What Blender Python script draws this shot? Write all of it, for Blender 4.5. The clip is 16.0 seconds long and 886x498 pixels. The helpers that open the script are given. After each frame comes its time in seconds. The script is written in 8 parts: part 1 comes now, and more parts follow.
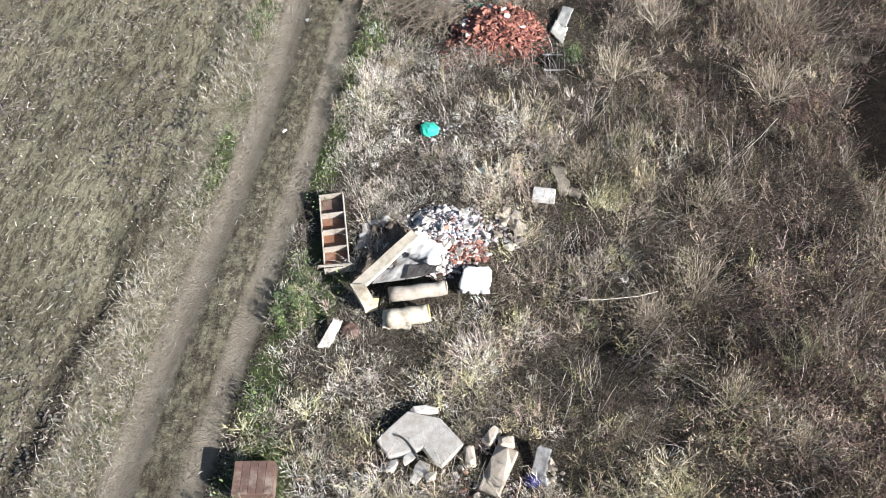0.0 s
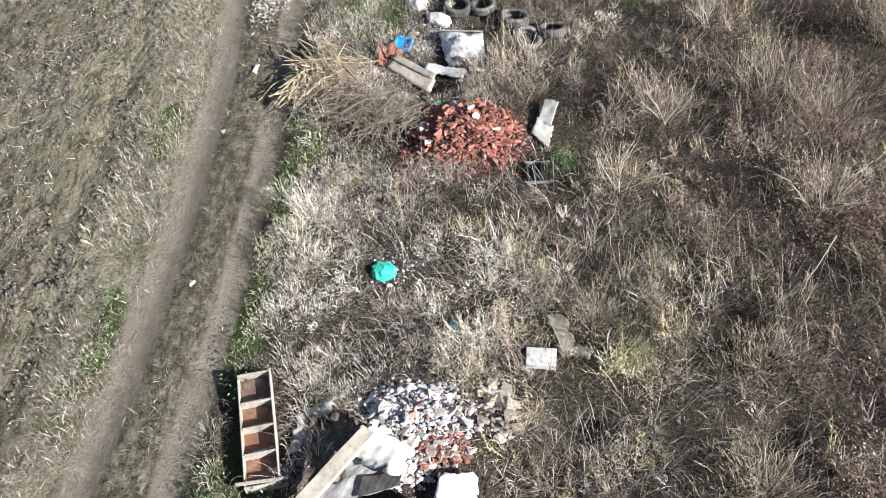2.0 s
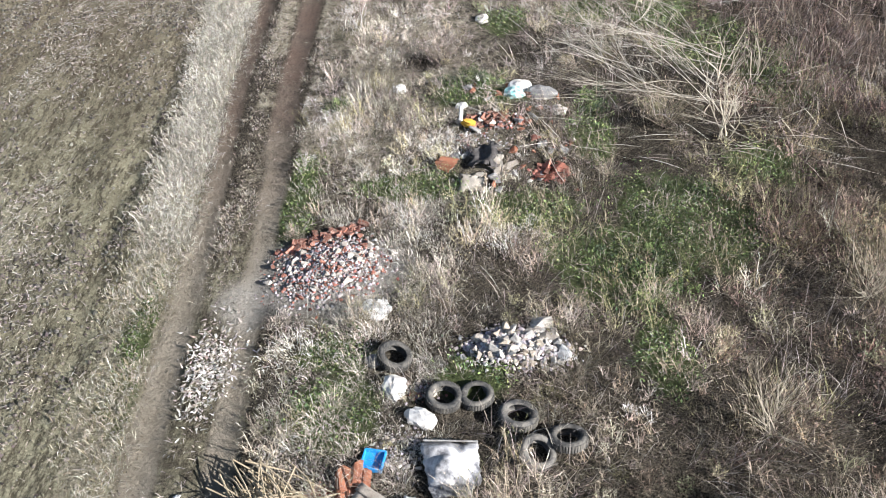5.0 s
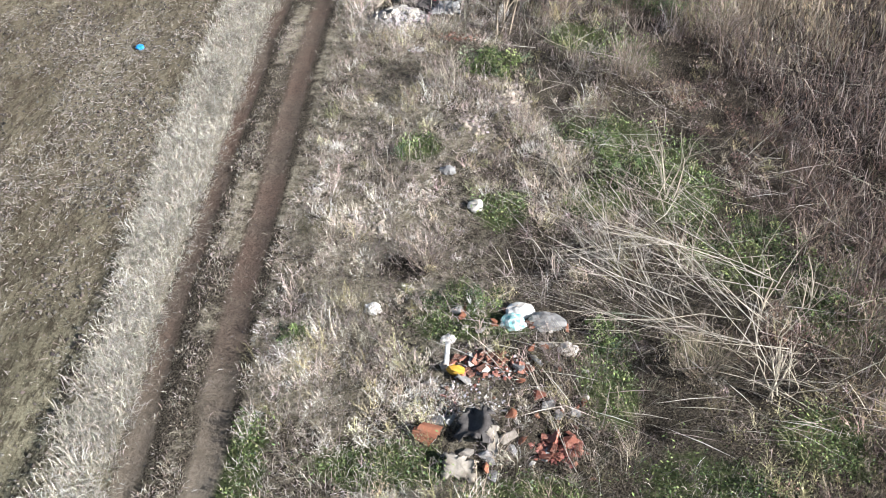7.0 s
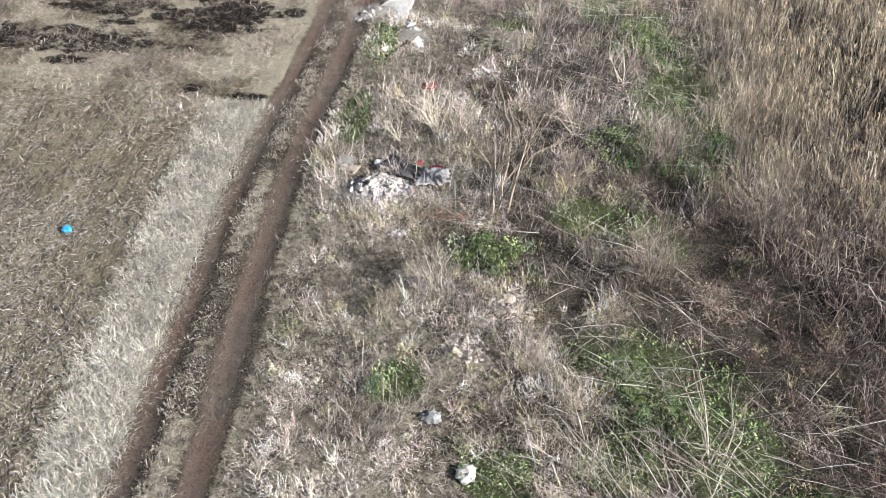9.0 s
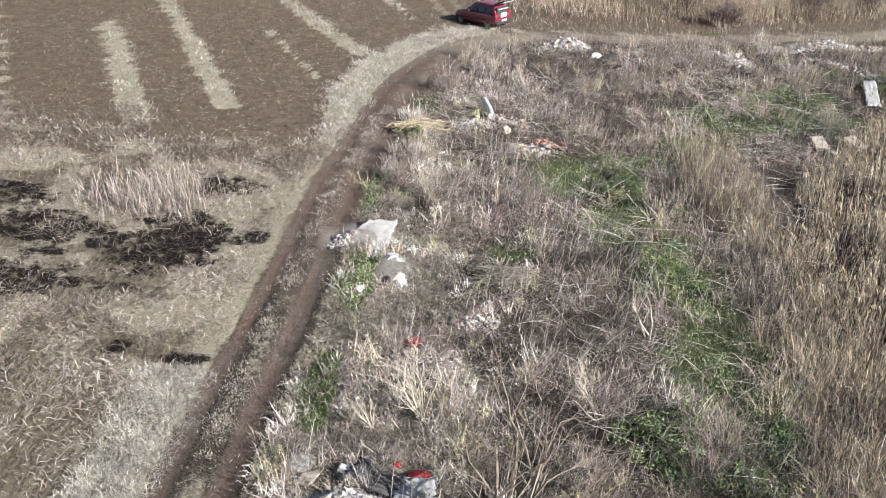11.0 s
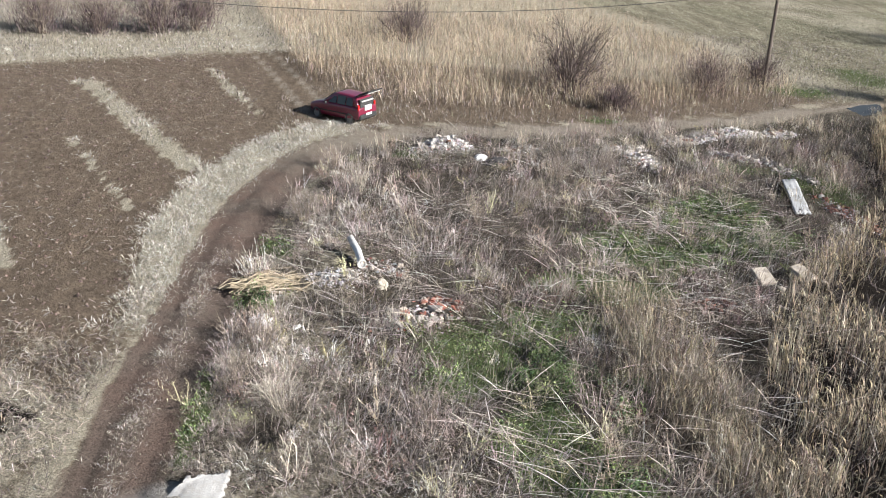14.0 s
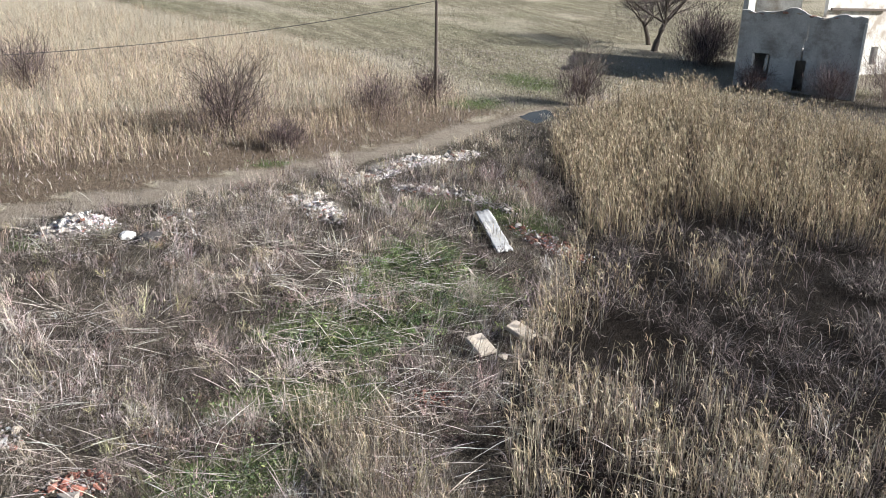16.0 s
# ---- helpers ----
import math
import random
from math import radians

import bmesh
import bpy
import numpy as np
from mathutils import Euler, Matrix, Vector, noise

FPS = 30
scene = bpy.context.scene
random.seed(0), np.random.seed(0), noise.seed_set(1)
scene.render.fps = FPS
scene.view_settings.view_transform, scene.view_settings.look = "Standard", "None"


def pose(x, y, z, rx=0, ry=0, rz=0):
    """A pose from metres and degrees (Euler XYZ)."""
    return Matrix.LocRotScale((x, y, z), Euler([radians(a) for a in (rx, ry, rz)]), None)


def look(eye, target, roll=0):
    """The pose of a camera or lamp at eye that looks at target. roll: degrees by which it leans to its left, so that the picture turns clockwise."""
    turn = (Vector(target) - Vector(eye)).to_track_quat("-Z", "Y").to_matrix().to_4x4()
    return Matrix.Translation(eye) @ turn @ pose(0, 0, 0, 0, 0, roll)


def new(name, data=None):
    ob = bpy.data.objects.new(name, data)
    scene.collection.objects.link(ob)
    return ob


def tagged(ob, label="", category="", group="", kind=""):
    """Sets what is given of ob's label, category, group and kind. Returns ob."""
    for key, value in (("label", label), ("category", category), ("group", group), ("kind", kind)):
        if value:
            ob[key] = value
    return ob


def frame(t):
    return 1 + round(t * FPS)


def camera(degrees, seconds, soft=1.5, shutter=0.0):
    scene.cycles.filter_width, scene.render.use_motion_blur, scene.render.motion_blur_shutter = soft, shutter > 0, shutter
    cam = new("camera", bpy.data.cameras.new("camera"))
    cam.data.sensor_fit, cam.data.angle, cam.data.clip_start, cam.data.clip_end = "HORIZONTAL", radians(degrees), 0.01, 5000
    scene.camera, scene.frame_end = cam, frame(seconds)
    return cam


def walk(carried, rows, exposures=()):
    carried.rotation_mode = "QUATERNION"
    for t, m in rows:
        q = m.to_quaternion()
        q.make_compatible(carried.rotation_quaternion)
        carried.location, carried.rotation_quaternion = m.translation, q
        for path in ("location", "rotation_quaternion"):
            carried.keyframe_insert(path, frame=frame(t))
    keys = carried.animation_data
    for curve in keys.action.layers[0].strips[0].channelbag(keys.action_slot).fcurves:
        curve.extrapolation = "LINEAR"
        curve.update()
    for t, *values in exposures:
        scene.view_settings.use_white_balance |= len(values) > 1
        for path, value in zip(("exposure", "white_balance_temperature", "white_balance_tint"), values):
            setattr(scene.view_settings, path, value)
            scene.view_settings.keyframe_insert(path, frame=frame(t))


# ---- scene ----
cam = camera(51.6, 16.0, soft=1.0)
PATH = [
    (0, (0.66, -1.264, 16.04), (0.484, -0.113, 14.414), -2.4),
    (0.5, (0.623, -0.231, 15.517), (0.44, 0.935, 13.903), -2.5),
    (1, (0.484, 0.934, 14.758), (0.297, 2.126, 13.163), -2.4),
    (1.5, (0.353, 2.131, 13.855), (0.172, 3.361, 12.288), -2.5),
    (2, (0.264, 3.43, 13.029), (0.142, 4.693, 11.483), -3.0),
    (2.5, (0.213, 4.539, 12.864), (0.1, 5.852, 11.359), -3.0),
    (3, (0.272, 5.651, 12.909), (0.15, 7.012, 11.448), -3.2),
    (3.5, (0.249, 6.791, 12.896), (0.124, 8.199, 11.482), -3.4),
    (4, (0.257, 7.934, 12.879), (0.126, 9.381, 11.505), -3.5),
    (4.2, (0.248, 8.44, 12.889), (0.117, 9.899, 11.527), -3.6),
    (6.3, (-0.103, 15.295, 13.661), (-0.197, 16.785, 12.329), -1.1),
    (6.5, (-0.092, 15.867, 13.673), (-0.187, 17.37, 12.357), -1.0),
    (7, (-0.043, 17.269, 13.606), (-0.14, 18.804, 12.328), -1.0),
    (7.5, (-0.005, 18.702, 13.601), (-0.105, 20.259, 12.35), -1.2),
    (8, (0.018, 20.136, 13.674), (-0.079, 21.713, 12.448), -0.9),
    (8.5, (0.028, 21.801, 13.709), (-0.069, 23.397, 12.507), -1.0),
    (9, (-0.09, 23.503, 13.679), (-0.182, 25.129, 12.519), -0.6),
    (9.5, (-0.194, 25.271, 13.675), (-0.283, 26.944, 12.583), -0.4),
    (10, (-0.156, 26.994, 13.701), (-0.253, 28.708, 12.675), -0.5),
    (10.2, (-0.164, 27.678, 13.705), (-0.262, 29.408, 12.706), -0.6),
    (12.3, (-0.635, 35.487, 13.761), (-0.681, 37.317, 12.955), 1.0),
    (12.5, (-0.651, 36.198, 13.755), (-0.698, 38.028, 12.949), 1.0),
    (13, (-0.636, 37.922, 13.755), (-0.649, 39.752, 12.949), 1.0),
    (13.5, (-0.549, 39.71, 13.726), (-0.456, 41.539, 12.923), 1.2),
    (14, (-0.395, 41.569, 13.72), (-0.185, 43.389, 12.919), 1.3),
    (14.5, (-0.085, 43.38, 13.73), (0.263, 45.18, 12.932), 1.3),
    (15, (0.433, 45.234, 13.708), (0.949, 46.996, 12.915), 1.4),
    (15.5, (1.113, 47.073, 13.709), (1.799, 48.779, 12.921), 1.4),
    (16, (2.170, 48.601, 13.566), (3.009, 50.243, 12.792), 0.8),
]
walk(cam, [(t, look(eye, target, roll)) for t, eye, target, roll in PATH], [(0, 1.38), (4.2, 1.38), (6.3, 1.32), (10.2, 1.3), (12.3, 1.22), (14.5, 1.22), (16, 1.32)])

# ---- light ----
world = bpy.data.worlds.new("sky")
scene.world = world
world.use_nodes = True
wn = world.node_tree.nodes
sky = wn.new("ShaderNodeTexSky")
sky.sky_type, sky.sun_disc = "NISHITA", False
SUN_AZ, SUN_EL = radians(115), radians(25)
sky.sun_elevation, sky.sun_rotation = SUN_EL, SUN_AZ
world.node_tree.links.new(sky.outputs[0], wn["Background"].inputs[0])
wn["Background"].inputs[1].default_value = 0.05
sun_data = bpy.data.lights.new("sun", "SUN")
sun_data.energy, sun_data.angle, sun_data.color = 5.0, radians(0.55), (1.0, 0.985, 0.965)
sun = new("sun", sun_data)
SUN_DIR = Vector((math.sin(SUN_AZ) * math.cos(SUN_EL), math.cos(SUN_AZ) * math.cos(SUN_EL), math.sin(SUN_EL)))
sun.matrix_world = look(SUN_DIR * 80, (0, 0, 0))

# ---- materials ----
def material(name, rough=0.85, spec=0.3, metal=0.0):
    m = bpy.data.materials.new(name)
    m.use_nodes = True
    b = m.node_tree.nodes["Principled BSDF"]
    b.inputs["Roughness"].default_value = rough
    b.inputs["Specular IOR Level"].default_value = spec
    b.inputs["Metallic"].default_value = metal
    return m, m.node_tree.nodes, m.node_tree.links, b


def mix(n, l, fac, a, b, blend="MIX"):
    """Mixes two colours, each a socket or a tuple; fac is a socket or a number."""
    x = n.new("ShaderNodeMix")
    x.data_type, x.blend_type = "RGBA", blend
    for k, v in ((0, fac), (6, a), (7, b)):
        if isinstance(v, bpy.types.NodeSocket):
            l.new(v, x.inputs[k])
        else:
            x.inputs[k].default_value = v if k == 0 else (*v, 1)[:4]
    return x.outputs[2]


def noise_node(n, l, scale, detail=5, rough=0.6, coord=None, low=0.35, high=0.65, out="Fac"):
    t = n.new("ShaderNodeTexNoise")
    t.inputs["Scale"].default_value, t.inputs["Detail"].default_value, t.inputs["Roughness"].default_value = scale, detail, rough
    if coord is not None:
        l.new(coord, t.inputs["Vector"])
    r = n.new("ShaderNodeMapRange")
    r.inputs[1].default_value, r.inputs[2].default_value = low, high
    l.new(t.outputs[out], r.inputs[0])
    return r.outputs[0]


def bump(n, l, b, height, strength=0.5, dist=0.02):
    k = n.new("ShaderNodeBump")
    k.inputs["Strength"].default_value, k.inputs["Distance"].default_value = strength, dist
    l.new(height, k.inputs["Height"])
    l.new(k.outputs[0], b.inputs["Normal"])


def surface(name, c1, c2, scale=6.0, rough=0.85, spec=0.25, metal=0.0, dirt=None, bump_s=0.4, dirt_at=(0.5, 0.72), vary=0.25, grain=40):
    """A worn surface: two tones, fine grain, patches of dirt, and a shift in brightness from piece to piece."""
    m, n, l, b = material(name, rough, spec, metal)
    co = n.new("ShaderNodeTexCoord").outputs["Object"]
    info = n.new("ShaderNodeObjectInfo")
    ofs = n.new("ShaderNodeVectorMath")
    ofs.operation = "ADD"
    sc = n.new("ShaderNodeVectorMath")
    sc.operation = "SCALE"
    sc.inputs[0].default_value = (31, 17, 9)
    l.new(info.outputs["Random"], sc.inputs["Scale"])
    l.new(co, ofs.inputs[0])
    l.new(sc.outputs[0], ofs.inputs[1])
    v = ofs.outputs[0]
    col = mix(n, l, noise_node(n, l, scale, 6, 0.65, v), c1, c2)
    g = noise_node(n, l, grain, 3, 0.6, v, 0.25, 0.75)
    col = mix(n, l, 0.35, col, mix(n, l, g, (0.5, 0.5, 0.5), (1.25, 1.22, 1.18)), "MULTIPLY")
    if dirt:
        col = mix(n, l, noise_node(n, l, scale * 0.45, 7, 0.7, v, *dirt_at), col, dirt)
    r = n.new("ShaderNodeMapRange")
    r.inputs[3].default_value, r.inputs[4].default_value = 1 - vary, 1 + vary * 0.6
    l.new(info.outputs["Random"], r.inputs[0])
    comb = n.new("ShaderNodeCombineColor")
    for k in range(3):
        l.new(r.outputs[0], comb.inputs[k])
    col = mix(n, l, 1.0, col, comb.outputs[0], "MULTIPLY")
    l.new(col, b.inputs["Base Color"])
    bump(n, l, b, g, bump_s, 0.012)
    return m


def tinted(name, rough=0.9, trans=0.12, spec=0.15):
    """Plant matter: the colour comes from each blade's own tint, with streaks along it and light that passes through."""
    m, n, l, b = material(name, rough, spec)
    a = n.new("ShaderNodeAttribute")
    a.attribute_name = "tint"
    co = n.new("ShaderNodeTexCoord").outputs["Object"]
    f = noise_node(n, l, 9.0, 4, 0.7, co, 0.3, 0.7)
    col = mix(n, l, 1.0, a.outputs["Color"], mix(n, l, f, (0.72, 0.72, 0.74), (1.2, 1.18, 1.12)), "MULTIPLY")
    l.new(col, b.inputs["Base Color"])
    t = n.new("ShaderNodeBsdfTranslucent")
    l.new(col, t.inputs["Color"])
    ms = n.new("ShaderNodeMixShader")
    ms.inputs[0].default_value = trans
    l.new(b.outputs[0], ms.inputs[1])
    l.new(t.outputs[0], ms.inputs[2])
    l.new(ms.outputs[0], n["Material Output"].inputs[0])
    return m


M_BLADE = tinted("dry_plant")
M_LEAF = tinted("leaf", 0.75, 0.2, 0.2)
M_STEM = surface("dead_stem", (0.34, 0.29, 0.23), (0.2, 0.16, 0.13), 9)
M_PALE_STEM = surface("pale_stalk", (0.6, 0.55, 0.46), (0.42, 0.37, 0.3), 7, vary=0.4)
M_BARK = surface("bark", (0.16, 0.13, 0.11), (0.08, 0.065, 0.055), 12)
M_TILE = surface("fired_clay", (0.36, 0.14, 0.1), (0.22, 0.085, 0.065), 9, dirt=(0.42, 0.29, 0.23), vary=0.6)
M_BRICK = surface("brick", (0.33, 0.15, 0.108), (0.23, 0.1, 0.076), 11, dirt=(0.44, 0.38, 0.33), vary=0.5)
M_ORANGE = surface("orange_clay", (0.36, 0.155, 0.095), (0.27, 0.11, 0.07), 8, dirt=(0.25, 0.15, 0.1), vary=0.25)
M_PLASTER = surface("plaster", (0.62, 0.6, 0.57), (0.48, 0.45, 0.42), 7, dirt=(0.38, 0.33, 0.28), vary=0.3)
M_RUBBLE = surface("mortar_rubble", (0.5, 0.46, 0.42), (0.38, 0.34, 0.3), 8, dirt=(0.32, 0.26, 0.21), vary=0.4)
M_CONCRETE = surface("concrete", (0.6, 0.57, 0.53), (0.46, 0.43, 0.39), 5, dirt=(0.24, 0.22, 0.18), vary=0.2)
M_STONE = surface("pale_stone", (0.52, 0.46, 0.39), (0.4, 0.34, 0.28), 6, dirt=(0.25, 0.22, 0.16), vary=0.35)
M_SAND = surface("lime_heap", (0.5, 0.49, 0.475), (0.4, 0.39, 0.375), 4, dirt=(0.34, 0.31, 0.27), bump_s=0.8, grain=25)
M_FOAM = surface("foam", (0.62, 0.57, 0.48), (0.5, 0.45, 0.37), 4, dirt=(0.26, 0.215, 0.16), bump_s=0.4, dirt_at=(0.47, 0.68), vary=0.1)
M_FOAM_EDGE = surface("yellow_foam", (0.62, 0.54, 0.26), (0.5, 0.43, 0.2), 6, vary=0.1)
M_WHITE = surface("white_plastic", (0.72, 0.72, 0.72), (0.6, 0.59, 0.58), 4, 0.5, 0.4, dirt=(0.36, 0.32, 0.28), dirt_at=(0.5, 0.72), vary=0.1, bump_s=0.1)
M_CARPET = surface("carpet_back", (0.48, 0.44, 0.39), (0.37, 0.335, 0.29), 5, dirt=(0.2, 0.165, 0.13), dirt_at=(0.46, 0.68), vary=0.15)
M_GREYCLOTH = surface("grey_cloth", (0.34, 0.34, 0.34), (0.22, 0.22, 0.225), 5, dirt=(0.15, 0.13, 0.12))
M_DARKCLOTH = surface("dark_cloth", (0.09, 0.085, 0.085), (0.045, 0.04, 0.04), 6)
M_ROT = surface("rotten_pile", (0.13, 0.098, 0.078), (0.06, 0.046, 0.038), 14, dirt=(0.2, 0.16, 0.125), bump_s=1.0, grain=60)
M_WOOD = surface("weathered_wood", (0.46, 0.42, 0.37), (0.33, 0.29, 0.25), 8, dirt=(0.2, 0.16, 0.13))
M_PLY = surface("brown_board", (0.24, 0.12, 0.075), (0.17, 0.085, 0.055), 5, 0.6, dirt=(0.3, 0.24, 0.2), vary=0.15)
M_DARKPLY = surface("stained_board", (0.16, 0.1, 0.08), (0.1, 0.065, 0.055), 5, 0.6, dirt=(0.3, 0.24, 0.2))
M_RUBBER = surface("rubber", (0.06, 0.06, 0.062), (0.035, 0.035, 0.036), 8, 0.8, dirt=(0.26, 0.24, 0.21), dirt_at=(0.4, 0.75))
M_BLUE = surface("blue_plastic", (0.02, 0.25, 0.62), (0.03, 0.32, 0.7), 5, 0.4, 0.5, vary=0.1, bump_s=0.1)
M_GREENBAG = surface("green_plastic", (0.02, 0.42, 0.3), (0.06, 0.55, 0.42), 5, 0.4, 0.5, vary=0.1, bump_s=0.1)
M_TEAL = surface("teal_plastic", (0.1, 0.5, 0.5), (0.75, 0.8, 0.8), 9, 0.45, 0.5, vary=0.1, bump_s=0.1)
M_YELLOW = surface("ochre_block", (0.62, 0.38, 0.06), (0.52, 0.31, 0.05), 6, vary=0.1)
M_RED = surface("red_cloth", (0.32, 0.04, 0.045), (0.2, 0.025, 0.03), 6, vary=0.1)
M_ASBESTOS = surface("fibre_cement", (0.44, 0.44, 0.42), (0.34, 0.335, 0.315), 4, dirt=(0.24, 0.23, 0.19))
M_FRIDGE = surface("stained_enamel", (0.72, 0.72, 0.74), (0.55, 0.55, 0.58), 2.2, 0.35, 0.5, dirt=(0.1, 0.098, 0.105), dirt_at=(0.43, 0.58), vary=0.05, bump_s=0.1)

# ---- the lie of the land ----
def sst(a, b, v):
    u = np.clip((v - a) / (b - a), 0, 1)
    return u * u * (3 - 2 * u)


def lattice(i, j, seed):
    h = np.sin(i * 127.1 + j * 311.7 + seed * 74.7) * 43758.5453
    return h - np.floor(h)


def vn(x, y, size, seed=0):
    """Smooth value noise, 0 to 1, with features of that size in metres."""
    x, y = np.asarray(x, float) / size, np.asarray(y, float) / size
    i, j = np.floor(x), np.floor(y)
    u, v = x - i, y - j
    u, v = u * u * (3 - 2 * u), v * v * (3 - 2 * v)
    a, b = lattice(i, j, seed), lattice(i + 1, j, seed)
    c, d = lattice(i, j + 1, seed), lattice(i + 1, j + 1, seed)
    return (a * (1 - u) + b * u) * (1 - v) + (c * (1 - u) + d * u) * v


def fbm(x, y, size, seed=0, octaves=4):
    s, t, w = 0.0, 0.0, 1.0
    for k in range(octaves):
        s, t = s + w * vn(x, y, size / 2 ** k, seed + k * 13), t + w
        w *= 0.55
    return s / t


ROAD = [(-7.5, -60), (-6.1, -5), (-5.7, 4.5), (-5.45, 8.7), (-5.22, 12), (-5.15, 15.3), (-5.25, 19), (-5.55, 24), (-5.75, 28), (-6.05, 32.2),
        (-6.2, 36.6), (-6.36, 41.3), (-6.38, 46.8), (-6.05, 52.9), (-5.9, 56.1), (-5.65, 62), (-5.05, 68), (-4.35, 75), (-3.1, 80.4),
        (-1.6, 84.3), (0.6, 87.2), (3.6, 89.1), (9.5, 90.9), (15.9, 93.0), (22.5, 95.8), (29, 99.4), (36.5, 103.6), (46, 108), (80, 118), (200, 150)]
TRACK = [(-0.6, 88.5), (-2.1, 93), (-3.4, 97.7), (-5.7, 105.4), (-8.4, 113.5), (-11.2, 121.3), (-22, 150), (-60, 240)]


def dense(points, step=0.4):
    out = []
    p = [np.array(q, float) for q in points]
    for i in range(len(p) - 1):
        p0, p1, p2, p3 = p[max(i - 1, 0)], p[i], p[i + 1], p[min(i + 2, len(p) - 1)]
        k = max(2, int(np.linalg.norm(p2 - p1) / step))
        for s in np.arange(k) / k:
            m1, m2 = (p2 - p0) * 0.5, (p3 - p1) * 0.5
            if np.linalg.norm(p2 - p1) * 3 < max(np.linalg.norm(m1), np.linalg.norm(m2)):
                m1 = m2 = p2 - p1
            out.append((2 * s ** 3 - 3 * s ** 2 + 1) * p1 + (s ** 3 - 2 * s ** 2 + s) * m1 + (3 * s ** 2 - 2 * s ** 3) * p2 + (s ** 3 - s ** 2) * m2)
    return np.array(out + [p[-1]])


ROAD_LINE, TRACK_LINE = dense(ROAD), dense(TRACK)


def side(x, y, line):
    """Signed distance from a line: negative to the left of its course."""
    x, y = np.ravel(np.asarray(x, float)), np.ravel(np.asarray(y, float))
    out = np.empty(len(x))
    coarse = np.arange(0, len(line), 8)
    for s in range(0, len(x), 20000):
        px, py = x[s:s + 20000], y[s:s + 20000]
        c = coarse[np.argmin((px[:, None] - line[None, coarse, 0]) ** 2 + (py[:, None] - line[None, coarse, 1]) ** 2, 1)]
        near = np.clip(c[:, None] + np.arange(-8, 9)[None], 0, len(line) - 1)
        d2 = (px[:, None] - line[near, 0]) ** 2 + (py[:, None] - line[near, 1]) ** 2
        j = np.argmin(d2, 1)
        k = np.clip(near[np.arange(len(px)), j], 0, len(line) - 2)
        t = line[k + 1] - line[k]
        t /= np.linalg.norm(t, axis=1)[:, None]
        w = t[:, 1] * (px - line[k, 0]) - t[:, 0] * (py - line[k, 1])
        far = np.sqrt(d2[np.arange(len(px)), j])
        out[s:s + 20000] = np.where(np.abs(w) < far * 0.7, np.sign(w + 1e-9) * far, w)
    return out


def base_z(x, y):
    return -0.085 * sst(28, 75, y) * 200 * np.tanh(np.asarray(x, float) / 200)


# hollows, tinted dark as pockets of shade: x, y, radius across, radius along
HOLLOWS = [(1.75, 10.5, 0.55, 0.4), (-0.4, 12.6, 0.4, 0.5), (4.3, 12.1, 0.4, 0.9), (4.8, 10.4, 0.45, 0.8), (5.2, 13.6, 0.4, 0.5), (-1.4, 18.4, 0.6, 0.35), (2.4, 8.2, 0.5, 0.4), (0.75, 16.15, 0.45, 0.35), (3.6, 6.2, 0.5, 0.4), (2.6, 14.1, 0.5, 0.35), (3.3, 19.4, 0.6, 0.4), (6.4, 16.8, 0.6, 0.5), (6.9, 20.6, 0.6, 0.5),
           (0.9, 43.0, 0.8, 0.5), (-1.9, 32.9, 0.6, 0.4), (3.2, 44.0, 0.9, 0.6), (5.2, 45.2, 0.9, 0.7), (5.6, 42.2, 0.8, 0.6), (2.4, 40.6, 0.6, 0.5), (-0.4, 45.6, 0.5, 0.4), (1.0, 33.2, 0.6, 0.4), (3.0, 28.6, 0.6, 0.5), (5.0, 38.6, 0.7, 0.5), (-2.6, 61.2, 0.6, 0.8), (-3.2, 64.0, 0.5, 0.7), (9.8, 66.5, 1.0, 0.8), (12.6, 66.5, 1.0, 1.0), (16.2, 69.2, 1.2, 1.0), (8.4, 76.0, 1.0, 0.7)]
# soft rises and dips: x, y, radius, height
MOUNDS = [(-0.4, 16.9, 1.5, 0.5), (-3.2, 24.4, 1.6, 0.28), (0.5, 22.4, 1.3, 0.2), (-0.9, 10.5, 1.4, 0.18), (0.3, 30.0, 2.2, 0.25), (-0.3, 28.2, 1.4, 0.15),
          (-3.0, 45.2, 1.3, 0.3), (-4.1, 58.0, 1.5, 0.3), (-3.0, 55.9, 1.1, 0.2), (-0.6, 70.6, 3.0, 0.5), (2.0, 67.3, 2.2, 0.35),
          (4.9, 86.3, 1.8, 0.5), (14.8, 86.4, 2.2, 0.4), (22.2, 92.0, 3.4, 0.5), (24.5, 84.0, 3.0, 0.4), (4.0, 48.0, 5.0, 0.35), (2.5, 55.0, 5.0, 0.3),
          (-0.6, 38.6, 2.5, 0.3)]


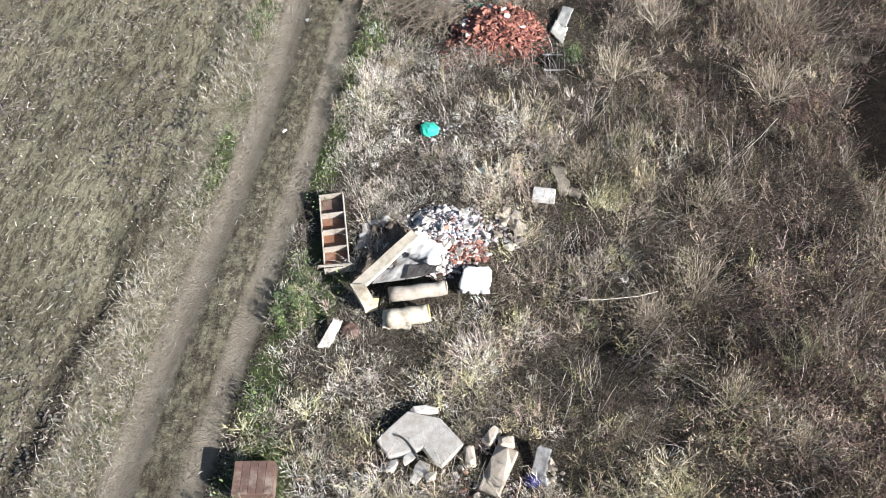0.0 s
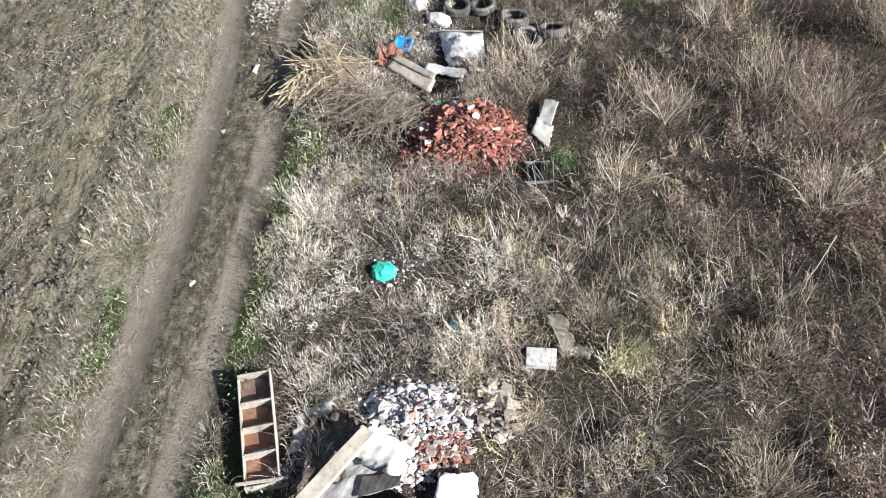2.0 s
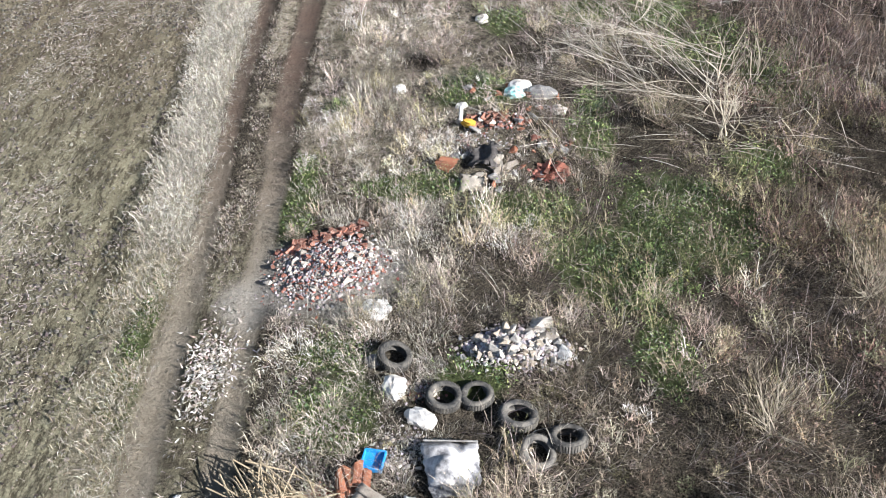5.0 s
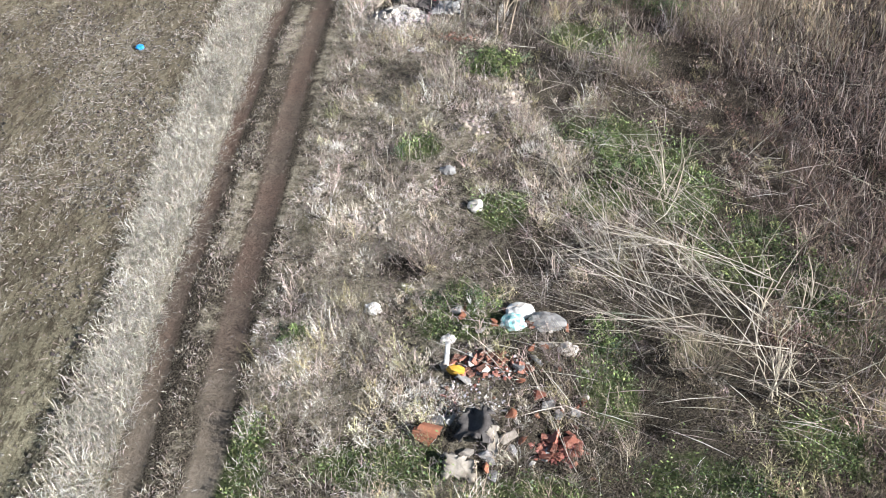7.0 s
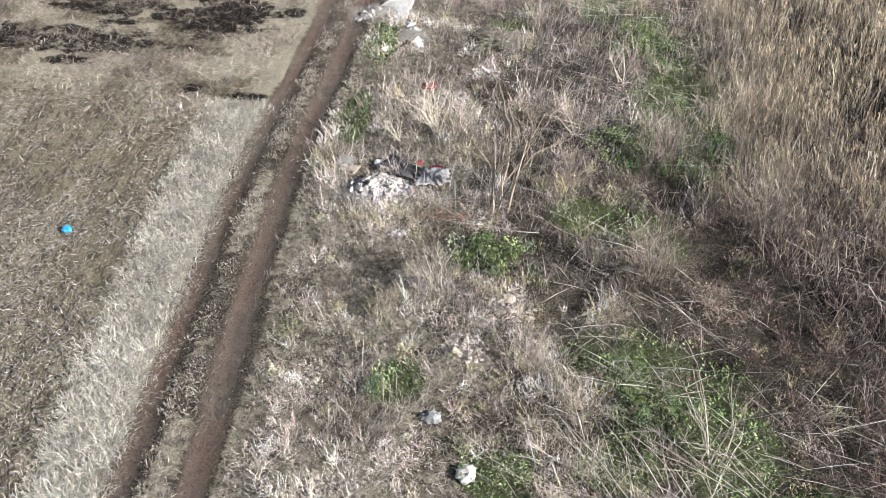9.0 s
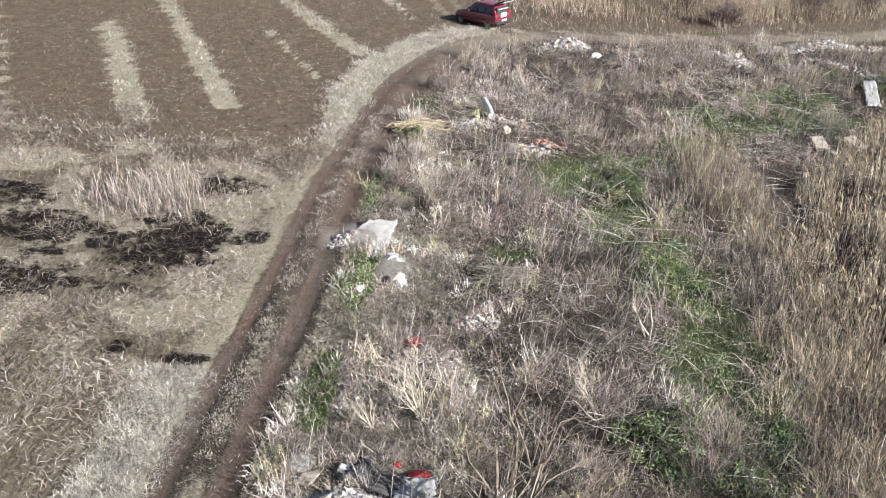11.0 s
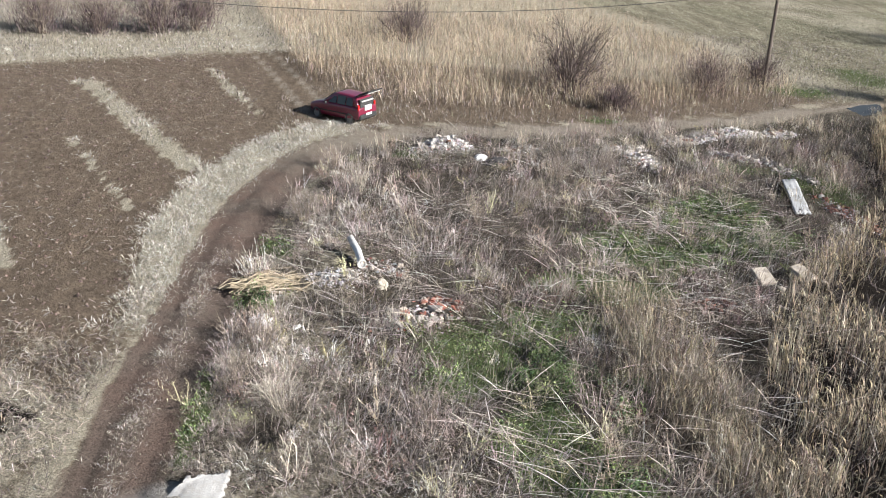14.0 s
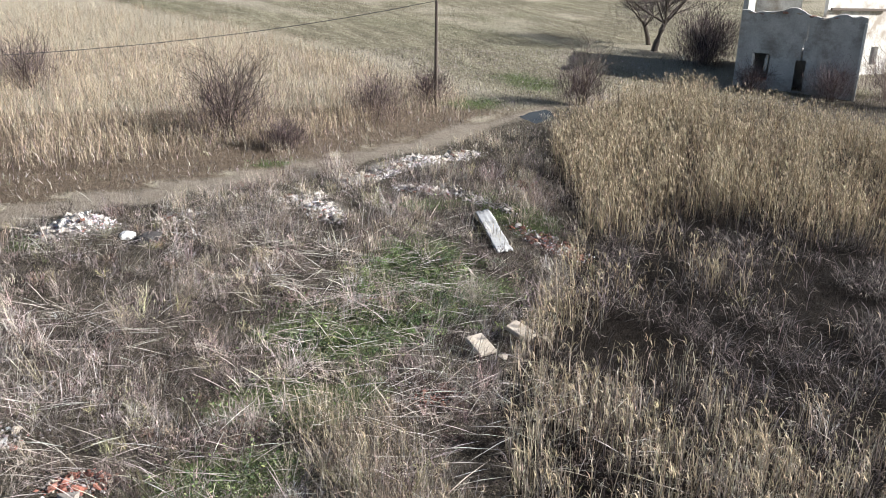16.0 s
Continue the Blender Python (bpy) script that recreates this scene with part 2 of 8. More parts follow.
def ground_z(x, y, d=None):
    """The ground's height, in metres."""
    x, y = np.asarray(x, float), np.asarray(y, float)
    z = base_z(x, y)
    if d is None:
        d = side(x, y, ROAD_LINE).reshape(x.shape)
    for mx, my, r, h in MOUNDS:
        z = z + h * np.exp(-((x - mx) ** 2 + (y - my) ** 2) / (0.55 * r * r))
    for mx, my, rx, ry in HOLLOWS:
        z = z - 0.28 * np.exp(-2.2 * (((x - mx) / rx) ** 2 + ((y - my) / ry) ** 2))
    rough = sst(1.1, 2.5, d)
    z = z + rough * 0.16 * (fbm(x, y, 2.6, 5, 3) - 0.5)
    late = sst(24, 30, y)
    rut = np.maximum(np.exp(-((d + 0.72 + 0.06 * late) / 0.22) ** 2), np.exp(-((d - 0.66 + 0.08 * late) / 0.24) ** 2))
    z = z - 0.085 * rut + 0.035 * np.exp(-((d + 0.1) / 0.3) ** 2)
    soil = sst(1.7, 2.6, -d)
    z = z + soil * (0.12 * (vn(x, y * 0.6, 0.5, 9) - 0.5) + 0.07 * (vn(x, y, 0.25, 10) - 0.5))
    z = z - 0.09 * np.exp(-((d + 2.75 + 0.5 * (vn(x, y, 1.6, 11) - 0.5)) / 0.22) ** 2) * (y < 34)
    return z


def gz(x, y):
    return float(ground_z(np.array([x]), np.array([y]))[0])


def spaced(lo, a, b, hi, fine, grow=1.12):
    out = list(np.arange(a, b, fine))
    s, v = fine, b
    while v < hi:
        out.append(v)
        s *= grow
        v += s
    out.append(hi)
    s, v, left = fine, a, []
    while v > lo:
        s *= grow
        v -= s
        left.append(v)
    return np.array(sorted(left + out))


# grassy or dark patches on the ground: x, y, radius across, radius along
GREEN = [(-4.0, 12.4, 0.35, 2.2), (-3.9, 15.6, 0.3, 1.5), (-4.2, 6.4, 0.4, 1.5), (-6.7, 17.0, 0.35, 1.2), (-6.5, 12.0, 0.3, 1.2), (-3.6, 9.0, 0.7, 1.5), (-3.9, 4.5, 0.8, 1.0), (-3.6, 17.0, 0.5, 1.5), (-2.6, 21.0, 1.0, 1.2), (-2.9, 22.3, 1.0, 0.6), (-4.4, 26.8, 0.6, 1.6), (-0.4, 21.8, 0.9, 0.8), (2.6, 24.8, 1.6, 1.6),
         (4.2, 26.5, 1.8, 2.0), (3.3, 22.5, 0.7, 1.2), (-2.0, 27.4, 1.5, 0.6), (0.8, 26.6, 1.5, 0.7), (5.7, 33.6, 1.5, 1.6), (4.7, 36.3, 1.2, 2.2), (3.3, 38.6, 1.5, 1.3), (7.4, 31.8, 1.5, 1.4), (2.6, 35.6, 1.0, 1.0),
         (-0.5, 31.0, 1.4, 0.7), (2.4, 29.6, 0.7, 1.4), (6.2, 28.2, 1.2, 1.0), (-1.9, 37.6, 0.6, 0.6), (0.3, 35.2, 0.8, 0.8), (-4.3, 49.5, 0.5, 2.0), (-4.1, 55.3, 0.7, 2.2), (-4.4, 62.0, 0.5, 2.2),
         (2.8, 44.2, 1.3, 0.9), (4.0, 43.4, 1.2, 1.2), (5.6, 50.5, 1.3, 3.0), (6.1, 56.2, 1.5, 3.2), (4.6, 60.6, 1.5, 2.8), (3.2, 64.8, 1.9, 2.4), (7.2, 52.0, 1.0, 3.0), (0.6, 57.4, 0.9, 0.8), (-3.0, 72.4, 0.9, 1.2), (-3.9, 68.4, 0.6, 1.0),
         (11.5, 74.6, 3.2, 2.8), (15.8, 77.0, 3.8, 3.2), (17.6, 80.8, 2.4, 2.0), (8.8, 70.6, 2.8, 1.6), (6.0, 67.4, 2.0, 1.6), (24.0, 84.2, 1.6, 3.6), (34.5, 107.5, 2.6, 2.0), (44.5, 115.0, 4.0, 4.0), (15.6, 94.2, 2.0, 0.5), (2.5, 85.0, 1.0, 0.6), (20.3, 86.2, 2.0, 1.0),
         (-6.9, 23.0, 0.3, 1.2)]
BURNT = [(-10.05, 61.3, 0.9, 0.9), (-9.6, 56.9, 1.6, 0.9), (-7.8, 57.9, 0.8, 0.8), (-11.2, 55.7, 1.5, 0.8), (-11.0, 54.0, 1.2, 0.5), (-8.2, 50.6, 1.2, 0.4), (-10.0, 51.1, 0.6, 0.5), (-17.2, 59.3, 1.5, 0.9), (-14.8, 52.6, 1.6, 0.6), (-14.0, 55.9, 1.4, 0.7), (-12.4, 56.6, 1.2, 0.6)]
SINGED = [(-10.4, 57.0, 3.2, 2.9), (-15.5, 54.2, 4.5, 1.6), (-14.5, 57.4, 4.0, 1.5), (-17.5, 59.5, 3.0, 1.6), (-9.6, 61.6, 1.8, 1.2)]


def patches(x, y, spots, soft=0.5, seed=3):
    w = np.zeros(np.shape(x))
    wob = 0.75 * (fbm(x, y, 1.1, seed, 3) - 0.5)
    for px, py, rx, ry in spots:
        q = np.sqrt(((x - px) / rx) ** 2 + ((y - py) / ry) ** 2) + wob
        w = np.maximum(w, 1 - sst(1 - soft, 1 + soft * 0.5, q))
    return w


def field_strips(x, y):
    """The unploughed strips of straw across the far field."""
    w = np.zeros(np.shape(x))
    for (ax, ay), (bx, by), half in (((-21.3, 91.0), (-11.7, 69.8), 0.62), ((-14.9, 95.0), (-6.9, 80.6), 0.72), ((-22.0, 83.0), (-14.6, 66.3), 0.7), ((-8.7, 100.0), (-4.8, 90.3), 0.3), ((-13.0, 84.0), (-8.6, 75.5), 0.16), ((-30, 86), (-19, 64), 0.2)):
        dx, dy = bx - ax, by - ay
        ln = math.hypot(dx, dy)
        t = ((x - ax) * dx + (y - ay) * dy) / ln
        s = np.abs(((x - ax) * dy - (y - ay) * dx) / ln) + 0.35 * (vn(x, y, 0.8, 21) - 0.5)
        w = np.maximum(w, (1 - sst(half * 0.75, half * 1.15, s)) * sst(-0.4, 0.4, t) * (1 - sst(ln - 0.4, ln + 0.4, t)))
    return w


def straw_cover(x, y, d):
    """How much dead grass lies on the land to the left of the road, 0 to 1."""
    edge = 2.1 + 0.5 * sst(28, 44, y) - 1.2 * sst(45, 52, y) + 0.5 * (fbm(x, y, 1.6, 31, 3) - 0.5)
    verge = sst(0.95, 1.15, -d) * (1 - sst(edge - 0.25, edge + 0.35, -d))
    meadow = sst(0.95, 1.3, -d) * sst(43, 51, y + 0.35 * (x + 9) + 5 * (fbm(x, y, 5, 33, 3) - 0.5)) * (1 - sst(63.5, 67.5, y + 0.12 * (x + 10) + 1.5 * (fbm(x, y, 2, 35) - 0.5)))
    top = sst(0, 4, y - (105 + 0.68 * np.minimum(np.maximum(x, -27), -5) + 3.4))
    far_edge = sst(1.0, 1.3, -d) * (x < 0.5) * (1 - sst(1.9, 2.6, -d - 1.1 * sst(66, 76, y) - (fbm(x, y, 2, 36) - 0.5))) * sst(62, 69, y)
    w = np.maximum(np.maximum(verge, meadow), np.maximum(far_edge, 0.95 * top * (d < -1)))
    return np.maximum(w, field_strips(x, y) * (d < -1.5))


gx, gy = spaced(-1500, -16, 10, 1500, 0.21, 1.1), spaced(-600, 2, 68, 1800, 0.22, 1.04)
X, Y = np.meshgrid(gx, gy)
D = side(X, Y, ROAD_LINE).reshape(X.shape)
DT = side(X, Y, TRACK_LINE).reshape(X.shape)
Z = ground_z(X, Y, D)


def raw_mesh(name, verts, faces, mats, smooth=False, tint=None):
    """A mesh from arrays: faces is an n x 3 or n x 4 array."""
    me = bpy.data.meshes.new(name)
    verts, faces = np.asarray(verts, np.float32), np.asarray(faces, np.int32)
    me.vertices.add(len(verts))
    me.vertices.foreach_set("co", verts.ravel())
    me.loops.add(faces.size)
    me.loops.foreach_set("vertex_index", faces.ravel())
    me.polygons.add(len(faces))
    me.polygons.foreach_set("loop_start", np.arange(0, faces.size, faces.shape[1], dtype=np.int32))
    if smooth:
        me.polygons.foreach_set("use_smooth", np.ones(len(faces), bool))
    if tint is not None:
        a = me.attributes.new("tint", "FLOAT_COLOR", "POINT")
        a.data.foreach_set("color", np.asarray(tint, np.float32).ravel())
    me.update(calc_edges=True)
    for mt in mats:
        me.materials.append(mt)
    return me


def inside(x, y, poly):
    w = np.zeros(np.shape(x), bool)
    for i in range(len(poly)):
        (ax, ay), (bx, by) = poly[i], poly[i - 1]
        w ^= ((ay > y) != (by > y)) & (x < (bx - ax) * (y - ay) / (by - ay + 1e-12) + ax)
    return w


# the outlines of the reed bed and bank reeds, and spots with painted shade
BED = [(34.0, 95.5), (30.5, 90.5), (25.6, 80.5), (21.0, 75.4), (17.8, 72.2), (14.5, 69), (12.0, 64), (9.6, 58), (9.0, 50), (10, 40), (30, 38), (60, 58), (61, 84), (57.5, 90), (56, 96), (55, 101.5), (54.7, 107), (48.5, 105), (45, 103), (40.5, 100)]
BANK = [(-2.6, 99.8), (1.8, 95.2), (5.4, 94.2), (12.6, 95.8), (20.5, 98.2), (26, 101.8), (34, 106.3), (33, 112), (28, 134), (18, 152), (-12, 152), (-7, 120)]
DARK_SPOTS = [(24.5, 68, 6.0, 7.5), (33, 69, 9, 9), (20.0, 70, 2.6, 2.8), (30, 58, 9, 5), (25.0, 76.0, 3.0, 3.5), (31, 77, 5, 4), (10.2, 41, 2.6, 6.0), (9.8, 10.4, 2.0, 4.0), (9.2, 15.0, 1.5, 3.0)]


def ground_material():
    m, n, l, b = material("earth", 0.95, 0.05)
    co = n.new("ShaderNodeTexCoord").outputs["Object"]
    za, zb = n.new("ShaderNodeAttribute"), n.new("ShaderNodeAttribute")
    za.attribute_name, zb.attribute_name = "tint", "zone"
    sa, sb = n.new("ShaderNodeSeparateColor"), n.new("ShaderNodeSeparateColor")
    l.new(za.outputs["Color"], sa.inputs[0])
    l.new(zb.outputs["Color"], sb.inputs[0])
    def ragged(mask, amount, lo, hi, scale, stretch=(1, 1, 1)):
        """A mask whose edge is broken up by noise."""
        mp = n.new("ShaderNodeVectorMath")
        mp.operation = "MULTIPLY"
        mp.inputs[1].default_value = stretch
        l.new(co, mp.inputs[0])
        q = n.new("ShaderNodeMath")
        q.operation = "MULTIPLY_ADD"
        l.new(noise_node(n, l, scale, 9, 0.75, mp.outputs[0], 0.25, 0.75), q.inputs[0])
        q.inputs[1].default_value = -amount
        l.new(mask, q.inputs[2])
        r = n.new("ShaderNodeMapRange")
        r.inputs[1].default_value, r.inputs[2].default_value = lo - amount / 2, hi - amount / 2
        l.new(q.outputs[0], r.inputs[0])
        return r.outputs[0]

    furrow = n.new("ShaderNodeVectorMath")
    furrow.operation = "MULTIPLY"
    furrow.inputs[1].default_value = (1.0, 0.3, 1.0)
    l.new(co, furrow.inputs[0])
    big = noise_node(n, l, 0.55, 6, 0.6, furrow.outputs[0], 0.42, 0.62)
    mid = noise_node(n, l, 2.2, 7, 0.7, co, 0.3, 0.7)
    fine = noise_node(n, l, 14, 6, 0.75, co, 0.3, 0.7)
    scrap = noise_node(n, l, 26, 5, 0.8, co, 0.4, 0.62)
    soil = mix(n, l, mid, (0.14, 0.127, 0.088), (0.3, 0.275, 0.195))
    soil = mix(n, l, big, soil, mix(n, l, fine, (0.21, 0.196, 0.13), (0.53, 0.495, 0.36)))
    # crumb darkens gaps in the soil, painting in the shade between clods
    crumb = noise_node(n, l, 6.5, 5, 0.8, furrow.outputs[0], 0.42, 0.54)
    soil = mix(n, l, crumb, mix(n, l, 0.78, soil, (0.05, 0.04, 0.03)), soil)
    soil = mix(n, l, noise_node(n, l, 30, 3, 0.7, co, 0.6, 0.7), soil, (0.5, 0.46, 0.33))
    tilled = mix(n, l, mid, (0.13, 0.1, 0.074), (0.215, 0.166, 0.124))
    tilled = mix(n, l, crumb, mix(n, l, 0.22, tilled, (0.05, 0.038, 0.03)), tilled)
    soil = mix(n, l, zb.outputs["Alpha"], soil, tilled)
    straw = mix(n, l, mix(n, l, 0.5, fine, scrap), (0.15, 0.125, 0.09), (0.6, 0.545, 0.43))
    # weed floor: near-black flecks stand in for shade beneath the growth
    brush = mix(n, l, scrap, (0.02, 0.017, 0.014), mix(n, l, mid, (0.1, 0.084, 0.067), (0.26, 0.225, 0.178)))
    green = mix(n, l, fine, (0.04, 0.055, 0.025), (0.14, 0.165, 0.075))
    dry = mix(n, l, mid, (0.27, 0.235, 0.185), (0.4, 0.355, 0.295))
    dry = mix(n, l, noise_node(n, l, 40, 4, 0.7, co, 0.45, 0.8), dry, (0.2, 0.165, 0.13))
    damp = mix(n, l, mid, (0.135, 0.108, 0.09), (0.235, 0.192, 0.16))
    damp = mix(n, l, noise_node(n, l, 0.5, 3, 0.5, co), damp, (0.19, 0.135, 0.11))
    damp = mix(n, l, noise_node(n, l, 22, 5, 0.75, co, 0.5, 0.68), damp, (0.085, 0.066, 0.055))
    rut = mix(n, l, za.outputs["Alpha"], dry, damp)
    # near-black, for burnt ground and for shade painted under the reeds
    burn_shade = mix(n, l, scrap, (0.006, 0.0052, 0.0046), mix(n, l, mid, (0.014, 0.0115, 0.01), (0.056, 0.044, 0.036)))
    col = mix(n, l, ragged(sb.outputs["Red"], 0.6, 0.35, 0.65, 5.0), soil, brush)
    col = mix(n, l, ragged(sa.outputs["Green"], 0.8, 0.3, 0.7, 4.0), col, straw)
    col = mix(n, l, ragged(sa.outputs["Blue"], 0.9, 0.35, 0.75, 3.0), col, green)
    col = mix(n, l, ragged(sb.outputs["Green"], 0.9, 0.38, 0.6, 1.6), col, burn_shade)
    col = mix(n, l, ragged(sa.outputs["Red"], 0.5, 0.25, 0.75, 3.5, (1, 0.35, 1)), col, rut)
    col = mix(n, l, sb.outputs["Blue"], col, mix(n, l, fine, (0.36, 0.33, 0.3), (0.54, 0.51, 0.47)))
    l.new(col, b.inputs["Base Color"])
    h = n.new("ShaderNodeMath")
    h.operation = "ADD"
    l.new(mid, h.inputs[0])
    l.new(fine, h.inputs[1])
    bump(n, l, b, h.outputs[0], 1.0, 0.1)
    return m


M_GROUND = ground_material()
late = sst(24, 30, Y)
wob = 0.14 * (fbm(X, Y, 2.0, 41) - 0.5)
rut_w = np.maximum(np.exp(-((D + 0.72 + 0.06 * late + wob) / (0.36 - 0.12 * late)) ** 4), np.exp(-((D - 0.66 + 0.08 * late + wob) / (0.27 + 0.05 * late)) ** 4))
rut_w = np.maximum(rut_w, (np.abs(D) < 1.2) * sst(50, 64, Y) * (0.55 + 0.4 * fbm(X, Y, 1.5, 42)))
rut_w = np.maximum(rut_w, 0.8 * np.exp(-((np.abs(DT) - 0.7) / 0.3) ** 2) * (Y > 88))
green_w = np.maximum(patches(X, Y, GREEN), 0.55 * sst(0.95, 1.2, -D) * (1 - sst(1.7, 2.1, -D)) * (1 - sst(22, 29, Y)) * sst(0.3, 0.6, fbm(X, Y, 1.3, 59)))
# burnt patches; the bed and dark spots carry the reeds' shade as ground colour
burn_shade_w = np.maximum(np.maximum(0.66 * patches(X, Y, BURNT, 0.9, 8), 0.64 * patches(X, Y, SINGED, 0.55, 18)), np.maximum(1.0 * inside(X, Y, BED), patches(X, Y, DARK_SPOTS, 0.5, 15)))
straw_w = straw_cover(X, Y, D) * (0.6 + 0.45 * fbm(X, Y, 0.9, 50)) * (1 - 0.7 * sst(43, 50, Y) * (1 - sst(66, 69, Y)) * sst(1.6, 2.2, -D) * (1 - sst(0.42, 0.6, fbm(X, Y, 1.7, 52))))
straw_w = straw_w * (1 - 0.3 * (1 - sst(22, 29, Y)))
straw_w = np.maximum(straw_w, 0.3 * sst(13, 26, Y) * (D < -2.6) * (Y < 48) * sst(0.4, 0.65, fbm(X, Y * 0.35, 1.8, 55)))
matted = np.maximum(1 - sst(4.0, 7.0, X + 5.3 + 2.5 * (fbm(X, Y, 2.0, 75, 3) - 0.5)), 0.35 * sst(30, 40, Y)) * (D > 1.05) * (Y < 90)
straw_w = np.maximum(straw_w, matted * (1 - patches(X, Y, HOLLOWS, 0.5, 23)) * (0.25 + 0.25 * sst(24, 30, Y)) * (0.4 + 1.1 * fbm(X, Y, 0.9, 53)))
straw_w = np.maximum(straw_w, np.exp(-(D / 0.34) ** 4) * np.clip(0.12 + 0.45 * sst(0.35, 0.6, fbm(X, Y, 1.2, 51)) * sst(24, 30, Y) * (1 - sst(48, 58, Y)), 0, 1))
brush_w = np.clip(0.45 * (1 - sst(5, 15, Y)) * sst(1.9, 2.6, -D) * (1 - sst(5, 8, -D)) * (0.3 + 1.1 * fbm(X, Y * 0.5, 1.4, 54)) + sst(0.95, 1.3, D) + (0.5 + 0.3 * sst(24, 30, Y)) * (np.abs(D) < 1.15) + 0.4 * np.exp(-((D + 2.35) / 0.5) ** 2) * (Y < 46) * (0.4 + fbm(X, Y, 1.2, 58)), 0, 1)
far_hill = sst(-2, 4, X - 20 - (150 - Y) * 0.33) * sst(103, 108, Y)
lime = patches(X, Y, [(-5.0, 23.6, 0.6, 0.7), (-3.4, 24.3, 1.5, 1.2), (-4.3, 58.2, 1.3, 0.9), (-2.9, 56.0, 0.55, 0.9), (-3.3, 45.1, 0.9, 0.7), (-2.2, 24.8, 0.7, 0.7), (4.9, 86.3, 1.3, 0.8), (22.0, 92.0, 2.5, 0.8), (15.2, 86.4, 0.9, 1.4), (22.5, 86.0, 0.5, 3.0)], 0.5, 6)
ga = np.stack([rut_w, straw_w * (1 - 0.9 * far_hill) + 0.55 * far_hill * sst(0.45, 0.65, fbm(X + 0.6 * Y, (Y - 0.6 * X) * 0.25, 7, 62)), np.maximum(green_w, far_hill * (0.1 + 0.3 * sst(0.3, 0.7, fbm(X + 0.6 * Y, (Y - 0.6 * X) * 0.3, 5, 61)))), sst(24, 32, Y) * (1 - 0.75 * sst(79, 88, Y))], -1)
gb = np.stack([brush_w * (1 - 0.7 * far_hill), burn_shade_w, lime * (0.4 + 0.6 * fbm(X, Y, 0.4, 63)), np.maximum(0.5 * sst(26, 36, Y), sst(48, 66, Y)) * (1 - 0.85 * far_hill)], -1)
ny, nx = X.shape
idx = np.arange(nx * ny).reshape(ny, nx)
quads = np.stack([idx[:-1, :-1], idx[:-1, 1:], idx[1:, 1:], idx[1:, :-1]], -1).reshape(-1, 4)
gm = raw_mesh("ground", np.stack([X, Y, Z], -1).reshape(-1, 3), quads, [M_GROUND], True, ga.reshape(-1, 4))
zat = gm.attributes.new("zone", "FLOAT_COLOR", "POINT")
zat.data.foreach_set("color", gb.astype(np.float32).ravel())
ground = tagged(new("ground", gm), "brown ploughed soil, dry grass and a rutted dirt track", "ground", kind="structure")

# ---- plants ----
rng = np.random.default_rng(7)


def pick(palette, n, jitter=0.12, sat=0.68):
    """n colours from a palette of (weight, r, g, b), each a little off."""
    w = np.array([p[0] for p in palette], float)
    c = np.array([p[1:] for p in palette], float)[rng.choice(len(w), n, p=w / w.sum())]
    grey = c.mean(1, keepdims=True)
    c = np.where(c[:, 1:2] > c[:, 0:1], c, grey + (c - grey) * sat)
    c = c * np.array([[1.0, 1.0, 1.13]])
    return c * np.clip(1 + 2 * jitter * rng.standard_normal((n, 1)), 0.4, 1.7) * (1 + 0.04 * rng.standard_normal((n, 3)))


def blades(x, y, z, height, lean, width, colour, bend=0.5, heading=None):
    """Bent tapering blades, two triangles each. lean: 0 upright to 1 lying. Returns vertices, triangles and tints."""
    n = len(x)
    a = rng.uniform(0, 2 * np.pi, n) if heading is None else heading
    w = a + np.pi / 2 + rng.uniform(-0.8, 0.8, n)
    dx, dy, wx, wy = np.cos(a), np.sin(a), np.cos(w) * width / 2, np.sin(w) * width / 2
    th = np.clip(lean, 0.02, 0.98) * np.pi / 2
    h1, r1 = height * 0.55 * np.cos(th * (1 - bend * 0.6)), height * 0.55 * np.sin(th * (1 - bend * 0.6))
    th2 = np.clip(th * (1 + bend), 0, np.pi * 0.56)
    h2, r2 = h1 + height * 0.45 * np.cos(th2), r1 + height * 0.45 * np.sin(th2)
    base = np.stack([x, y, z], -1)
    wv = np.stack([wx, wy, np.zeros(n)], -1)
    m = base + np.stack([dx * r1, dy * r1, h1], -1)
    t = base + np.stack([dx * r2, dy * r2, np.maximum(h2, 0.01)], -1)
    v = np.stack([base, m + wv, t, m - wv], 1).reshape(-1, 3)
    o = (np.arange(n) * 4)[:, None]
    f = np.concatenate([o + np.array([[0, 1, 3]]), o + np.array([[1, 2, 3]])], 1).reshape(-1, 3)
    c = np.repeat(np.concatenate([np.clip(colour, 0.01, 0.9), np.ones((n, 1))], 1), 4, 0)
    return v, f, c


def spikes(x, y, z, length, lean, width, colour, heading=None):
    """Straight tapering twigs and stubs, one triangle each."""
    n = len(x)
    a = rng.uniform(0, 2 * np.pi, n) if heading is None else heading
    w = a + np.pi / 2 + rng.uniform(-0.8, 0.8, n)
    th = np.clip(lean, 0.02, 0.99) * np.pi / 2
    p = np.stack([x, y, z], -1)
    wv = np.stack([np.cos(w) * width / 2, np.sin(w) * width / 2, np.zeros(n)], -1)
    t = p + np.stack([np.cos(a) * np.sin(th), np.sin(a) * np.sin(th), np.cos(th)], -1) * length[:, None]
    v = np.stack([p - wv, p + wv, t], 1).reshape(-1, 3)
    f = np.arange(n * 3).reshape(-1, 3)
    c = np.repeat(np.concatenate([np.clip(colour, 0.01, 0.9), np.ones((n, 1))], 1), 3, 0)
    return v, f, c


